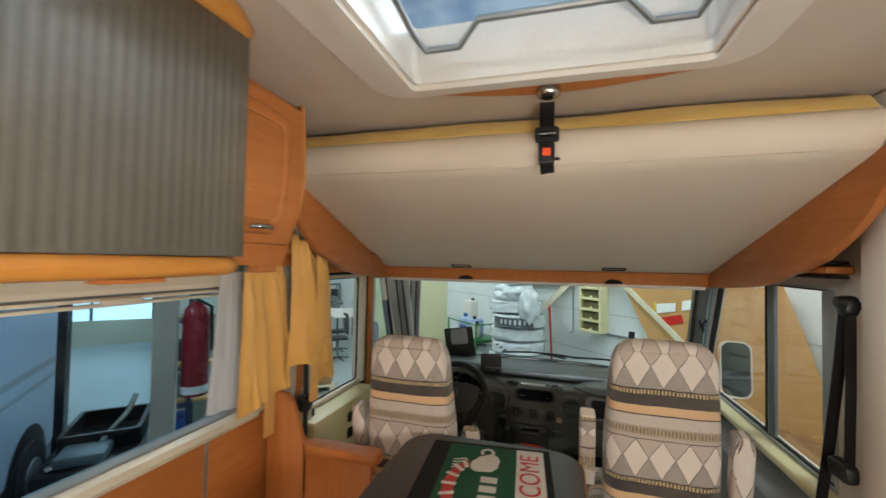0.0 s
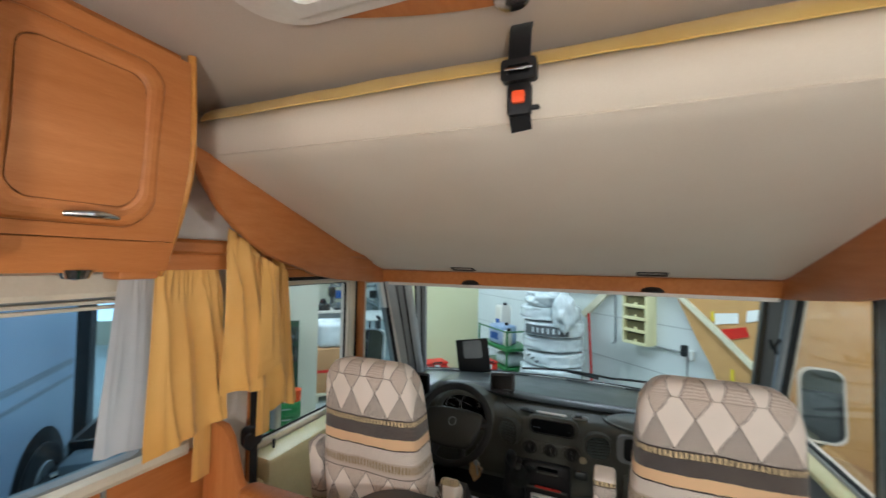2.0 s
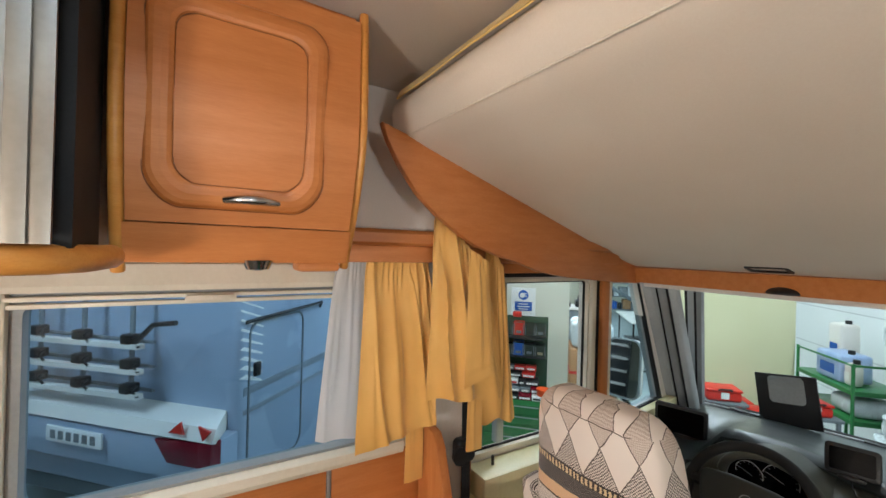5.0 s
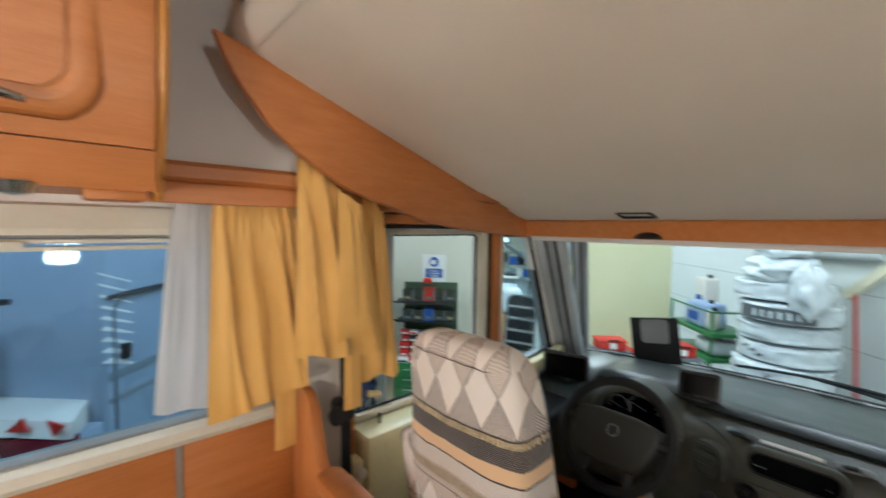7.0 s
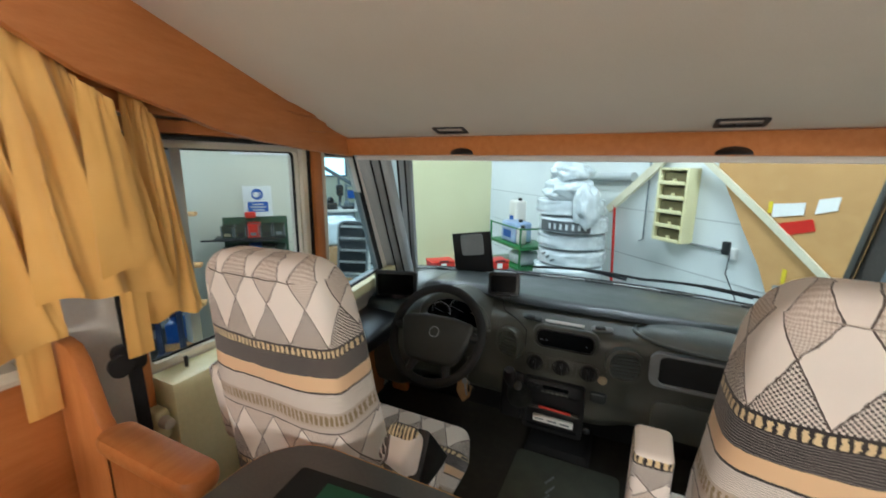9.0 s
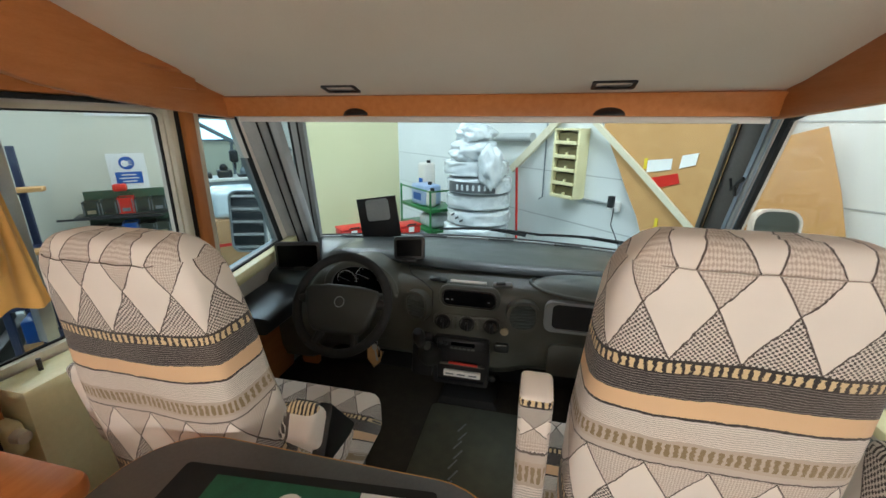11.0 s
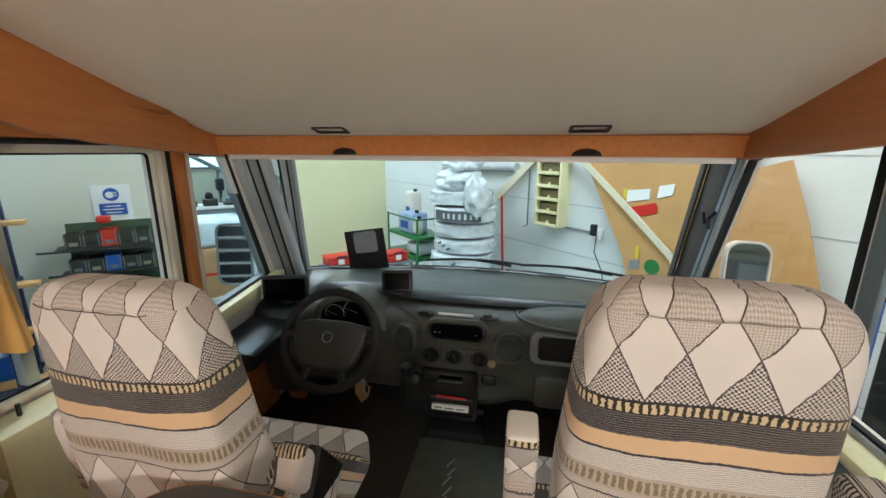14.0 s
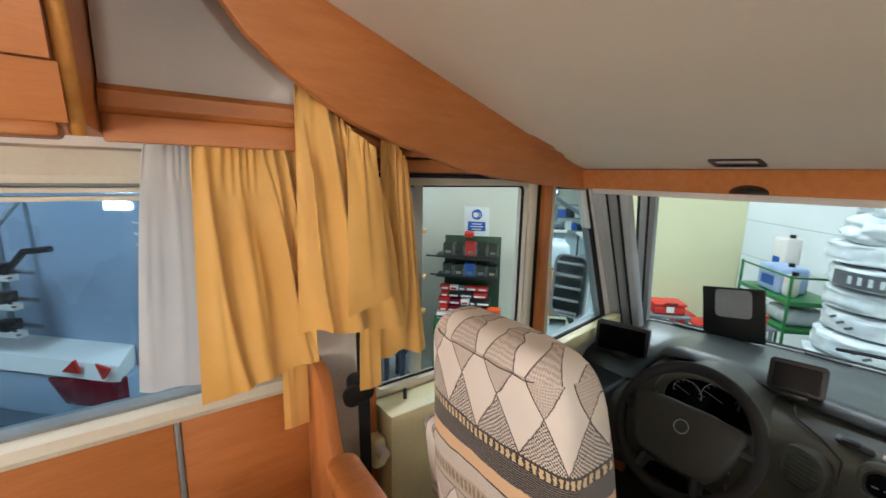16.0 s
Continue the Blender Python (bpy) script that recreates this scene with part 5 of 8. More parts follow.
# ---- table and mat ----
def table():
    t = thing("table", (-0.07, 1.4, 0.0), "dark laminate table with rounded corners and beech edge", "table")
    o = rounded(-0.40, 0.285, 0.70, 1.965, 0.13, 8)
    i = rounded(-0.396, 0.281, 0.704, 1.961, 0.127, 8)
    part("tabletop", prism(i, 0.720, 0.752, "z", 0.003), TABLE_TOP, t)
    part("edging", ring(o, i, 0.718, 0.748, "z"), BEECH_TRIM, t, "honey-coloured beech edging")
    part("leg", tube([(-0.08, 1.2, 0.0), (-0.08, 1.2, 0.720)], 0.035, 16), ALU, t, "metal table leg")
    part("foot", lathe([(0.0, 0.012), (0.13, 0.010), (0.14, 0.0), (0.0, 0.0)], Matrix.Translation((-0.08, 1.2, 0.0))), ALU, t)
    # doormat used as a table runner, lying a little askew
    z = 0.7525
    m = thing("printed_mat", (-0.05, 1.55, z), "black mat with green printed panel and white strip", "mat")
    askew = pose(-0.05, 1.55, 0, 0, 0, 5) @ pose(0.05, -1.55, 0)

    def lay(name, bm, mat, label=""):
        bm.transform(askew)
        return part(name, bm, mat, m, label)
    lay("backing", prism(rounded(-0.255, 0.192, 1.17, 1.912, 0.008, 3), z, z + 0.004, "z"), MAT_BLACK)
    lay("green_panel", box(-0.185, 0.068, 1.20, 1.893, z + 0.004, z + 0.0052), MAT_GREEN)
    lay("white_strip", box(0.070, 0.168, 1.20, 1.893, z + 0.004, z + 0.0052), MAT_WHITE)
    lay("lettering", text_mesh("WELCOME", 0.098, pose(0.120, 1.62, z + 0.0054, 0, 0, 90), 0.0006), RED, "red block lettering")
    # plain badge shapes in red, white and cream
    cx, cy = -0.085, 1.60
    arc = [(cx + 0.078 * math.cos(radians(a)), cy + 0.17 * math.sin(radians(a))) for a in range(100, 261, 10)]
    arc += [(cx + 0.040 * math.cos(radians(a)), cy + 0.135 * math.sin(radians(a))) for a in range(260, 99, -10)]
    lay("red_arc", prism(arc, z + 0.0052, z + 0.0062, "z"), RED)
    for k in range(7):
        a = radians(112 + 22 * k)
        lay("arc_bar", box(-0.024, 0.024, -0.007, 0.007, 0, 0.001, m=pose(cx + 0.06 * math.cos(a), cy + 0.152 * math.sin(a), z + 0.0062, 0, 0, math.degrees(a))), MAT_WHITE)
    for k in range(4):
        lay("pale_bar", box(cx + 0.04, cx + 0.095, 1.47 + 0.055 * k, 1.505 + 0.055 * k, z + 0.0052, z + 0.0062), MAT_WHITE)
    cup = [(-0.070, 1.700), (-0.015, 1.705), (0.006, 1.735), (0.012, 1.79), (0.000, 1.822), (-0.030, 1.830), (-0.065, 1.805), (-0.090, 1.76), (-0.088, 1.72)]
    lay("cup_shape", prism(cup, z + 0.0052, z + 0.0062, "z"), MAT_WHITE, "white cup-shaped print")
    lay("cup_handle", tube([(-0.037 + 0.021 * math.cos(radians(a)), 1.843 + 0.026 * math.sin(radians(a)), z + 0.0056) for a in range(-40, 221, 20)], 0.006, flat=(0.012, 0.0012, (0, 0, 1))), MAT_WHITE)
    for k in range(4):
        lay("steam_stroke", tube([(-0.105 - 0.010 * q, 1.715 + 0.020 * k + 0.006 * math.sin(q * 1.2), z + 0.0056) for q in range(6)], 0.003, flat=(0.006, 0.001, (0, 0, 1))), MAT_WHITE)


table()


# ---- dashboard ----
def dashboard():
    d = thing("dashboard", (0, 3.3, 0.1), "dark grey moulded dashboard with vents and radio", "dashboard")

    def side_drop(x):
        t = min(1, max(0, (-0.66 - x) / 0.16))
        return 0.17 * t * t * (3 - 2 * t)

    def top_at(i, j):
        x = -1.05 + 2.12 * i
        bow = 1 - (2 * i - 1) ** 2
        y = 3.135 - 0.02 * bow + (0.50 + 0.22 * bow) * j
        lip = 0.030 * max(0, 1 - j * 14) ** 2                 # the front edge rolls down
        z = 0.738 + 0.012 * math.sin(math.pi * j) - 0.082 * j - lip
        z += 0.030 * math.exp(-((x + 0.45) / 0.20) ** 2) * (1 - j) ** 2 - side_drop(x) * (1 - j) ** 1.5
        return Vector((x, y, z))
    part("top", sheet(top_at, 40, 28, 0.02), DASH_TOP, d, "lighter grey dashboard top", 60)

    PROFILE = [(0.0, 3.20, 0.700), (0.08, 3.12, 0.694), (0.2, 3.045, 0.672), (0.26, 3.020, 0.655), (0.32, 3.010, 0.63), (0.5, 3.008, 0.53), (0.62, 3.012, 0.46), (0.75, 3.02, 0.38), (0.88, 3.05, 0.30), (1.0, 3.16, 0.22)]

    def face_at(i, j):
        x = -1.05 + 2.12 * i
        c = math.exp(-((x - 0.03) / 0.23) ** 6)               # the centre stack stands proud and reaches lower
        for (a, ya, za), (b, yb, zb) in zip(PROFILE, PROFILE[1:]):
            if a <= j <= b:
                t = (j - a) / (b - a)
                y, z = ya + (yb - ya) * t, za + (zb - za) * t
                break
        y += -0.016 * c * min(1, j * 4) - 0.10 * c * max(0, j - 0.75) + 0.06 * max(0, (abs(x - 0.03) - 0.55)) * (1 if x > 0 else 0)
        z -= 0.06 * c * max(0, j - 0.7) + side_drop(x) * (1 - 0.4 * j)
        return Vector((x, y, z))
    part("face", sheet(face_at, 72, 40, 0.012), DASH, d, "", 45)
    part("underside", box(-1.05, 1.07, 3.40, 3.66, -0.05, 0.60, 0.02), BLACK, d, "black bulkhead below the dash")
    # demister slots along the screen
    for x in (-0.80, -0.30, 0.10, 0.48, 0.82):
        p = top_at((x + 1.05) / 2.12, 0.90)
        part("demister_slot", box(x - 0.075, x + 0.075, p.y - 0.012, p.y + 0.012, p.z + 0.006, p.z + 0.013, 0.003), BLACK, d)
    # dome over the passenger side with its raised rim
    dm = pose(0.53, 3.085, 0.684, 12, 0, -3)
    dome = part("dome_moulding", sheet(lambda i, j: dm @ Vector((0.235 * j * math.cos(i * 2 * math.pi), 0.085 * j * math.sin(i * 2 * math.pi), 0.034 * math.sqrt(max(0, 1 - j * j)))), 40, 8, 0.0), DASH_LIT, d, "oval raised moulding over the passenger side", 60)
    part("dome_rim", tube([dm @ Vector((0.243 * math.cos(a), 0.092 * math.sin(a), 0.004)) for a in np.linspace(0, 2 * math.pi, 48, endpoint=False)], 0.007, 8, True), DASH_LIT, dome)
    # centre stack: display, strip, switches
    y = 2.988
    hood = part("display", prism(rounded(-0.088, 0.170, 0.588, 0.688, 0.040), y - 0.022, y + 0.008, "y", 0.010, 3), DASH, d, "hooded display housing")
    part("display_recess", prism(rounded(-0.070, 0.152, 0.602, 0.672, 0.028), y - 0.0245, y - 0.021, "y"), SCREEN, hood, "black display glass")
    part("display_bezel", ring(rounded(-0.074, 0.156, 0.598, 0.676, 0.030), rounded(-0.068, 0.150, 0.604, 0.670, 0.026), y - 0.028, y - 0.022, "y"), BLACK, hood)
    for x, w in ((-0.050, 0.012), (-0.030, 0.008), (0.125, 0.006)):
        part("display_sign", box(x - w / 2, x + w / 2, y - 0.0255, y - 0.0246, 0.626, 0.630), STEEL, hood)
    part("label_strip", box(-0.052, 0.105, -0.007, 0.007, 0.0, 0.005, 0.002, m=pose(0, 3.035, 0.682, 30, 0, 0)), PAPER, d, "pale strip above the display")
    for x, s in ((-0.105, 1), (0.172, -1)):
        sw = part("switch", prism(rounded(-0.042, 0.042, -0.012, 0.012, 0.010), 0.0, 0.010, "z", 0.003, m=pose(x, 3.040, 0.680, 30, 0, -14 * s)), GREY_PL if s < 0 else DASH_TOP, d, "switch plate")
        part("rocker", prism(rounded(-0.028, 0.012, -0.008, 0.008, 0.005), 0.009, 0.014, "z", 0.002, m=pose(x, 3.040, 0.680, 30, 0, -14 * s)), BLACK, sw)
    # oval vents in round housings
    for x, rx, turn in ((-0.188, 0.050, -18), (0.262, 0.056, 10)):
        vm = pose(x, 2.998, 0.572, 0, 0, turn)
        oval = lambda k, q: [(k * rx * math.copysign(abs(math.cos(a)) ** 0.8, math.cos(a)), k * 0.057 * math.copysign(abs(math.sin(a)) ** 0.8, math.sin(a))) for a in np.linspace(0, 2 * math.pi, 28, endpoint=False)]
        v = part("air_vent", ring(oval(1.22, 0), oval(0.98, 0), -0.026, 0.02, "y", m=vm), DASH, d, "rounded air vent")
        part("vent_back", prism(oval(1.0, 0), 0.0, 0.02, "y", m=vm), BLACK, v)
        for k in range(7):
            zz = -0.044 + 0.0147 * k
            hw = rx * 0.95 * max(0.05, 1 - (abs(zz) / 0.057) ** 2.5) ** 0.45
            part("slat", box(-hw, hw, -0.019, -0.003, -0.0011, 0.0011, m=vm @ pose(0, 0, zz, 14, 0, 0)), DASH_LIT, v)
    # heater knobs
    hp = part("heater_panel", prism(rounded(-0.118, 0.178, 0.474, 0.548, 0.030), y - 0.004, y + 0.03, "y", 0.004), DASH, d, "heater control panel")
    for x in (-0.075, 0.032, 0.138):
        kp = part("knob_ring", ring([(x + 0.034 * math.cos(a), 0.511 + 0.034 * math.sin(a)) for a in np.linspace(0, 2 * math.pi, 28, endpoint=False)], [(x + 0.029 * math.cos(a), 0.511 + 0.029 * math.sin(a)) for a in np.linspace(0, 2 * math.pi, 28, endpoint=False)], y - 0.009, y + 0.0, "y"), BLACK, hp)
        k = part("knob", join(lathe([(0.0, 0.014), (0.024, 0.012), (0.027, 0.0), (0.0, 0.0)], pose(x, y - 0.004, 0.511, 90, 0, 0), 22), box(x - 0.006, x + 0.006, y - 0.032, y - 0.014, 0.487, 0.535, 0.004)), BLACK, hp, "black heater knob")
        part("pointer", box(x - 0.0012, x + 0.0012, y - 0.0335, y - 0.0318, 0.520, 0.533), GREY_PL, k)
        for q in range(7):
            a = radians(20 + 140 * q / 6)
            part("scale_mark", box(-0.001, 0.001, -0.0005, 0.0005, 0.0365, 0.039, m=pose(x, y - 0.0045, 0.511) @ pose(0, 0, 0, 0, 90 - math.degrees(a), 0)), GREY_PL, hp)
    for x in (-0.021, 0.085):
        part("switch", box(x - 0.009, x + 0.009, y - 0.010, y, 0.485, 0.538, 0.003), DASH, hp)
    part("medal", lathe([(0.0, 0.006), (0.017, 0.005), (0.019, 0.0), (0.0, 0.0)], pose(0.192, 2.996, 0.487, 90, 0, 0), 20), surface("dull_gold", "b3a78c", "9c8f72", 10, 0.4, 0.3), d, "dull round badge")
    # radio and the open slots under it
    part("radio_surround", ring(rounded(-0.116, 0.134, 0.205, 0.442, 0.018), rounded(-0.098, 0.116, 0.222, 0.430, 0.010), y - 0.012, y + 0.02, "y"), BLACK, d)
    r = part("radio", prism(rounded(-0.098, 0.116, 0.378, 0.430, 0.006), y - 0.010, y + 0.03, "y", 0.003), BLACK, d, "black car radio")
    part("radio_slot", prism(rounded(-0.035, 0.07, 0.403, 0.419, 0.004), y - 0.0125, y - 0.0095, "y"), SCREEN, r)
    for x in (-0.080, -0.058):
        part("button", lathe([(0.0, 0.008), (0.008, 0.007), (0.009, 0.0), (0.0, 0.0)], pose(x, y - 0.010, 0.408, 90, 0, 0), 14), DASH_TOP, r)
    for k in range(6):
        part("button", box(-0.040 + 0.019 * k, -0.025 + 0.019 * k, y - 0.0125, y - 0.0095, 0.384, 0.394, 0.002), DASH, r)
    part("slot_shelf", box(-0.098, 0.116, y - 0.010, y + 0.02, 0.300, 0.306), DASH, d)
    part("slot_back", box(-0.098, 0.116, y + 0.004, y + 0.02, 0.222, 0.378), BLACK, d)
    part("ashtray", prism(rounded(0.150, 0.215, 0.385, 0.430, 0.012), 2.985, 3.03, "y", 0.008, 3), DASH_TOP, d, "small lidded ashtray")
    part("power_socket", lathe([(0.0, 0.012), (0.010, 0.010), (0.014, 0.008), (0.016, 0.0), (0.0, 0.0)], pose(0.150, 2.985, 0.255, 90, 0, 0), 16), BLACK, d, "black power socket")
    # binnacle behind the wheel
    bx = -0.455
    arc = lambda k, zc: [(bx + 0.172 * k * math.cos(radians(a)), zc + 0.135 * k * math.sin(radians(a))) for a in range(-8, 189, 7)]
    part("instrument_hood", ring(arc(1.0, 0.620), arc(0.84, 0.620), 2.985, 3.16, "y"), DASH, d, "rounded instrument hood")
    part("hood_lip", tube([(q[0], 2.988, q[1]) for q in arc(0.93, 0.620)], 0.017, 10), DASH, d)
    ins = part("instrument_panel", prism(arc(0.86, 0.620), 3.004, 3.02, "y"), SCREEN, d, "black instrument cluster")
    for cx, cz, cr in ((-0.525, 0.655, 0.046), (-0.425, 0.672, 0.056)):
        part("dial_ring", tube([(cx + cr * math.cos(radians(a)), 3.001, cz + cr * math.sin(radians(a))) for a in range(-10, 191, 10)], 0.0007, 6), PAPER, ins, "white dial scale")
        for k in range(9):
            a = radians(-5 + 24 * k)
            part("dial_mark", box(-0.0006, 0.0006, -0.001, 0.001, 0.80 * cr, 0.95 * cr, m=pose(cx, 3.001, cz) @ pose(0, 0, 0, 0, 90 - math.degrees(a), 0)), GREY_PL, ins)
        part("needle", box(-0.0006, 0.0006, -0.002, 0.0, -0.01, 0.8 * cr, m=pose(cx, 3.001, cz) @ pose(0, 0, 0, 0, -70, 0)), GREY_PL, ins)
    # passenger tray and glovebox
    part("tray_rim", ring(rounded(0.350, 0.88, 0.514, 0.648, 0.035), rounded(0.382, 0.858, 0.524, 0.638, 0.022), 2.988, 3.03, "y"), GREY_PL, d, "silver-grey tray rim")
    part("tray", prism(rounded(0.38, 0.85, 0.52, 0.635, 0.02), 3.0035, 3.02, "y"), BLACK, d)
    part("tray_label", box(0.70, 0.80, 3.000, 3.003, 0.560, 0.572), PAPER, d, "pale sticker in the tray")
    part("glovebox", prism(rounded(0.375, 0.95, 0.30, 0.452, 0.03), 2.996, 3.06, "y", 0.008), DASH, d, "glovebox lid")
    # driver's side: black cowl over a beech pocket
    part("side_cowl", prism([(2.80, 0.44), (3.30, 0.44), (3.30, 0.56), (3.1, 0.54), (2.80, 0.52)], XL + 0.003, XL + 0.27, "x", 0.03, 4), BLACK, d, "black side cowl")
    part("side_pocket", prism([(2.80, 0.10), (3.10, 0.10), (3.14, 0.30), (3.10, 0.44), (2.98, 0.475), (2.80, 0.475)], XL + 0.135, XL + 0.165, "x", 0.012), BEECH, d, "beech side pocket")
    part("pocket_end", prism(rounded(XL + 0.20, XL + 0.30, 0.10, 0.44, 0.02), 3.12, 3.145, "y", 0.006), BEECH, d)
    part("floor_tunnel", prism([(-0.14, -0.05), (0.17, -0.05), (0.15, 0.0), (-0.12, 0.0)], 3.15, 3.40, "y", 0.008), MATT, d, "black ribbed floor tunnel")
    g = part("gear_gaiter", lathe([(0.0, 0.17), (0.018, 0.165), (0.026, 0.13), (0.024, 0.115), (0.036, 0.085), (0.034, 0.07), (0.052, 0.035), (0.060, 0.0), (0.0, 0.0)], pose(-0.135, 3.00, 0.335, 48, 0, 8), 18), HUB, d, "dark gear-lever gaiter")
    part("gear_knob", lathe([(0.0, 0.10), (0.018, 0.096), (0.027, 0.075), (0.027, 0.05), (0.016, 0.015), (0.012, 0.0), (0.0, 0.0)], pose(-0.148, 2.885, 0.435, 22, 0, 0), 18), BLACK, g)
    part("gear_console", prism([(2.955, 0.24), (3.06, 0.24), (3.06, 0.44), (2.99, 0.44)], -0.215, -0.118, "x", 0.012), BLACK, d, "gear-lever console")
    return top_at


dash_top = dashboard()


def steering_wheel():
    c = Vector((-0.432, 2.760, 0.655))
    m = Matrix.Translation(c) @ Matrix.Rotation(radians(58), 4, "X")   # wheel plane, its face towards the driver
    w = thing("steering_wheel", c, "black steering wheel with broad padded hub", "steering wheel")
    ringp = [m @ Vector((0.190 * math.cos(a), 0.190 * math.sin(a), 0.0)) for a in np.linspace(0, 2 * math.pi, 48, endpoint=False)]
    part("rim", tube(ringp, 0.0180, 12, True), MATT, w, "black grained rim")
    hub = [(-0.160, 0.046), (-0.140, 0.062), (-0.065, 0.074), (0.065, 0.074), (0.140, 0.062), (0.156, 0.046), (0.148, -0.010), (0.122, -0.082), (0.095, -0.112), (0.0, -0.120), (-0.095, -0.112), (-0.122, -0.082), (-0.148, -0.010)]
    part("hub", prism(hub, -0.025, 0.022, "z", 0.016, 3, m=m), HUB, w)
    for s in (-1, 1):
        part("spoke", tube([m @ Vector((s * 0.10, 0.015, -0.01)), m @ Vector((s * 0.15, 0.012, -0.006)), m @ Vector((s * 0.185, 0.01, 0))], [0.03, 0.022, 0.018], 8), BLACK, w)
        part("spoke", tube([m @ Vector((s * 0.055, -0.08, -0.01)), m @ Vector((s * 0.075, -0.13, -0.006)), m @ Vector((s * 0.085, -0.17, 0))], [0.022, 0.018, 0.015], 8), BLACK, w)
    part("emblem", tube([m @ Vector((0.020 * math.cos(a), 0.005 + 0.020 * math.sin(a), 0.023)) for a in np.linspace(0, 2 * math.pi, 24, endpoint=False)], 0.0016, 6, True), GREY_PL, w, "plain round grey emblem")
    part("column", tube([m @ Vector((0, 0, -0.02)), m @ Vector((0, 0.02, -0.24))], [0.05, 0.06], 14), BLACK, w)
    for s, l in ((-1, 0.13), (1, 0.11)):
        part("stalk", tube([m @ Vector((s * 0.04, 0.01, -0.06)), m @ Vector((s * l, 0.02, -0.055))], 0.009, 8), BLACK, w)
    k = thing("key_bunch", (-0.32, 2.80, 0.38), "ignition key with tan leather fob hanging", "keys")
    part("fob", prism([(-0.030, 0.0), (0.004, 0.026), (0.034, -0.010), (0.030, -0.050), (0.004, -0.086), (-0.028, -0.046)], -0.003, 0.003, "y", 0.002, m=pose(-0.318, 2.794, 0.448, 0, 6, 0)), LEATHER, k, "pale tan leather fob")
    part("key", join(prism(rounded(-0.011, 0.011, 0.0, 0.026, 0.008), -0.002, 0.002, "y", 0.001, m=pose(-0.312, 2.786, 0.452, 0, -10, 0)), box(-0.004, 0.004, -0.0012, 0.0012, -0.050, 0.002, 0.0008, m=pose(-0.312, 2.786, 0.452, 0, -10, 0))), ALU, k, "bright steel key")
    part("key_ring", tube([(-0.314 + 0.013 * math.cos(a), 2.790, 0.482 + 0.013 * math.sin(a)) for a in np.linspace(0, 2 * math.pi, 18, endpoint=False)], 0.0012, 6, True), ALU, k, "thin steel ring")
    part("key", join(tube([(-0.33, 2.86, 0.53), (-0.32, 2.82, 0.50), (-0.318, 2.794, 0.455)], 0.004, 6), box(-0.300, -0.291, 2.785, 2.789, 0.42, 0.47, 0.001)), CHROME, k)
    part("second_key", box(-0.008, 0.008, 0.0, 0.003, -0.05, 0.0, 0.002, m=pose(-0.285, 2.80, 0.44, 0, 28, 0)), CHROME, k)


steering_wheel()


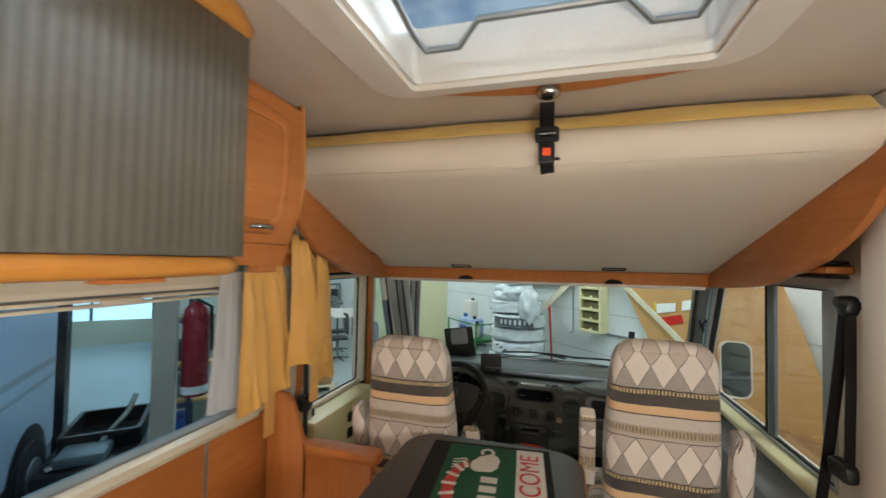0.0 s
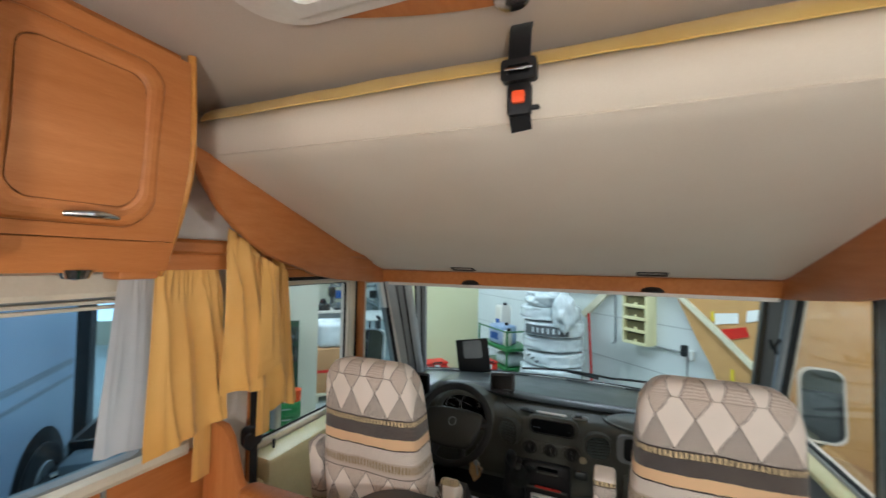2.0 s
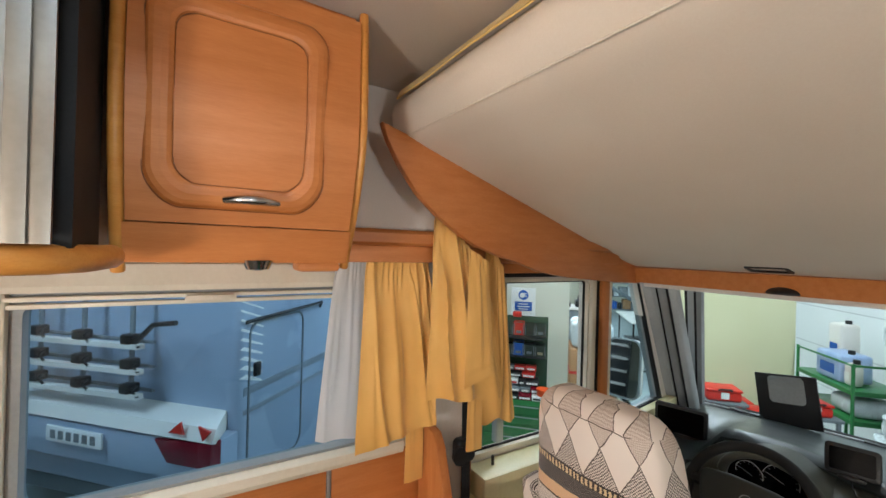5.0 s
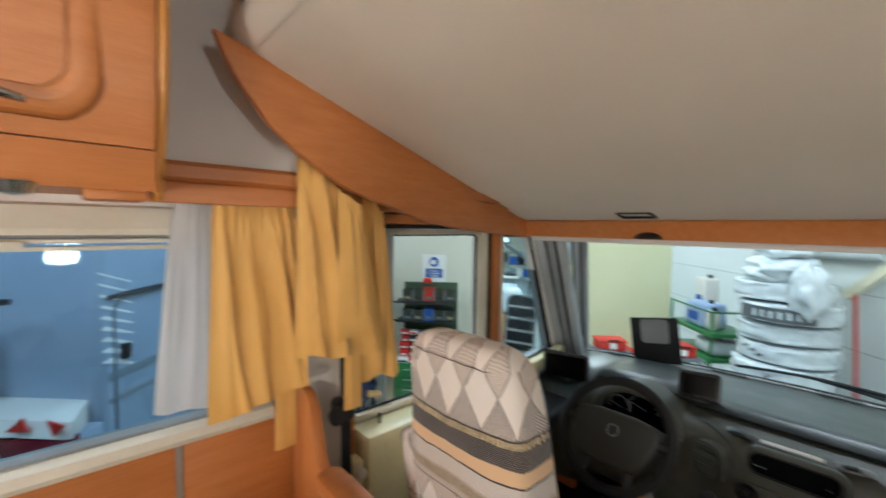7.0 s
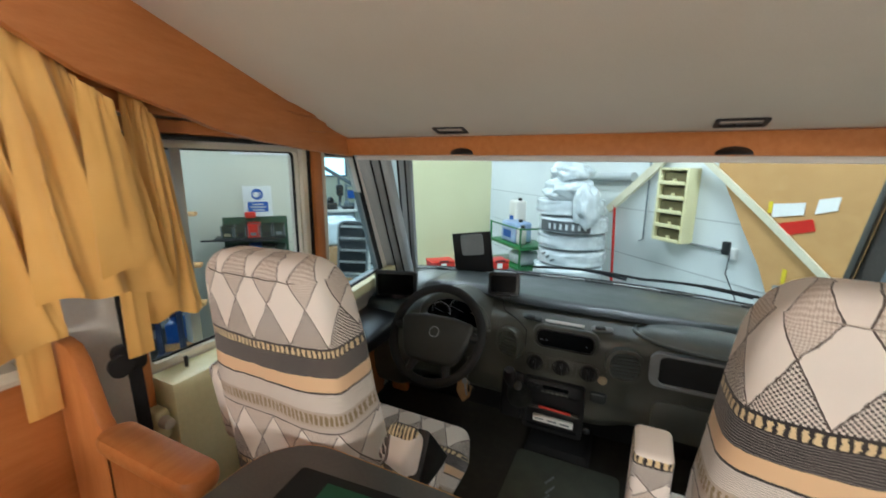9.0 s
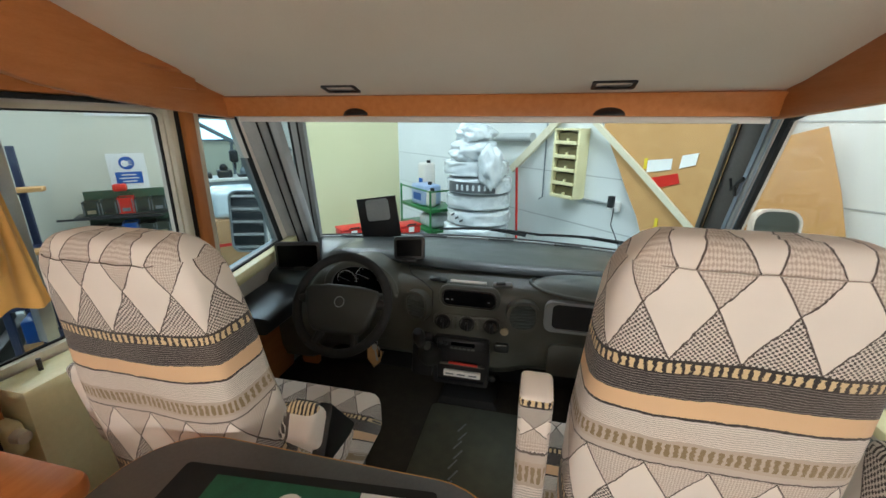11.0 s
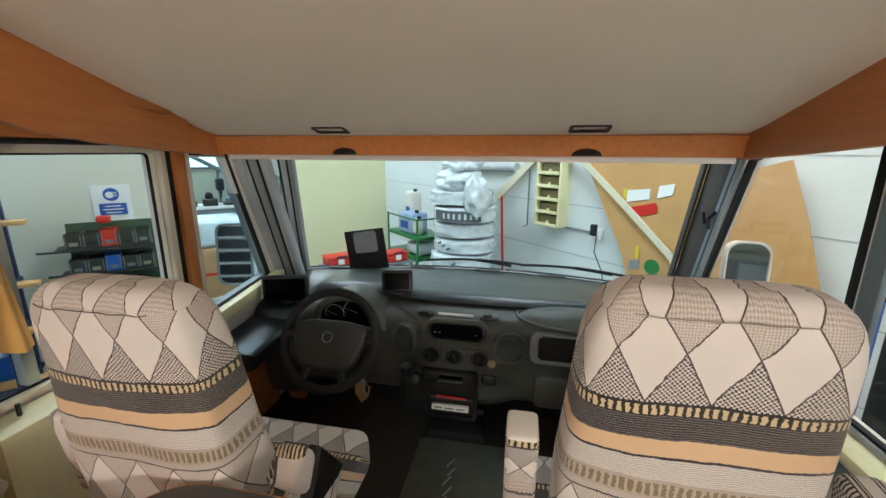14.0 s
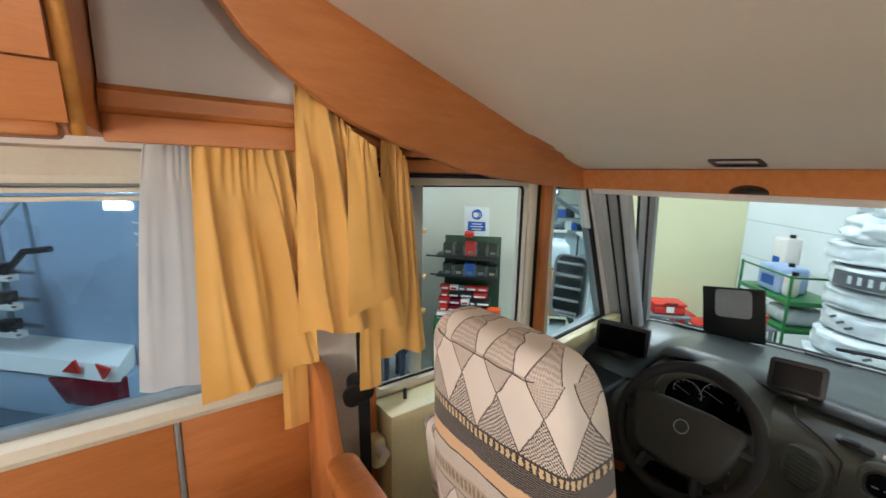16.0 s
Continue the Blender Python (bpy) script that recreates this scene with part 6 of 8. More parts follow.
def dash_gadgets():
    s = thing("screen_unit", (-0.93, 3.22, 0.58), "small black monitor on a stalk beside the pillar", "monitor")
    part("casing", prism(rounded(-1.018, -0.788, 0.600, 0.745, 0.012), 3.20, 3.23, "y", 0.004, m=pose(-0.93, 3.21, 0) @ pose(0, 0, 0, 0, 0, 16) @ pose(0.93, -3.21, 0)), BLACK, s)
    part("glass", prism(rounded(-1.003, -0.803, 0.615, 0.731, 0.008), 3.196, 3.1995, "y", m=pose(-0.93, 3.21, 0) @ pose(0, 0, 0, 0, 0, 16) @ pose(0.93, -3.21, 0)), SCREEN, s)
    part("stand", tube([(-0.90, 3.235, 0.66), (-0.90, 3.24, 0.59)], 0.014, 10), BLACK, s)
    part("foot", lathe([(0.0, 0.02), (0.045, 0.016), (0.05, 0.0), (0.0, 0.0)], Matrix.Translation((-0.90, 3.24, 0.60))), BLACK, s)
    n = thing("satnav", (-0.27, 3.14, 0.73), "small black satellite navigator on a mount with cable", "navigator")
    nm = pose(-0.270, 3.135, 0.785, -14, -2, 8)
    part("casing", prism(rounded(-0.072, 0.072, -0.052, 0.052, 0.014), 0.0, 0.022, "y", 0.004, m=nm), BLACK, n)
    part("glass", prism(rounded(-0.058, 0.058, -0.038, 0.038, 0.005), -0.004, -0.0005, "y", m=nm), SCREEN, n)
    part("mount", tube([(-0.268, 3.16, 0.775), (-0.268, 3.165, 0.745), (-0.268, 3.16, 0.725)], 0.012, 8), BLACK, n)
    part("cradle", box(-0.035, 0.035, -0.012, 0.026, -0.064, -0.048, 0.005, m=nm), BLACK, n)
    part("cable", tube([(-0.265, 3.13, 0.735), (-0.262, 3.105, 0.718), (-0.235, 3.055, 0.690), (-0.17, 3.025, 0.670), (-0.12, 2.99, 0.645), (-0.117, 2.975, 0.58)], 0.0028, 6), BLACK, n)
    # dark tablet-like board leaning on the screen
    b = thing("black_board", (-0.62, 3.66, 0.66), "black board with grey window leaning on the windscreen", "board")
    mm = pose(-0.614, 3.665, 0.668, -3, -8.5, 2)
    part("board", box(-0.125, 0.125, 0, 0.006, 0, 0.247, 0.003, 1, m=mm), BLACK, b)
    part("grey_window", prism(rounded(-0.07, 0.075, 0.107, 0.237, 0.02), -0.003, -0.0005, "y", m=mm), GREY_PL, b, "translucent grey window")
    p = thing("red_pen", (0.02, 2.978, 0.306), "red pen lying in the dashboard slot", "pen")
    part("barrel", tube([(-0.045, 2.978, 0.314), (0.085, 2.976, 0.312)], 0.006, 8), RED, p)
    q = thing("folded_leaflet", (0.0, 2.98, 0.246), "white printed leaflet in the dashboard slot", "leaflet")
    part("paper", box(-0.068, 0.098, 2.974, 2.990, 0.246, 0.272, 0.001), PAPER, q)
    for k in range(3):
        part("print_bar", box(-0.058 + 0.052 * k, -0.022 + 0.052 * k, 2.9722, 2.9735, 0.256, 0.262), STEEL, q)


dash_gadgets()


def door_side_box():
    """Pale yellow moulded door box under the driver's window."""
    d = thing("door_box", (-1.0, 2.4, 0.35), "pale yellow moulded door casing with dark pockets", "door casing", kind="structure")
    part("casing", prism([(2.04, 0.0), (2.80, 0.0), (2.80, 0.60), (2.70, 0.675), (2.04, 0.675)], XL + 0.001, XL + 0.13, "x", 0.02), YELLOW_PL, d)
    for z in (0.47, 0.56):
        part("pocket", prism(rounded(2.36, 2.52, z, z + 0.055, 0.015), XL + 0.125, XL + 0.134, "x"), BLACK, d, "dark recess")
    part("knob", tube([(XL + 0.06, 2.13, 0.675), (XL + 0.06, 2.13, 0.71)], 0.006, 8), BLACK, d, "small black lock pin")
    part("socket_box", box(XL + 0.001, XL + 0.115, 1.99, 2.036, 0.50, 0.60, 0.016, 3), YELLOW_PL, d)
    part("socket_knob", lathe([(0.0, 0.030), (0.016, 0.028), (0.019, 0.0), (0.0, 0.0)], pose(XL + 0.115, 2.013, 0.565, 0, 90, 0)), CREAM, d, "small cream knob")


door_side_box()


def cab_floor_mat():
    m = thing("cab_mat", (0.08, 2.9, -0.05), "worn dark green floor mat with pale scuffs", "mat")
    mat = surface("floor_mat", "66685a", "54564a", 14, 0.7, 0, 0.4, 300)
    part("mat", prism(rounded(-0.16, 0.30, 2.56, 3.14, 0.03), -0.049, -0.040, "z", 0.003), mat, m)
    for k in range(7):
        part("rib", box(-0.03, 0.03, -0.003, 0.003, 0.0, 0.003, m=pose(0.02 + 0.012 * (k % 2), 2.66 + 0.055 * k, -0.040, 0, 0, 62)), GREY_PL, m, "pale scuffed rib")


cab_floor_mat()


def door_mirror(s):
    x, y = 1.293, 3.385
    if s < 0:
        x, y = -1.46, 3.56
    m = thing("wing_mirror", (x, y, 0.55), "tall white-rimmed wing mirror on an arm" if s > 0 else "tall dark-backed wing mirror with pale grey rim", "mirror", "wing mirrors")
    hw, hh, zc = (0.085, 0.178, 0.812) if s > 0 else (0.105, 0.190, 0.745)
    mm = pose(x, y, zc, -6, 0, -8 if s > 0 else 14)
    pts = [(px, pz) for px, pz in rounded(-hw, hw, -hh, hh, 0.055)]
    part("housing", prism(pts, 0.0, 0.07, "y", 0.012, 2, m=mm), WHITE_PL, m)
    part("rim", ring([(a * 1.03, b * 1.02) for a, b in pts], [(a * 0.94, b * 0.965) for a, b in pts], -0.012, 0.012, "y", m=mm), WHITE_PL if s > 0 else GREY_PL, m, "white rim" if s > 0 else "pale grey rim")
    part("mirror_glass", prism([(a * 0.945, b * 0.97) for a, b in pts], -0.004, 0.0, "y", m=mm), MIRROR, m)
    part("arm", tube([mm @ Vector((0, 0.03, -hh)), Vector((x - s * 0.15, y - 0.05, zc - hh - 0.10)), Vector((s * 1.14, 3.45, 0.50))], 0.018, 8), BLACK, m, "black arm")


door_mirror(1)
door_mirror(-1)


def wipers():
    for x0, x1 in ((-0.30, 0.34), (0.30, 0.92)):
        w = thing("wiper", (x0, 3.86, 0.66), "black windscreen wiper at rest", "wiper", "wipers")
        pts = []
        for k in range(9):
            x = x0 + (x1 - x0) * k / 8
            i = (x + 1.06) / 2.16
            pts.append((x, 3.665 + 0.22 * (1 - (2 * i - 1) ** 2), 0.694 + 0.014 * math.sin(math.pi * k / 8)))
        part("blade", tube(pts, 0.008, 6), MATT, w)
        part("arm", tube([pts[4], (pts[4][0] + 0.10, pts[4][1] + 0.015, 0.694), (pts[4][0] + 0.22, pts[4][1] + 0.02, 0.675)], 0.011, 6), BLACK, w)


wipers()


# ---- workshop hall, at 45 degrees to the vehicle ----
def hz(z):
    """height above the hall floor of a vehicle height"""
    return z - GROUND


def S(bm):
    bm.transform(SHOP)
    return bm


def hall():
    solid("ground", S(box(-14, 4.9, -12, 20, -0.1, 0.0)), CONCRETE, "pale sealed concrete workshop floor", "floor", kind="structure")
    solid("hall_wall_white", S(box(4.9, 5.1, -12, 20, 0, 5)), BLOCK, "white panelled workshop wall", "wall", kind="structure")
    for z in (-0.30, 0.255, 0.81, 1.365, 1.92):
        solid("panel_joint", S(box(4.896, 4.902, -12, 20, hz(z) - 0.005, hz(z) + 0.005)), JOINT, "thin grey horizontal joint in the white wall", "joint", kind="structure")
    solid("hall_wall_far", S(box(-14, 4.9, 20, 20.2, 0, 5)), PLASTER, "far pale workshop wall", "wall", kind="structure")
    solid("hall_wall_back", S(box(-14, 4.9, -12.2, -12, 0, 5)), PLASTER, "pale workshop wall", "wall", kind="structure")
    solid("hall_wall_side", S(box(-14.2, -14, -12, 20, 0, 5)), PLASTER, "pale workshop wall", "wall", kind="structure")
    solid("hall_ceiling", S(box(-14.2, 5.1, -12.2, 20.2, 5.0, 5.2)), BLOCK, "white workshop roof lining", "ceiling", kind="structure")
    solid("partition_edge", S(box(2.575, 2.618, 6.58, 6.74, 0, 3.4, 0.004)), GREY_PL, "grey metal edge profile of the partition", "trim", kind="structure")
    solid("partition_beige", S(box(2.62, 4.02, 6.6, 6.72, 0, 3.4)), BEIGE, "plain pale-yellow partition panel", "wall", kind="structure")
    solid("partition_sign", S(box(-0.25, 1.27, 5.67, 5.82, 0, 3.4)), CREAM_PANEL, "greyish cream partition wall", "wall", kind="structure")
    solid("column", S(box(-0.03, 0.10, 3.25, 3.42, 0, 5)), COLUMN_PAINT, "warm grey painted steel workshop column", "column", kind="structure")
    for u, v in HALL_LAMPS:
        f = thing("hall_lamp", SHOP @ Vector((u, v, 4.62)), "long fluorescent workshop fitting", "lamp", "hall lamps")
        part("tray", S(box(u - 0.27, u + 0.27, v - 1.25, v + 1.25, 4.60, 4.68, 0.01)), WHITE_PL, f)
        for k in (-0.12, 0.12):
            part("tube", S(tube([(u + k, v - 1.2, 4.58), (u + k, v + 1.2, 4.58)], 0.015, 8)), TUBE, f)
    # roof-light strip in the far wall
    for k in range(6):
        w = thing("hall_window", SHOP @ Vector((-6 + 1.7 * k, 19.95, 2.2)), "high bright workshop window with grey bars", "window", "hall windows", "structure")
        part("window_frame", S(ring([(-6.75 + 1.7 * k, 1.5), (-5.2 + 1.7 * k, 1.5), (-5.2 + 1.7 * k, 3.6), (-6.75 + 1.7 * k, 3.6)], [(-6.67 + 1.7 * k, 1.58), (-5.28 + 1.7 * k, 1.58), (-5.28 + 1.7 * k, 3.52), (-6.67 + 1.7 * k, 3.52)], 19.9, 20.0, "y")), STEEL, w)
        part("pane", S(box(-6.67 + 1.7 * k, -5.28 + 1.7 * k, 19.95, 19.96, 1.58, 3.52)), DAYLIGHT, w, "bright frosted pane")


DAYLIGHT = glow("daylit_frosting", (0.75, 0.93, 1.0, 1), 1.6)
hall()


def fire_extinguisher():
    u, v, h = 0.205, 3.32, hz(0.54)
    e = thing("fire_extinguisher", SHOP @ Vector((u, v, h)), "red fire extinguisher hung on the steel column", "extinguisher")
    part("cylinder", S(lathe([(0.0, 0.0), (0.075, 0.0), (0.082, 0.015), (0.082, 0.52), (0.07, 0.58), (0.03, 0.63), (0.0, 0.64)], Matrix.Translation((u, v, h)))), RED_DEEP, e)
    part("valve", S(join(lathe([(0.0, 0.0), (0.02, 0.0), (0.02, 0.05), (0.0, 0.05)], Matrix.Translation((u, v, h + 0.63))), box(u - 0.01, u + 0.09, v - 0.01, v + 0.01, h + 0.67, h + 0.69, 0.004))), CHROME, e)
    part("hose", S(tube([(u, v - 0.03, h + 0.65), (u + 0.09, v - 0.05, h + 0.6), (u + 0.10, v - 0.05, h + 0.3)], 0.012, 8)), BLACK, e)
    part("label", S(ring([(u + 0.0835 * math.cos(a), v + 0.0835 * math.sin(a)) for a in np.linspace(0, 2 * math.pi, 24, endpoint=False)], [(u + 0.0815 * math.cos(a), v + 0.0815 * math.sin(a)) for a in np.linspace(0, 2 * math.pi, 24, endpoint=False)], h + 0.02, h + 0.07, "z")), PAPER, e, "white label band")


RED_DEEP = surface("deep_red_paint", "9a1f2c", "861825", 6, 0.25, 0, 0.02)
fire_extinguisher()


def neighbour():
    """A white motorhome parked alongside; its rear and flank face us."""
    u0, u1, v0, v1 = -3.35, -1.10, 3.08, 5.6
    n = thing("motorhome", SHOP @ Vector(((u0 + u1) / 2, (v0 + v1) / 2, 0)), "white motorhome parked alongside, rear towards us", "motorhome")
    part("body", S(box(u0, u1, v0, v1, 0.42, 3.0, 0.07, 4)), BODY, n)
    part("skirt", S(box(u0 + 0.02, u1 - 0.02, v0 + 0.05, v1, 0.28, 0.46, 0.02)), STEEL, n)
    # bumper with lamps
    h = hz(0.30)
    bump = prism([(v0 - 0.24, h - 0.10), (v0 - 0.20, h - 0.02), (v0 - 0.06, h + 0.015), (v0 + 0.02, h + 0.018), (v0 + 0.02, h - 0.12), (v0 - 0.20, h - 0.12)], u0 - 0.02, u1 + 0.02, "x", 0.012)
    for q in bump.verts:                                      # the ends sweep forward to a point
        if q.co.x > u1 - 0.05:
            q.co.x -= 0.5 * max(0, q.co.y - (v0 - 0.20))
    part("bumper", S(bump), WHITE_PL, n, "white moulded bumper")
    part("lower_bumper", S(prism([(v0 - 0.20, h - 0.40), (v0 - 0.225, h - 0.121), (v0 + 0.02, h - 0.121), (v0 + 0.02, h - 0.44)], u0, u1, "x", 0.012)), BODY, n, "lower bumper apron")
    part("tail_lamp", S(prism([(u1 - 0.44, h - 0.125), (u1 + 0.015, h - 0.105), (u1 + 0.015, h - 0.27), (u1 - 0.33, h - 0.27)], v0 - 0.245, v0 - 0.15, "y", 0.006)), MAROON, n, "dark red tail lamp")
    part("tail_lamp", S(prism([(u0 + 0.44, h - 0.125), (u0 - 0.015, h - 0.105), (u0 - 0.015, h - 0.27), (u0 + 0.33, h - 0.27)], v0 - 0.245, v0 - 0.15, "y", 0.006)), MAROON, n, "dark red tail lamp")
    for tri in ([(-0.31, -0.060), (-0.19, -0.060), (-0.215, 0.020)], [(-0.075, 0.010), (0.020, -0.015), (-0.035, -0.080)]):
        part("reflector", S(prism([(u1 + a, h + c) for a, c in tri], v0 - 0.256, v0 - 0.2415, "y")), RED, n, "red triangular reflector")
    part("plate", S(box(u0 + 0.85, u0 + 1.37, v0 - 0.258, v0 - 0.24, h - 0.26, h - 0.15, 0.004)), PAPER, n, "pale plate with dark bars")
    for k in range(6):
        part("plate_bar", S(box(u0 + 0.90 + 0.075 * k, u0 + 0.945 + 0.075 * k, v0 - 0.262, v0 - 0.2585, h - 0.235, h - 0.175)), STEEL, n)
    # flank: door with rounded head, grab rail, stripes painting reflections in the side window
    x = u1
    part("door", S(ring(rounded(v0 + 0.10, v0 + 0.78, 0.60, hz(0.93), 0.10), rounded(v0 + 0.115, v0 + 0.765, 0.615, hz(0.915), 0.09), x - 0.005, x + 0.008, "x")), STEEL, n, "habitation door outline")
    part("door_handle", S(box(x, x + 0.03, v0 + 0.15, v0 + 0.21, hz(0.52), hz(0.62), 0.008)), BLACK, n, "black door handle")
    part("grab_rail", S(tube([(x, v0 + 0.06, hz(0.93)), (x + 0.05, v0 + 0.12, hz(0.95)), (x + 0.05, v0 + 1.00, hz(0.97)), (x, v0 + 1.05, hz(0.92))], 0.014, 8)), BLACK, n, "dark grab rail")
    for k in range(9):
        z = 1.10 - 0.068 * k
        part("stripe", S(prism([(v0 + 0.0 + 0.01 * k, hz(z)), (v0 + 0.25, hz(z) - 0.085), (v0 + 0.25, hz(z) - 0.098), (v0 + 0.01, hz(z) - 0.016)], x, x + 0.003, "x")), PAPER, n, "white stripe painting a window reflection")
    for z0, z1 in ((0.40, 0.46), (0.26, 0.30)):
        part("flank_band", S(box(x - 0.002, x + 0.003, v0 + 0.06, v1 - 0.1, hz(z0), hz(z1), 0.001)), surface("pale_flank_paint", "8f979f", "7b838b", 3, 0.35), n, "pale band along the flank")
    for v in (v0 + 1.87,):
        part("wheel_arch", S(prism([(v + 0.43 * math.cos(radians(a)), 0.36 + 0.45 * math.sin(radians(a))) for a in range(-8, 189, 14)], x - 0.01, x + 0.004, "x")), BLACK, n, "dark wheel arch")
        w = part("wheel", S(lathe([(0.0, -0.1), (0.2, -0.1), (0.33, -0.09), (0.34, 0.0), (0.33, 0.09), (0.2, 0.1), (0.0, 0.1)], pose(x - 0.06, v, 0.34, 0, 90, 0))), TYRE, n)
        part("hubcap", S(lathe([(0.0, 0.0), (0.17, 0.0), (0.19, -0.02), (0.0, -0.02)], pose(x + 0.05, v, 0.34, 0, 90, 0))), ALU, w)
    # cycle carrier
    r = thing("cycle_carrier", SHOP @ Vector((-2.2, v0 - 0.2, hz(0.5))), "grey cycle carrier with dark clamps on the rear wall", "cycle carrier")
    for hh in (0.43, 0.60, 0.775):
        part("rail", S(tube([(u0 + 0.45, v0 - 0.10, hz(hh)), (u1 - 0.62, v0 - 0.10, hz(hh))], 0.014, 8)), STEEL, r, "grey rail")
        part("rail", S(tube([(u0 + 0.45, v0 - 0.20, hz(hh) - 0.03), (u1 - 0.62, v0 - 0.20, hz(hh) - 0.01)], 0.02, flat=(0.05, 0.035, (0, 0, 1)))), WHITE_PL, r, "white channel rail")
    for du in (0.62, 1.05, 1.50):
        part("upright", S(tube([(u0 + du, v0 - 0.01, hz(1.22)), (u0 + du, v0 - 0.16, hz(1.05)), (u0 + du, v0 - 0.16, hz(0.46))], 0.017, 8)), STEEL, r)
        for k in range(3):
            part("clamp", S(box(u0 + du - 0.03, u0 + du + 0.06, v0 - 0.23, v0 - 0.14, hz(0.43 + 0.172 * k), hz(0.50 + 0.172 * k), 0.012)), BLACK, r, "black clamp")
            part("clamp_fork", S(tube([(u0 + du + 0.05, v0 - 0.20, hz(0.46 + 0.172 * k)), (u0 + du + 0.13, v0 - 0.22, hz(0.50 + 0.172 * k)), (u0 + du + 0.05, v0 - 0.20, hz(0.45 + 0.172 * k)), (u0 + du + 0.13, v0 - 0.22, hz(0.42 + 0.172 * k))], 0.010, 6)), BLACK, r)
    part("frame_arm", S(tube([(u1 - 0.75, v0 - 0.18, hz(0.79)), (u1 - 0.66, v0 - 0.2, hz(0.80)), (u1 - 0.52, v0 - 0.2, hz(0.925)), (u1 - 0.33, v0 - 0.2, hz(0.95))], 0.018, 8)), BLACK, r, "black bent frame arm")
    part("frame_arm", S(tube([(u0 + 0.55, v0 - 0.18, hz(1.0)), (u0 + 0.30, v0 - 0.2, hz(1.05))], 0.018, 8)), BLACK, r, "black bent frame arm")


neighbour()


def tool_rack():
    u0, u1, v = 0.42, 1.03, 4.98
    t = thing("tool_trolley", SHOP @ Vector(((u0 + u1) / 2, v + 0.2, 0)), "green drawer trolley stacked with boxes and tools", "trolley")
    hcab = hz(-0.06)
    part("carcass", S(box(u0 - 0.05, u1 + 0.02, v, v + 0.42, 0.08, hcab, 0.01)), GREEN, t)
    for k in range(6):
        dr = part("drawer", S(box(u0 - 0.03, u1, v - 0.015, v, 0.10 + 0.11 * k, 0.198 + 0.11 * k, 0.004)), GREEN, t)
        part("pull", S(box(u0 + 0.05, u1 - 0.08, v - 0.022, v - 0.014, 0.175 + 0.11 * k, 0.187 + 0.11 * k)), ALU, dr)
    for u in (u0, u1 - 0.05):
        part("castor", S(lathe([(0.0, -0.015), (0.04, -0.015), (0.04, 0.015), (0.0, 0.015)], pose(u, v + 0.1, 0.04, 0, 90, 0))), TYRE, t)
    part("back_panel", S(box(u0, u1, v + 0.38, v + 0.40, hcab, hz(0.765), 0.003)), RACK_GREEN, t, "dark green back panel")
    for k in range(2):
        part("shelf", S(box(u0 - 0.06, u1 - 0.02, v + 0.16, v + 0.38, hz(0.345 + 0.22 * k), hz(0.36 + 0.22 * k), 0.003)), BLACK, t)
    rnd = random.Random(4)
    for row, h in enumerate((0.36, 0.58)):
        for c in range(5):
            a, w = u0 + 0.005 + 0.117 * c, 0.112
            red = (row, c) in ((1, 2), (0, 2))
            mat = (RED if row else BLUE) if red else BIN
            top = hz(h) + (0.135 if red else 0.118)
            b = thing("parts_bin", SHOP @ Vector((a + w / 2, v + 0.27, hz(h))), "small open workshop parts bin on a trolley shelf", "bin", "parts bins")
            part("tray", S(ring([(a, v + 0.2), (a + w, v + 0.2), (a + w, v + 0.36), (a, v + 0.36)], [(a + 0.005, v + 0.205), (a + w - 0.005, v + 0.205), (a + w - 0.005, v + 0.355), (a + 0.005, v + 0.355)], hz(h), top, "z")), mat, b)
            part("label", S(box(a + 0.028, a + w - 0.028, v + 0.196, v + 0.1985, hz(h) + 0.02, hz(h) + 0.05)), rnd.choice((STEEL, OLIVE, BLACK)), b)
            for e in (0.004, w - 0.012):
                part("rim_clip", S(box(a + e, a + e + 0.008, v + 0.194, v + 0.1995, hz(h) + 0.01, top - 0.01)), STEEL, b)
            part("contents", S(box(a + 0.012, a + w - 0.012, v + 0.215, v + 0.345, hz(h) + 0.03, top - rnd.uniform(0.005, 0.03), 0.01)), rnd.choice((MATT, STEEL, BLACK, OLIVE)), b, "mixed small parts")
    h = thing("red_hammer", SHOP @ Vector((0.68, v + 0.3, hz(0.78))), "red-headed hand tool lying on the bins", "tool")
    part("head", S(box(0.64, 0.74, v + 0.26, v + 0.34, hz(0.765), hz(0.825), 0.015, 2)), RED, h)
    for k, (zz, a0, a1) in enumerate(((0.545, u0 - 0.16, u1 - 0.06), (0.345, u0 - 0.12, u1 - 0.03))):
        r = thing("steel_rod", SHOP @ Vector((u0, v + 0.12, hz(zz))), "black rod lying along the trolley shelf", "rod", "rods")
        part("rod", S(tube([(a0, v + 0.145, hz(zz + 0.03)), (a1, v + 0.15, hz(zz + 0.005))], 0.009, 8)), BLACK, r)
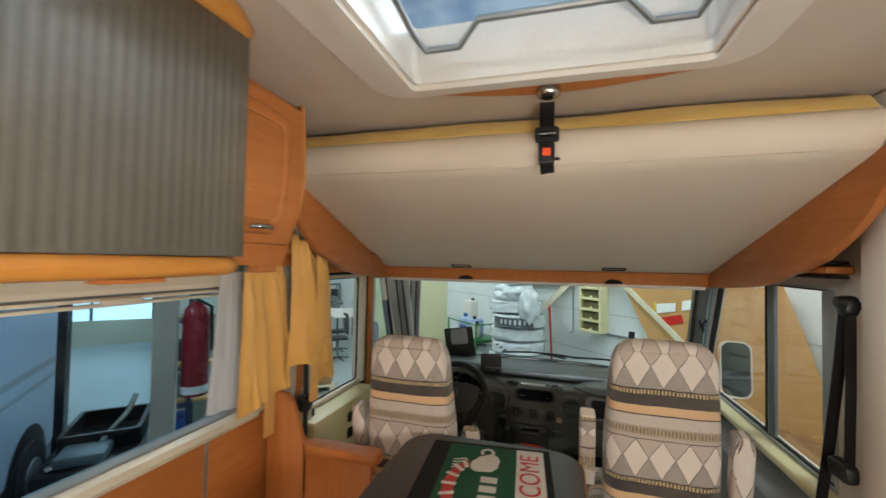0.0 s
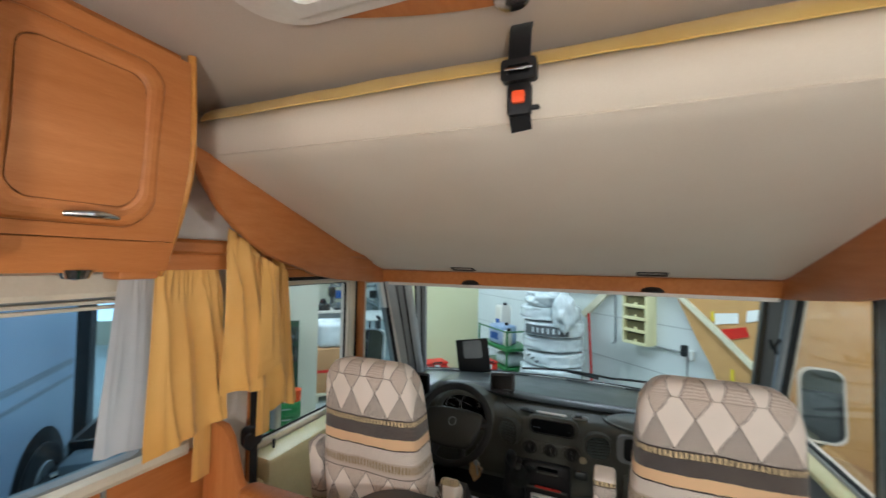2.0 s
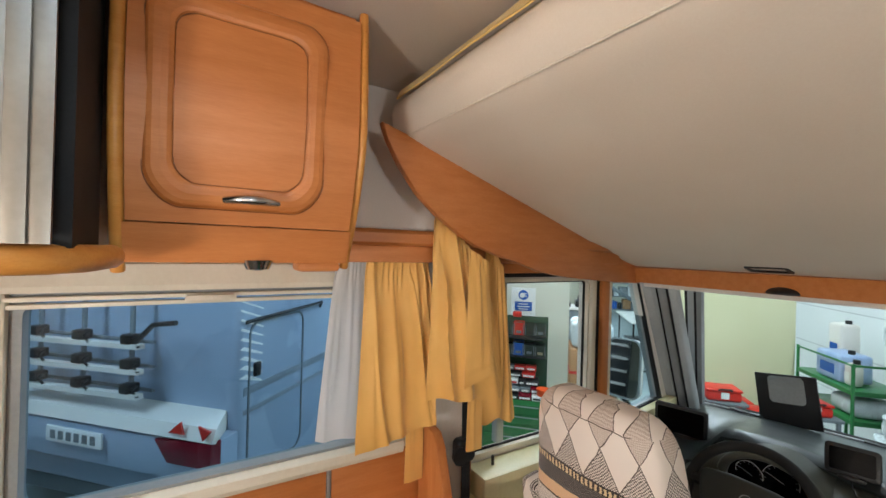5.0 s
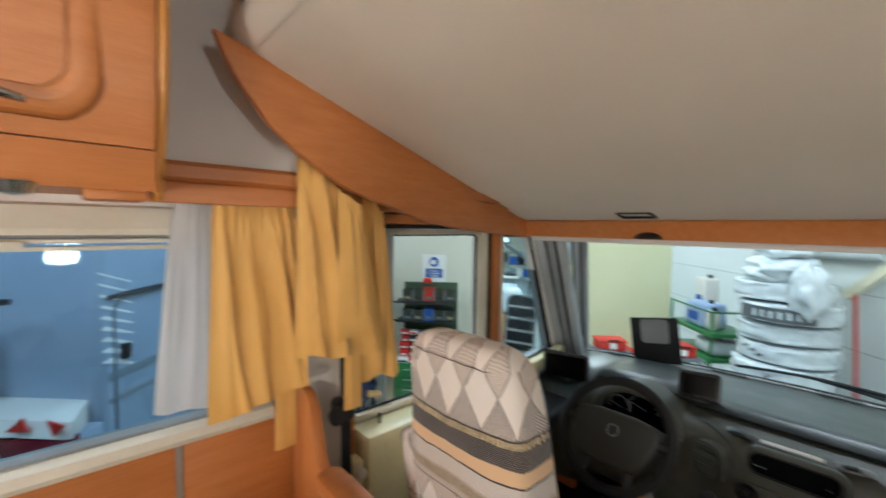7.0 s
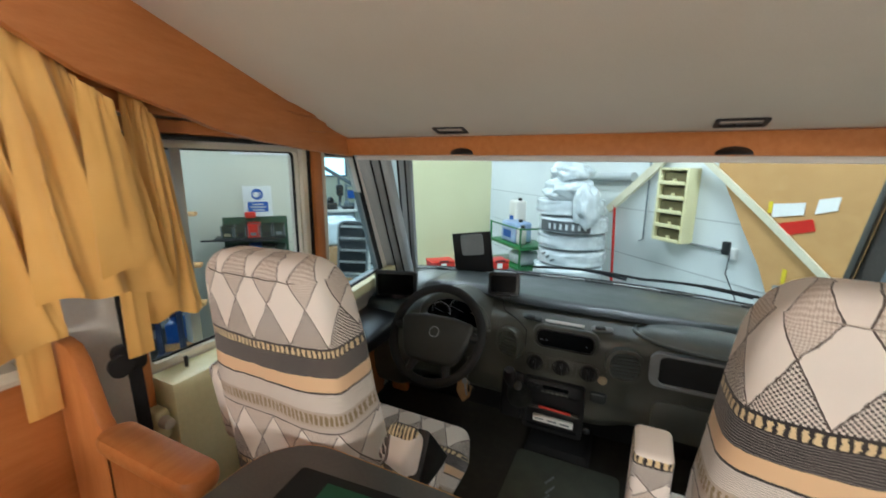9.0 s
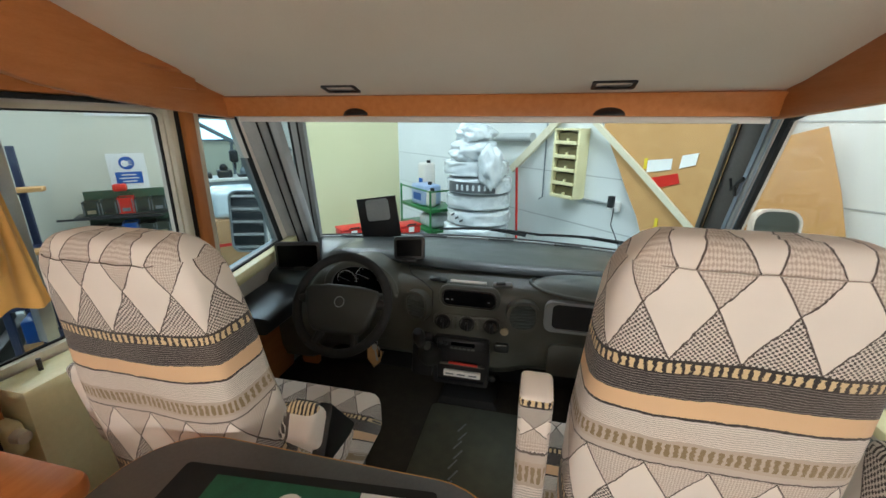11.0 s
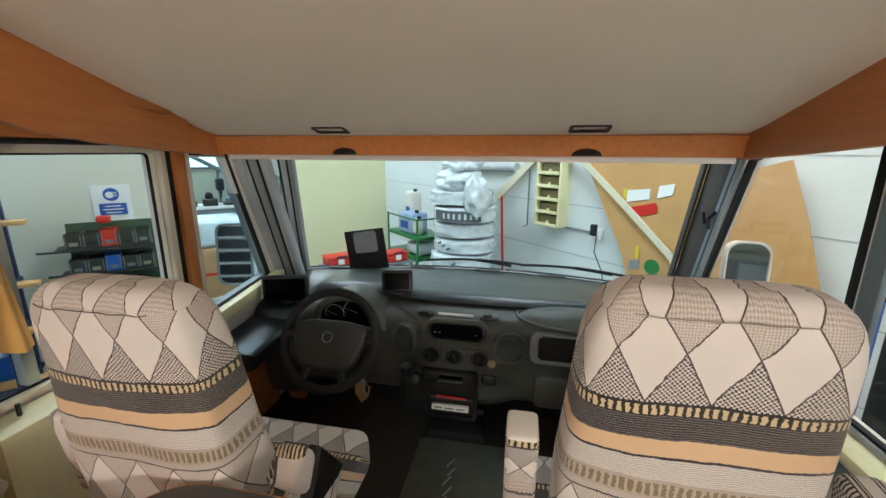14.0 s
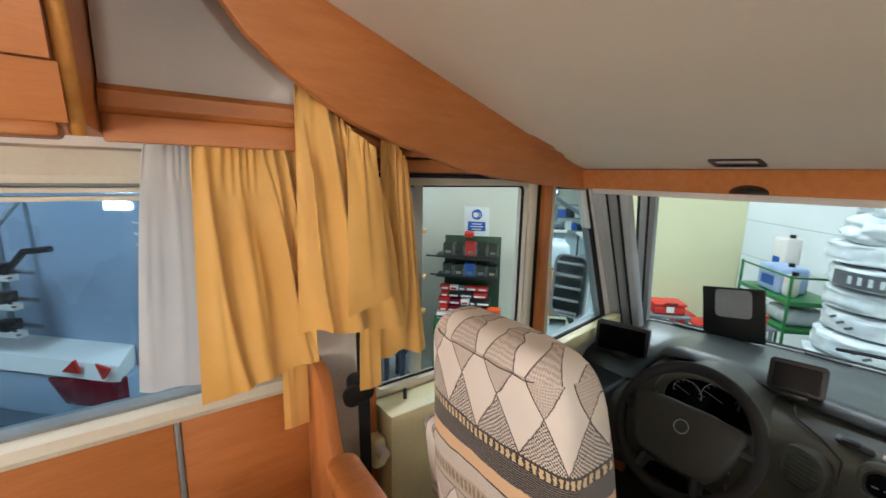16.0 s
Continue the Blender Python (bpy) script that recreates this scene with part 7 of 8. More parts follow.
    # cartons and blister packs heaped on the trolley top
    for k in range(5):
        a = u0 - 0.02 + 0.02 * (k % 2)
        while a < u1 - 0.10 - 0.02 * k:
            w, hh, dd = rnd.uniform(0.07, 0.15), rnd.uniform(0.045, 0.062), 0.05 * k
            mat = rnd.choice((RED, PAPER, BLACK, PAPER, MAROON, STEEL, RED))
            c = thing("small_carton", SHOP @ Vector((a + w / 2, v + 0.1, hcab + 0.063 * k)), "small printed carton stacked on the trolley", "box", "cartons")
            part("carton", S(box(a, a + w - 0.006, v + 0.01 + dd + rnd.uniform(0, 0.02), v + 0.30, hcab + 0.063 * k, hcab + 0.063 * k + hh, 0.003)), mat, c)
            part("print_band", S(box(a + 0.012, a + w - 0.02, v + 0.004 + dd, v + 0.0095 + dd, hcab + 0.063 * k + 0.014, hcab + 0.063 * k + 0.032)), PAPER if mat is not PAPER else rnd.choice((RED, BLACK, BLUE)), c)
            a += w
    o = thing("orange_cap", SHOP @ Vector((u1 - 0.03, v + 0.1, hcab)), "orange plastic tub on the trolley corner", "tub")
    part("tub", S(lathe([(0.0, 0.0), (0.06, 0.0), (0.07, 0.12), (0.0, 0.12)], Matrix.Translation((u1 - 0.04, v + 0.08, hcab)))), surface("orange_plastic", "e0551f", "c94818", 6, 0.4), o)
    # safety notice on the wall behind
    g = thing("safety_notice", SHOP @ Vector((0.735, 5.66, hz(0.70))), "white notice with a blue disc and blue text block", "sign")
    part("sheet", S(box(0.59, 0.88, 5.660, 5.668, hz(0.70), hz(1.06))), PAPER, g)
    part("blue_disc", S(lathe([(0.0, 0.0), (0.060, 0.0), (0.060, 0.003), (0.0, 0.003)], pose(0.735, 5.659, hz(0.972), 90, 0, 0), 32)), BLUE, g)
    part("disc_symbol", S(lathe([(0.0, 0.0), (0.030, 0.0), (0.030, 0.002), (0.0, 0.002)], pose(0.722, 5.6555, hz(0.968), 90, 0, 0), 16)), PAPER, g)
    for k in range(3):
        part("disc_line", S(box(0.742, 0.778, 5.6535, 5.6555, hz(0.952 + 0.017 * k), hz(0.958 + 0.017 * k))), PAPER, g)
    part("blue_block", S(box(0.634, 0.838, 5.6555, 5.6595, hz(0.782), hz(0.890))), BLUE, g)
    for k in range(3):
        part("text_bar", S(box(0.66 + 0.02 * (k != 1), 0.812 - 0.02 * (k != 1), 5.652, 5.655, hz(0.798 + 0.030 * k), hz(0.808 + 0.030 * k))), PAPER, g)


tool_rack()


def tyre_stack():
    u, v = 4.25, 4.88
    PRINT = surface("grey_bag_print", "5d6063", "4c4f52", 9, 0.4, 0, 0.1)
    rnd = random.Random(3)
    for k in range(9):
        h = 0.02 + 0.196 * k
        du, dv = rnd.uniform(-0.04, 0.04), rnd.uniform(-0.05, 0.05)
        w = thing("bagged_wheel", SHOP @ Vector((u + du, v + dv, h)), "car wheel wrapped in a crumpled white plastic bag", "wheel", "bagged wheels")
        part("tyre", S(lathe([(0.20, 0.02), (0.30, 0.01), (0.325, 0.04), (0.33, 0.095), (0.325, 0.15), (0.30, 0.18), (0.20, 0.17)], Matrix.Translation((u + du, v + dv, h)), 28)), TYRE, w)
        bag = bmesh.new()
        bmesh.ops.create_icosphere(bag, subdivisions=4, radius=1.0)
        for q in bag.verts:
            p = q.co.copy()
            r = max(1e-4, math.hypot(p.x, p.y))
            sx = 0.40 * (min(1, r * 1.25) / r)
            n1 = noise.noise(p * 3.1 + Vector((k * 7, 0, 0))) * 0.05 + noise.noise(p * 6 + Vector((k, 3, 0))) * 0.016 - 0.12 * max(0, 0.22 - abs(noise.noise(Vector((p.x * 3, p.y * 3, p.z * 1.4 + k * 3)))))
            q.co = Vector((p.x * sx * (1 + n1), p.y * sx * (1 + n1), 0.095 + 0.107 * math.copysign(abs(p.z) ** 0.62, p.z) * (1 + 0.6 * n1)))
            q.co += Vector((u + du, v + dv, h))
        part("bag", S(bag), BAG, w, "crumpled white polythene bag", 80)
        if k == 7:                                            # dark printed band with pale letter-like bars
            turn = lambda q: pose(u + du, v + dv, h + 0.03) @ pose(0, 0, 0, 0, 0, q) @ pose(0.412, 0, 0)
            for j in range(9):
                part("print_band", S(box(-0.004, 0.003, -0.037, 0.037, 0, 0.125, m=turn(255 - 9.4 * j))), PRINT, w, "dark grey printed band")
                if j < 7:
                    part("print_bar", S(box(-0.001, 0.006, -0.014, 0.014, 0.030, 0.095, m=turn(252 - 9.4 * j))), BAG, w, "pale letter-like bar")
        if k in (4, 5):
            for j in range(2 + k % 2):
                part("print_bar", S(box(-0.004, 0.004, -0.028, 0.028, 0.05 + 0.035 * j, 0.072 + 0.035 * j, m=pose(u + du, v + dv, h + 0.02) @ pose(0, 0, 0, 0, 0, 232 - 25 * (k - 4) - 7 * j) @ pose(0.408, 0, 0) @ pose(0, 0, 0, 28, 0, 0))), PRINT, w, "small dark print on the bag")
    # lumps of loose bag over the top
    for k, c, size in ((0, (u - 0.05, v - 0.02, hz(1.02)), (0.30, 0.34, 0.15)), (1, (u - 0.10, v - 0.40, hz(0.86)), (0.16, 0.13, 0.25)), (2, (u, v + 0.05, hz(1.22)), (0.24, 0.26, 0.14))):
        b = bmesh.new()
        bmesh.ops.create_icosphere(b, subdivisions=5, radius=1.0)
        c = Vector(c)
        for q in b.verts:
            p = q.co.copy()
            d = 1 + 0.28 * noise.noise(p * 1.8 + Vector((k * 5, 1, 0))) - 0.30 * max(0, 0.22 - abs(noise.noise(Vector((p.x * 2.6, p.y * 2.6, p.z * 1.2 + k * 4))))) - 0.10 * max(0, 0.2 - abs(noise.noise(p * 5.3 + Vector((k, 0, 2)))))
            q.co = Vector((p.x * size[0], p.y * size[1], p.z * size[2])) * d + c
        solid("plastic_bag", S(b), BAG, "crumpled white plastic bag lying on the wheels", "bag", "plastic bags", smooth=80)


tyre_stack()


def wall_gear():
    # red pole
    p = thing("red_pole", SHOP @ Vector((4.78, 4.70, 0)), "thin red pole leaning on the white wall", "pole")
    part("shaft", S(tube([(4.74, 4.58, 0.0), (4.80, 4.77, hz(0.84))], 0.016, 8)), RED, p)
    part("cap", S(tube([(4.74, 4.60, 0.0), (4.745, 4.61, 0.08)], 0.02, 8)), BLACK, p)
    b = thing("timber_batten", SHOP @ Vector((4.80, 4.5, hz(0.67))), "pale timber batten resting slantwise on the wall", "batten")
    part("batten", S(tube([(4.80, 4.86, hz(0.78)), (4.84, 4.30, hz(1.27)), (4.86, 3.95, hz(1.60))], 0.02, flat=(0.09, 0.04, (1, 0, 0)))), PINE, b)
    # stack of open bins on the wall
    SHADE = surface("olive_brown_stock", "7d7350", "655c3e", 14, 0.8, 0, 0.2)
    c = thing("storage_bins", SHOP @ Vector((4.80, 3.91, hz(0.55))), "cream wall unit of open stacked bins", "storage unit")
    part("back", S(box(4.86, 4.895, 3.76, 4.12, hz(0.55), hz(1.30))), YELLOW_PL, c)
    part("side", S(box(4.74, 4.86, 3.76, 3.79, hz(0.55), hz(1.30), 0.004)), YELLOW_PL, c)
    part("side", S(box(4.74, 4.86, 4.09, 4.12, hz(0.55), hz(1.30), 0.004)), YELLOW_PL, c)
    for k in range(6):
        z = hz(0.55) + 0.146 * k
        part("shelf", S(box(4.73, 4.86, 3.79, 4.09, z, z + 0.02, 0.003)), YELLOW_PL, c)
        if k < 5:
            part("lip", S(box(4.722, 4.735, 3.79, 4.09, z, z + 0.038, 0.003)), YELLOW_PL, c)
            part("contents", S(box(4.775, 4.859, 3.80, 4.08, z + 0.02, z + 0.125, 0.01)), SHADE, c, "olive-brown contents")
            part("divider", S(box(4.745, 4.775, 3.925, 3.945, z + 0.02, z + 0.06, 0.002)), YELLOW_PL, c)
    s = thing("wall_socket", SHOP @ Vector((4.86, 3.32, hz(0.51))), "grey socket box with black plugs and cable on the wall", "socket")
    part("box", S(box(4.84, 4.90, 3.29, 3.41, hz(0.49), hz(0.59), 0.006)), PAPER, s)
    part("plug", S(box(4.79, 4.84, 3.32, 3.38, hz(0.53), hz(0.65), 0.008)), BLACK, s)
    part("cable", S(tube([(4.83, 3.32, hz(0.53)), (4.84, 3.34, hz(0.35)), (4.84, 3.22, hz(0.15)), (4.85, 3.18, hz(-0.25))], 0.006, 6)), BLACK, s)
    part("conduit", S(tube([(4.885, 3.38, hz(0.55)), (4.885, 3.9, hz(0.55))], 0.012, 8)), GREY_PL, s)
    h = thing("wall_hook_bar", SHOP @ Vector((4.86, 4.36, hz(0.45))), "thin grey bar hanging on the white wall", "bar")
    part("rod", S(tube([(4.87, 4.36, hz(1.65)), (4.87, 4.355, hz(0.49)), (4.84, 4.39, hz(0.46))], 0.009, 8)), STEEL, h)
    t = thing("tube_roll", SHOP @ Vector((4.78, 6.4, hz(1.05))), "pale grey tube fixed high on the wall", "tube")
    part("tube", S(tube([(4.84, 5.98, hz(1.15)), (4.84, 4.55, hz(1.19))], 0.055, 14)), JOINT, t)
    part("end_cap", S(tube([(4.84, 6.02, hz(1.15)), (4.84, 5.98, hz(1.15))], 0.056, 14)), BLACK, t, "dark open tube end")
    # large hardboard sheets leaning on the wall
    sheet1 = [(3.52, hz(1.30)), (3.33, hz(0.98)), (3.21, hz(0.76)), (3.05, hz(0.50)), (2.94, hz(0.25)), (2.88, 0.0), (1.30, 0.0), (1.52, hz(0.45)), (1.66, hz(0.92)), (1.815, hz(1.335)), (2.03, hz(1.265)), (2.05, hz(1.9)), (2.2, hz(2.2)), (3.6, hz(2.1))]
    solid("hardboard_sheet", S(prism(sheet1, 4.80, 4.806, "x")), PLY, "large tan hardboard sheet with torn edge leaning on the wall", "board")
    solid("hardboard_sheet", S(prism([(2.2, 0.0), (1.35, 0.0), (1.35, hz(0.02)), (2.2, hz(0.06))], 4.76, 4.766, "x")), CARD, "smaller brown board in front of the hardboard", "board")
    w = thing("white_batten", SHOP @ Vector((4.78, 2.9, hz(0.3))), "white-painted batten leaning slantwise over the hardboard", "batten")
    part("batten", S(tube([(4.775, 3.74, hz(1.46)), (4.775, 3.0, hz(0.88)), (4.775, 2.50, hz(0.47)), (4.775, 1.95, 0.0)], 0.02, flat=(0.055, 0.03, (1, 0, 0)))), PINE, w)
    YELLOW = surface("yellow_card", "e3c92f", "d2b822", 8, 0.6)
    for nm, lab, pts, mat in (("paper_note", "white paper note pinned to the hardboard", [(3.01, 0.92), (2.79, 0.965), (2.79, 1.06), (3.01, 1.03)], PAPER),
                              ("paper_note", "small torn white paper pinned to the hardboard", [(2.72, 0.98), (2.59, 1.02), (2.58, 1.12), (2.71, 1.09)], PAPER),
                              ("red_sticker", "red and white sticker on the hardboard", [(2.965, 0.875), (2.725, 0.940), (2.695, 0.855), (2.905, 0.785)], RED),
                              ("yellow_tag", "narrow yellow tag on the hardboard", [(3.045, 0.95), (3.015, 0.955), (3.015, 1.05), (3.045, 1.045)], YELLOW),
                              ("yellow_tag", "narrow yellow tag on the hardboard", [(2.86, 0.40), (2.83, 0.40), (2.83, 0.52), (2.86, 0.52)], YELLOW),
                              ("grey_sticker", "square grey sticker on the hardboard", [(2.91, 0.28), (2.81, 0.30), (2.81, 0.39), (2.91, 0.37)], GREY_PL)):
        solid(nm, S(prism([(a, hz(z)) for a, z in pts], 4.792, 4.797, "x")), mat, lab, "note", smooth=None)
    solid("green_sticker", S(lathe([(0.0, 0.0), (0.072, 0.0), (0.072, 0.003), (0.0, 0.003)], Matrix.Translation((4.797, 2.69, hz(0.35))) @ Matrix.Rotation(radians(-90), 4, "Y"), 28)), GREEN, "round green sticker on the hardboard", "sticker")
    # plywood strip on the wall further along
    solid("plywood_offcut", S(box(4.85, 4.88, 0.95, 1.12, hz(0.55), hz(0.75), 0.003)), PLY, "small plywood offcut on the wall", "board")
    ch = thing("folding_chair", SHOP @ Vector((4.1, 0.95, 0)), "black folding chair with blue tubular frame", "chair")
    part("backrest", S(box(4.21, 4.235, 0.78, 1.12, 0.62, hz(0.60), 0.012)), BLACK, ch)
    part("seat", S(box(3.92, 4.22, 0.78, 1.12, 0.45, 0.50, 0.015)), PAPER, ch, "pale seat pad")
    for b in (0.74, 1.16):
        part("frame_tube", S(tube([(4.22, b, 0.0), (4.22, b, hz(0.64))], 0.014, 8)), BLUE, ch, "blue tube")
        part("front_leg", S(tube([(3.92, b, 0.0), (3.92, b, 0.48), (4.22, b, 0.48)], 0.014, 8)), BLUE, ch, "blue tube")
    part("top_tube", S(tube([(4.22, 0.74, hz(0.64)), (4.22, 1.16, hz(0.64))], 0.016, 8)), BLACK, ch)


wall_gear()


def green_cart():
    u, v = 4.25, 6.05
    c = thing("green_cart", SHOP @ Vector((u, v, 0)), "green metal tray trolley holding canisters", "cart")
    for du in (-0.25, 0.25):
        for dv in (-0.45, 0.45):
            part("post", S(tube([(u + du, v + dv, 0.08), (u + du, v + dv, hz(0.46))], 0.016, 8)), GREEN, c)
            part("castor", S(lathe([(0.0, -0.015), (0.04, -0.015), (0.04, 0.015), (0.0, 0.015)], pose(u + du, v + dv, 0.04, 0, 90, 0), 14)), TYRE, c)
    for z in (-0.16, 0.14):
        part("tray", S(box(u - 0.26, u + 0.26, v - 0.46, v + 0.46, hz(z), hz(z) + 0.05, 0.006)), GREEN, c)
    part("rail", S(tube([(u - 0.25, v - 0.45, hz(0.44)), (u - 0.25, v + 0.45, hz(0.44))], 0.012, 8)), GREEN, c)
    part("rail", S(tube([(u - 0.25, v - 0.45, hz(0.44)), (u + 0.25, v - 0.45, hz(0.44))], 0.012, 8)), GREEN, c)

    def can(name, uu, vv, z, w, d, h, mat, lab, fluid=None):
        t = thing(name, SHOP @ Vector((uu, vv, hz(z))), lab, "canister", "canisters")
        part("body", S(box(uu - d / 2, uu + d / 2, vv - w / 2, vv + w / 2, hz(z), hz(z) + h, 0.035, 3)), mat, t)
        part("cap", S(lathe([(0.0, 0.0), (0.03, 0.0), (0.03, 0.04), (0.0, 0.04)], Matrix.Translation((uu, vv - w * 0.3, hz(z) + h)), 16)), BLACK, t)
        part("label", S(box(uu - d / 2 - 0.004, uu - d / 2 - 0.0005, vv - w * 0.28, vv + w * 0.28, hz(z) + h * 0.25, hz(z) + h * 0.6)), fluid or BLUE, t)
    can("canister", u - 0.05, v + 0.02, 0.19, 0.40, 0.30, 0.30, surface("milky_plastic", "b3c3e0", "92a8d2", 5, 0.35), "translucent canister of blue fluid on the cart", BLUE)
    can("canister", u + 0.12, v + 0.30, 0.19, 0.22, 0.20, 0.58, WHITE_PL, "tall white plastic canister on the cart", BLUE)
    can("canister", u - 0.12, v - 0.25, 0.19, 0.12, 0.12, 0.24, WHITE_PL, "small white bottle with dark cap on the cart", PAPER)
    solid("white_sack", S(box(u - 0.2, u + 0.2, v - 0.4, v, hz(-0.11), hz(0.08), 0.07, 3)), BAG, "white plastic sack on the lower tray", "sack")
    for k, (du, dv) in enumerate(((-0.1, 0.75), (-0.25, 1.05))):
        r = thing("tool_case", SHOP @ Vector((3.6 + du, 5.6 + dv - 0.3, hz(-0.5))), "red plastic tool case on a bench", "case", "tool cases")
        part("case", S(box(3.45 + du, 3.75 + du, 5.30 + dv, 5.58 + dv, hz(-0.42), hz(-0.27), 0.025)), RED, r)
        part("label", S(box(3.444 + du, 3.4495 + du, 5.36 + dv, 5.50 + dv, hz(-0.38), hz(-0.31))), PAPER, r)
    solid("work_bench", S(join(box(3.1, 3.85, 5.75, 6.5, hz(-0.47), hz(-0.42), 0.005), *[box(a, a + 0.05, b, b + 0.05, 0.0, hz(-0.47)) for a in (3.1, 3.8) for b in (5.75, 6.45)])), STEEL, "grey steel bench below the windscreen view", "bench")


green_cart()


def tool_cases():
    for u, v, w in ((2.93, 5.86, 0.34), (3.66, 5.66, 0.30)):
        st = thing("steel_stool", SHOP @ Vector((u, v, 0)), "grey steel stand below a tool case", "stand", "case stands")
        part("top", S(box(u - 0.22, u + 0.22, v - 0.17, v + 0.17, hz(-0.12), hz(-0.09), 0.005)), STEEL, st)
        for a in (-0.2, 0.17):
            for b in (-0.15, 0.12):
                part("leg", S(box(u + a, u + a + 0.03, v + b, v + b + 0.03, 0, hz(-0.12))), STEEL, st)
        c = thing("tool_case", SHOP @ Vector((u, v, hz(-0.09))), "red plastic tool case with grey latch", "tool case", "tool cases")
        part("body", S(box(u - w / 2, u + w / 2, v - 0.13, v + 0.13, hz(-0.09), hz(0.01), 0.025, 3)), RED, c)
        part("lid", S(box(u - w / 2 - 0.006, u + w / 2 + 0.006, v - 0.135, v + 0.135, hz(0.012), hz(0.04), 0.012, 3)), RED, c)
        part("handle", S(tube([(u - 0.06, v - 0.13, hz(0.03)), (u - 0.06, v - 0.16, hz(0.05)), (u + 0.06, v - 0.16, hz(0.05)), (u + 0.06, v - 0.13, hz(0.03))], 0.010, 8)), BLACK, c)
        part("latch", S(box(u - 0.04, u + 0.04, v - 0.142, v - 0.13, hz(-0.06), hz(0.01), 0.004)), PAPER, c)


tool_cases()


def deep_hall():
    """Things standing further back in the hall."""
    rnd = random.Random(11)
    # pallets with wrapped cartons
    for u, v, h, mat in ((1.75, 7.6, 0.86, CARD), (-0.3, 10.5, 0.9, CARD)):
        p = thing("wrapped_pallet", SHOP @ Vector((u, v, 0)), "pallet of cartons in glossy stretch wrap", "pallet", "wrapped pallets")
        part("load", S(box(u - 0.35, u + 0.35, v - 0.35, v + 0.35, 0.14, h, 0.03, 2)), mat, p)
        if mat is CARD:
            part("wrapped_top", S(box(u - 0.33, u + 0.30, v - 0.32, v + 0.33, h + 0.001, h + 0.42, 0.09, 4)), BAG, p, "white stretch-wrapped upper layer")
        for k in range(3):
            part("board", S(box(u - 0.4, u + 0.4, v - 0.38 + 0.3 * k, v - 0.22 + 0.3 * k, 0.1, 0.135)), PINE, p)
            part("bearer", S(box(u - 0.4 + 0.35 * k, u - 0.3 + 0.35 * k, v - 0.38, v + 0.38, 0.0, 0.098)), PINE, p)
        part("tape", S(box(u - 0.354, u + 0.354, v - 0.354, v + 0.354, h * 0.55, h * 0.6)), RED, p, "red tape band")
    # tables and chairs
    for u, v in ((3.35, 11.1), (0.0, 12.2)):
        t = thing("work_table", SHOP @ Vector((u, v, 0)), "white-topped workshop table with thin dark legs", "table", "work tables")
        part("top", S(box(u - 0.5, u + 0.5, v - 0.9, v + 0.9, 0.84, 0.88, 0.008)), WHITE_PL, t)
        for a in (-0.45, 0.42):
            for b in (-0.85, 0.82):
                part("leg", S(box(u + a, u + a + 0.035, v + b, v + b + 0.035, 0, 0.84)), BLACK, t)
    for u, v in ((2.72, 9.4), (2.95, 10.3), (3.6, 9.6)):
        c = thing("workshop_chair", SHOP @ Vector((u, v, 0)), "dark swivel workshop chair", "chair", "workshop chairs")
        part("seat", S(box(u - 0.2, u + 0.2, v - 0.2, v + 0.2, 0.48, 0.54, 0.02)), BLACK, c)
        part("backrest", S(box(u + 0.17, u + 0.21, v - 0.18, v + 0.18, 0.60, 0.95, 0.015)), BLACK, c)
        part("stem", S(tube([(u, v, 0.06), (u, v, 0.48)], 0.025, 10)), STEEL, c)
        for k in range(5):
            a = 2 * math.pi * k / 5
            part("foot", S(tube([(u, v, 0.08), (u + 0.26 * math.cos(a), v + 0.26 * math.sin(a), 0.04)], 0.016, 6)), BLACK, c)
    # shelving against the far side
    for j, (u, v) in enumerate(((3.9, 17.8),)):
        s = thing("shelving", SHOP @ Vector((u, v, 0)), "grey steel shelving filled with boxes", "shelving", "shelvings")
        for a in (-0.9, 0.9):
            for b in (-0.25, 0.25):
                part("post", S(box(u + a - 0.02, u + a + 0.02, v + b - 0.02, v + b + 0.02, 0, 1.3)), STEEL, s)
        for k in range(3):
            part("shelf", S(box(u - 0.92, u + 0.92, v - 0.27, v + 0.27, 0.2 + 0.5 * k, 0.23 + 0.5 * k)), STEEL, s)
        for k in range(2):
            x = u - 0.85
            while x < u + 0.7:
                w = rnd.uniform(0.18, 0.4)
                b = thing("stock_box", SHOP @ Vector((x + w / 2, v, 0.23 + 0.5 * k)), "stock box standing on steel shelving", "box", "stock boxes")
                part("box", S(box(x, x + w - 0.03, v - 0.2, v + 0.2, 0.23 + 0.5 * k, 0.23 + 0.5 * k + rnd.uniform(0.15, 0.4), 0.01)), rnd.choice((CARD, BLACK, BLUE, PAPER, STEEL, GREY_PL, PAPER, STEEL)), b)
                x += w
    # wall bracing under the far roof
    solid("wall_brace", S(join(tube([(0.4, 12.4, hz(2.05)), (3.6, 12.4, hz(0.10))], 0.05, 8), tube([(1.35, 12.4, hz(1.30)), (2.6, 12.4, hz(2.05))], 0.04, 8), tube([(1.35, 12.38, hz(-0.85)), (1.35, 12.38, hz(2.6))], 0.05, 8))), STEEL, "grey steel bracing before the far windows", "brace", kind="structure")
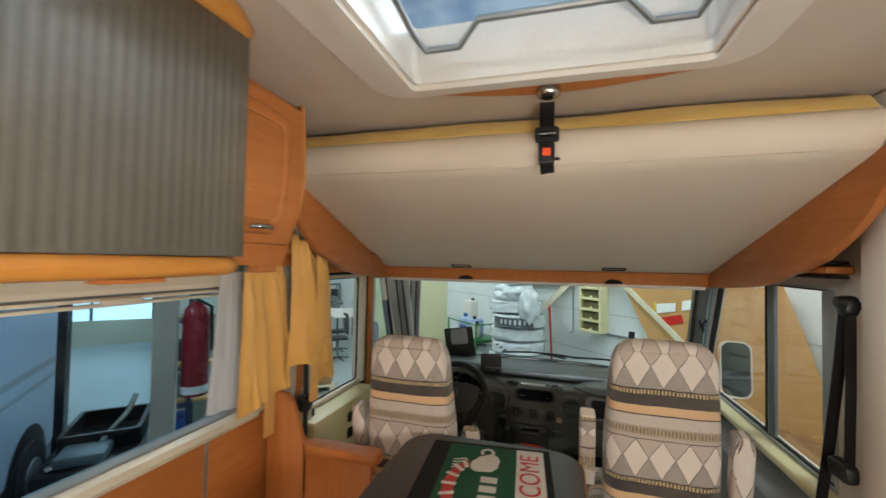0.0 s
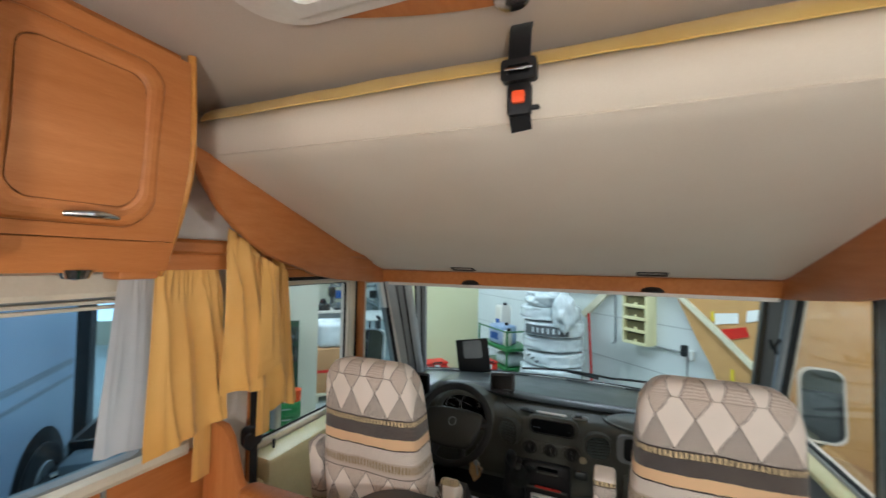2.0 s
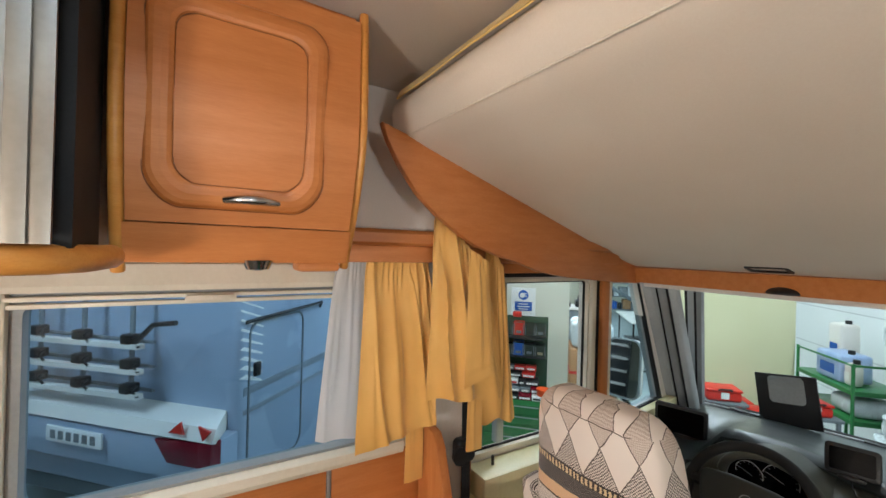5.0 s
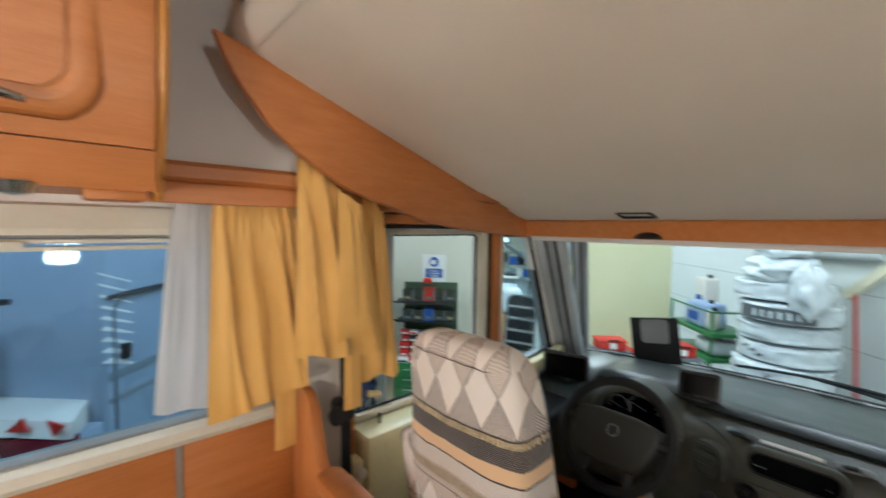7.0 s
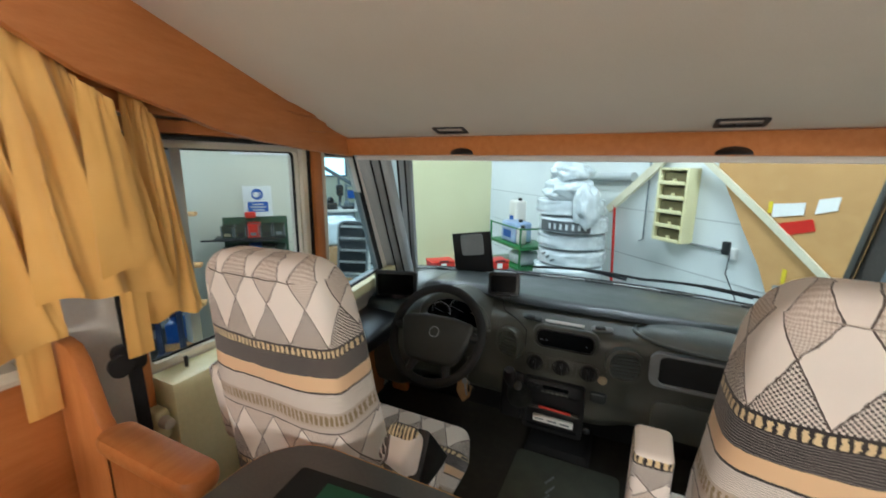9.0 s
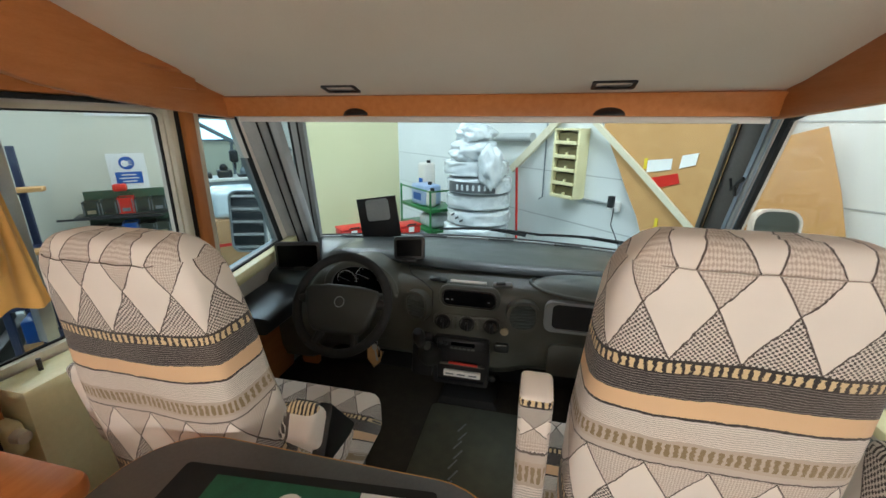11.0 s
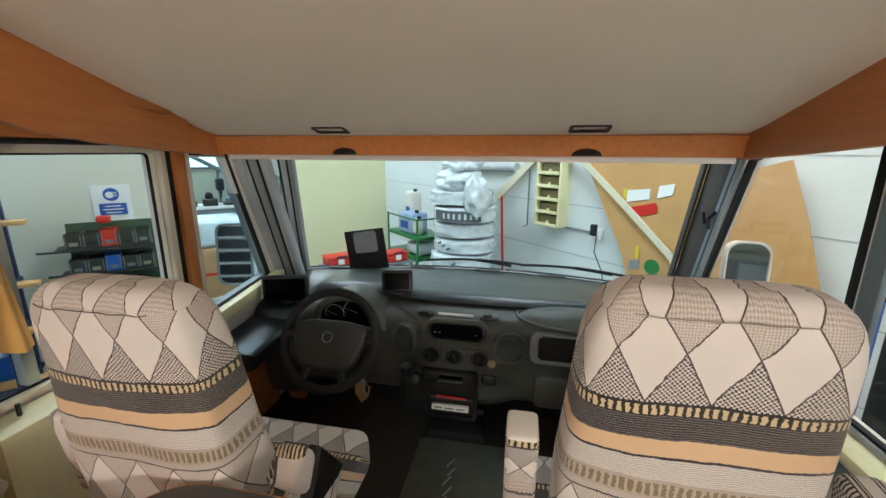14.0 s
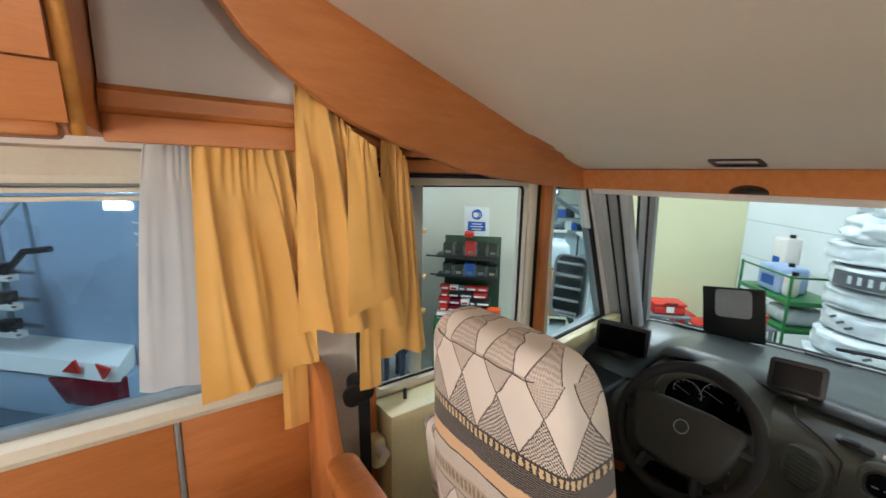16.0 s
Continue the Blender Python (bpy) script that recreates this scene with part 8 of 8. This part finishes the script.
    # roof steelwork
    for v in (8.0, 12.0, 16.0):
        solid("roof_beam", S(join(box(-14, 4.9, v - 0.08, v + 0.08, 4.2, 4.26), box(-14, 4.9, v - 0.08, v + 0.08, 4.7, 4.76), *[tube([(a, v, 4.26), (a + 0.5, v, 4.7), (a + 1.0, v, 4.26)], 0.03, 6) for a in range(-13, 4)])), STEEL, "pale steel roof lattice beam", "beam", "roof beams", "structure")
    # shelf rack and low dark trolley outside the side window
    NAVY = surface("navy_enamel", "2f3854", "262e46", 6, 0.45, 0, 0.05)
    r = thing("parts_rack", SHOP @ Vector((-0.08, 5.0, 0)), "navy steel rack with plywood shelf boards beside the partition", "rack")
    for a, b in ((-0.10, 4.78), (-0.10, 5.2), (0.07, 4.78), (0.07, 5.2)):
        part("post", S(box(a, a + 0.045, b, b + 0.04, 0, hz(1.16), 0.003)), NAVY, r, "navy upright")
    for z in (-0.4, 0.0, 0.36, 0.82):
        part("shelf", S(box(-0.11, 0.13, 4.76, 5.25, hz(z), hz(z) + 0.03)), NAVY, r)
        part("shelf_board", S(box(-0.10, 0.30, 4.82, 4.93, hz(z) + 0.031, hz(z) + 0.062, 0.003)), PLY, r, "raw plywood board")
    for k, z in enumerate((-0.36, 0.04, 0.40)):
        part("crate", S(box(-0.08, 0.06, 4.95, 5.20, hz(z), hz(z) + 0.20, 0.02)), (BLUE, STEEL, BLACK)[k], r, "plastic crate")
    bn = thing("wall_banner", SHOP @ Vector((0.95, 5.66, hz(1.40))), "white banner with a red top edge high on the partition", "sign")
    part("sheet", S(box(0.51, 1.24, 5.660, 5.667, hz(1.39), hz(1.56))), PAPER, bn)
    part("red_edge", S(box(0.58, 1.24, 5.656, 5.6595, hz(1.462), hz(1.56))), RED, bn, "red band")
    t = thing("low_trolley", SHOP @ Vector((-0.6, 5.2, 0)), "low dark workshop trolley with chrome lever", "trolley")
    part("deck", S(box(-0.98, -0.22, 4.55, 5.75, 0.22, 0.50, 0.03)), BLACK, t)
    part("tray", S(ring(rounded(-0.92, -0.30, 4.95, 5.70, 0.04), rounded(-0.88, -0.34, 4.99, 5.66, 0.03), 0.50, 0.66, "z")), BLACK, t)
    part("lid", S(box(-0.86, -0.50, 4.62, 4.95, 0.50, 0.60, 0.03)), STEEL, t)
    part("lever", S(tube([(-0.90, 4.62, 0.52), (-0.62, 4.85, 0.56), (-0.45, 5.25, 0.74), (-0.42, 5.45, 0.84)], 0.028, 8)), CHROME, t, "chrome lever")
    for a in (-0.88, -0.32):
        for b in (4.7, 5.6):
            part("castor", S(lathe([(0.0, -0.02), (0.06, -0.02), (0.06, 0.02), (0.0, 0.02)], pose(a, b, 0.06, 0, 90, 0), 14)), TYRE, t)
            part("strut", S(box(a - 0.02, a + 0.02, b - 0.02, b + 0.02, 0.1, 0.23)), STEEL, t)
    # end of the bay: low wall with a long bright window, dark drum beside it
    solid("bay_wall", S(join(box(-6.0, -0.3, 13.4, 13.6, 0, 0.62), box(-6.0, -0.3, 13.4, 13.6, 1.35, 3.6), box(-0.55, -0.3, 13.4, 13.6, 0.62, 1.35))), PLASTER, "grey end wall of the bay", "wall", kind="structure", smooth=None)
    w = thing("bay_window", SHOP @ Vector((-3.2, 13.5, 0.62)), "long bright frosted window in the end wall", "window", kind="structure")
    part("pane", S(box(-6.0, -0.55, 13.49, 13.50, 0.62, 1.35)), DAYLIGHT, w)
    for k in range(4):
        part("window_bar", S(box(-5.2 + 1.3 * k, -5.14 + 1.3 * k, 13.44, 13.49, 0.62, 1.35)), STEEL, w)
    d = thing("drum", SHOP @ Vector((-0.85, 12.6, 0)), "dark steel drum on the workshop floor", "drum")
    part("shell", S(lathe([(0.0, 0.0), (0.29, 0.0), (0.30, 0.02), (0.29, 0.3), (0.30, 0.31), (0.29, 0.6), (0.30, 0.62), (0.29, 0.88), (0.0, 0.88)], Matrix.Translation((-0.85, 12.6, 0)))), BLACK, d)
    # bench with dark machines behind the pallets
    m = thing("machine_bench", SHOP @ Vector((1.7, 11.7, 0)), "pale bench with dark machines standing on it", "bench")
    part("top", S(box(0.8, 2.55, 11.3, 12.1, 0.92, 0.98, 0.01)), WHITE_PL, m)
    part("apron", S(box(0.85, 2.50, 11.35, 12.05, 0.1, 0.92, 0.01)), STEEL, m)
    for k in range(4):
        a = 0.95 + 0.42 * k
        q = thing("bench_machine", SHOP @ Vector((a + 0.15, 11.6, 0.98)), "dark machine standing on the workshop bench", "machine", "bench machines")
        part("base", S(box(a, a + 0.30, 11.45, 11.85, 0.98, 1.04 + 0.05 * (k % 3), 0.015)), BLACK, q)
        part("head", S(lathe([(0.0, 0.0), (0.08, 0.0), (0.09, 0.08), (0.05, 0.14), (0.0, 0.15)], Matrix.Translation((a + 0.14, 11.62, 1.04 + 0.05 * (k % 3))))), STEEL if k % 2 else BLACK, q)
    dr = thing("pillar_drill", SHOP @ Vector((2.24, 12.3, 0)), "dark pillar drill standing behind the bench", "drill")
    part("base", S(box(2.06, 2.42, 12.2, 12.6, 0.0, 0.08, 0.02)), STEEL, dr)
    part("column", S(tube([(2.24, 12.5, 0.08), (2.24, 12.5, 1.72)], 0.035, 12)), STEEL, dr)
    part("head", S(box(2.15, 2.33, 12.2, 12.54, 1.26, 1.55, 0.04, 3)), BLACK, dr, "black drill head")
    part("spindle", S(tube([(2.24, 12.24, 1.26), (2.24, 12.24, 1.08)], [0.04, 0.018], 10)), BLACK, dr)
    # dark post standing in for the windscreen edge at the end of the neighbouring vehicle
    solid("post", S(box(-1.30, -1.14, 6.0, 6.16, 0, 5)), BLACK, "dark post standing in for the neighbour's windscreen edge", "column", kind="structure")
    # slatted dark rack behind the vehicle, invented to fill the left wing mirror's reflection
    s = thing("slatted_rack", (-2.4, -1.5, GROUND), "invented dark rack with pale slats for the wing mirror", "rack")
    part("backing", box(-2.95, -1.90, -1.60, -1.56, GROUND, 1.25, 0.01), BLACK, s)
    for k in range(9):
        part("slat", box(-2.93, -1.92, -1.56, -1.50, GROUND + 0.12 + 0.225 * k, GROUND + 0.16 + 0.225 * k, 0.006), WHITE_PL, s)
    # invented lockers, added only to darken what the right wing mirror reflects
    k = thing("mirror_backdrop", (1.9, -5.2, GROUND), "invented dark lockers behind the vehicle, added to darken the wing mirror's reflection", "locker")
    for i in range(4):
        part("door", box(0.9 + 0.62 * i, 1.5 + 0.62 * i, -5.24, -5.2, GROUND + 0.1, 0.75, 0.008), STEEL if i % 2 else BLACK, k)
    part("body", box(0.88, 3.4, -5.7, -5.242, GROUND, 0.8, 0.01), BLACK, k)
    for x in (-2.97, -1.92):
        part("upright", box(x, x + 0.04, -1.62, -1.49, GROUND, 1.28, 0.006), BLACK, s)


deep_hall()


# Invented housing and tripod round the static stand-in light.
def stand_in_lamp():
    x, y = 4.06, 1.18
    f = thing("stand_in_lamp", (x, y, GROUND), "invented square lamp on a black tripod, standing in for a hand-held light", "lamp")
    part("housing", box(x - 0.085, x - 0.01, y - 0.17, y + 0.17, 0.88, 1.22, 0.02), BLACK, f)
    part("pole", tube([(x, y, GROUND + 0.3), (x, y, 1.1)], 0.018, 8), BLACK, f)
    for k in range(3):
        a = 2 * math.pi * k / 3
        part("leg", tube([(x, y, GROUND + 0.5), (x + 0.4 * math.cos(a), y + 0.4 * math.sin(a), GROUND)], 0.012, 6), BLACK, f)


stand_in_lamp()
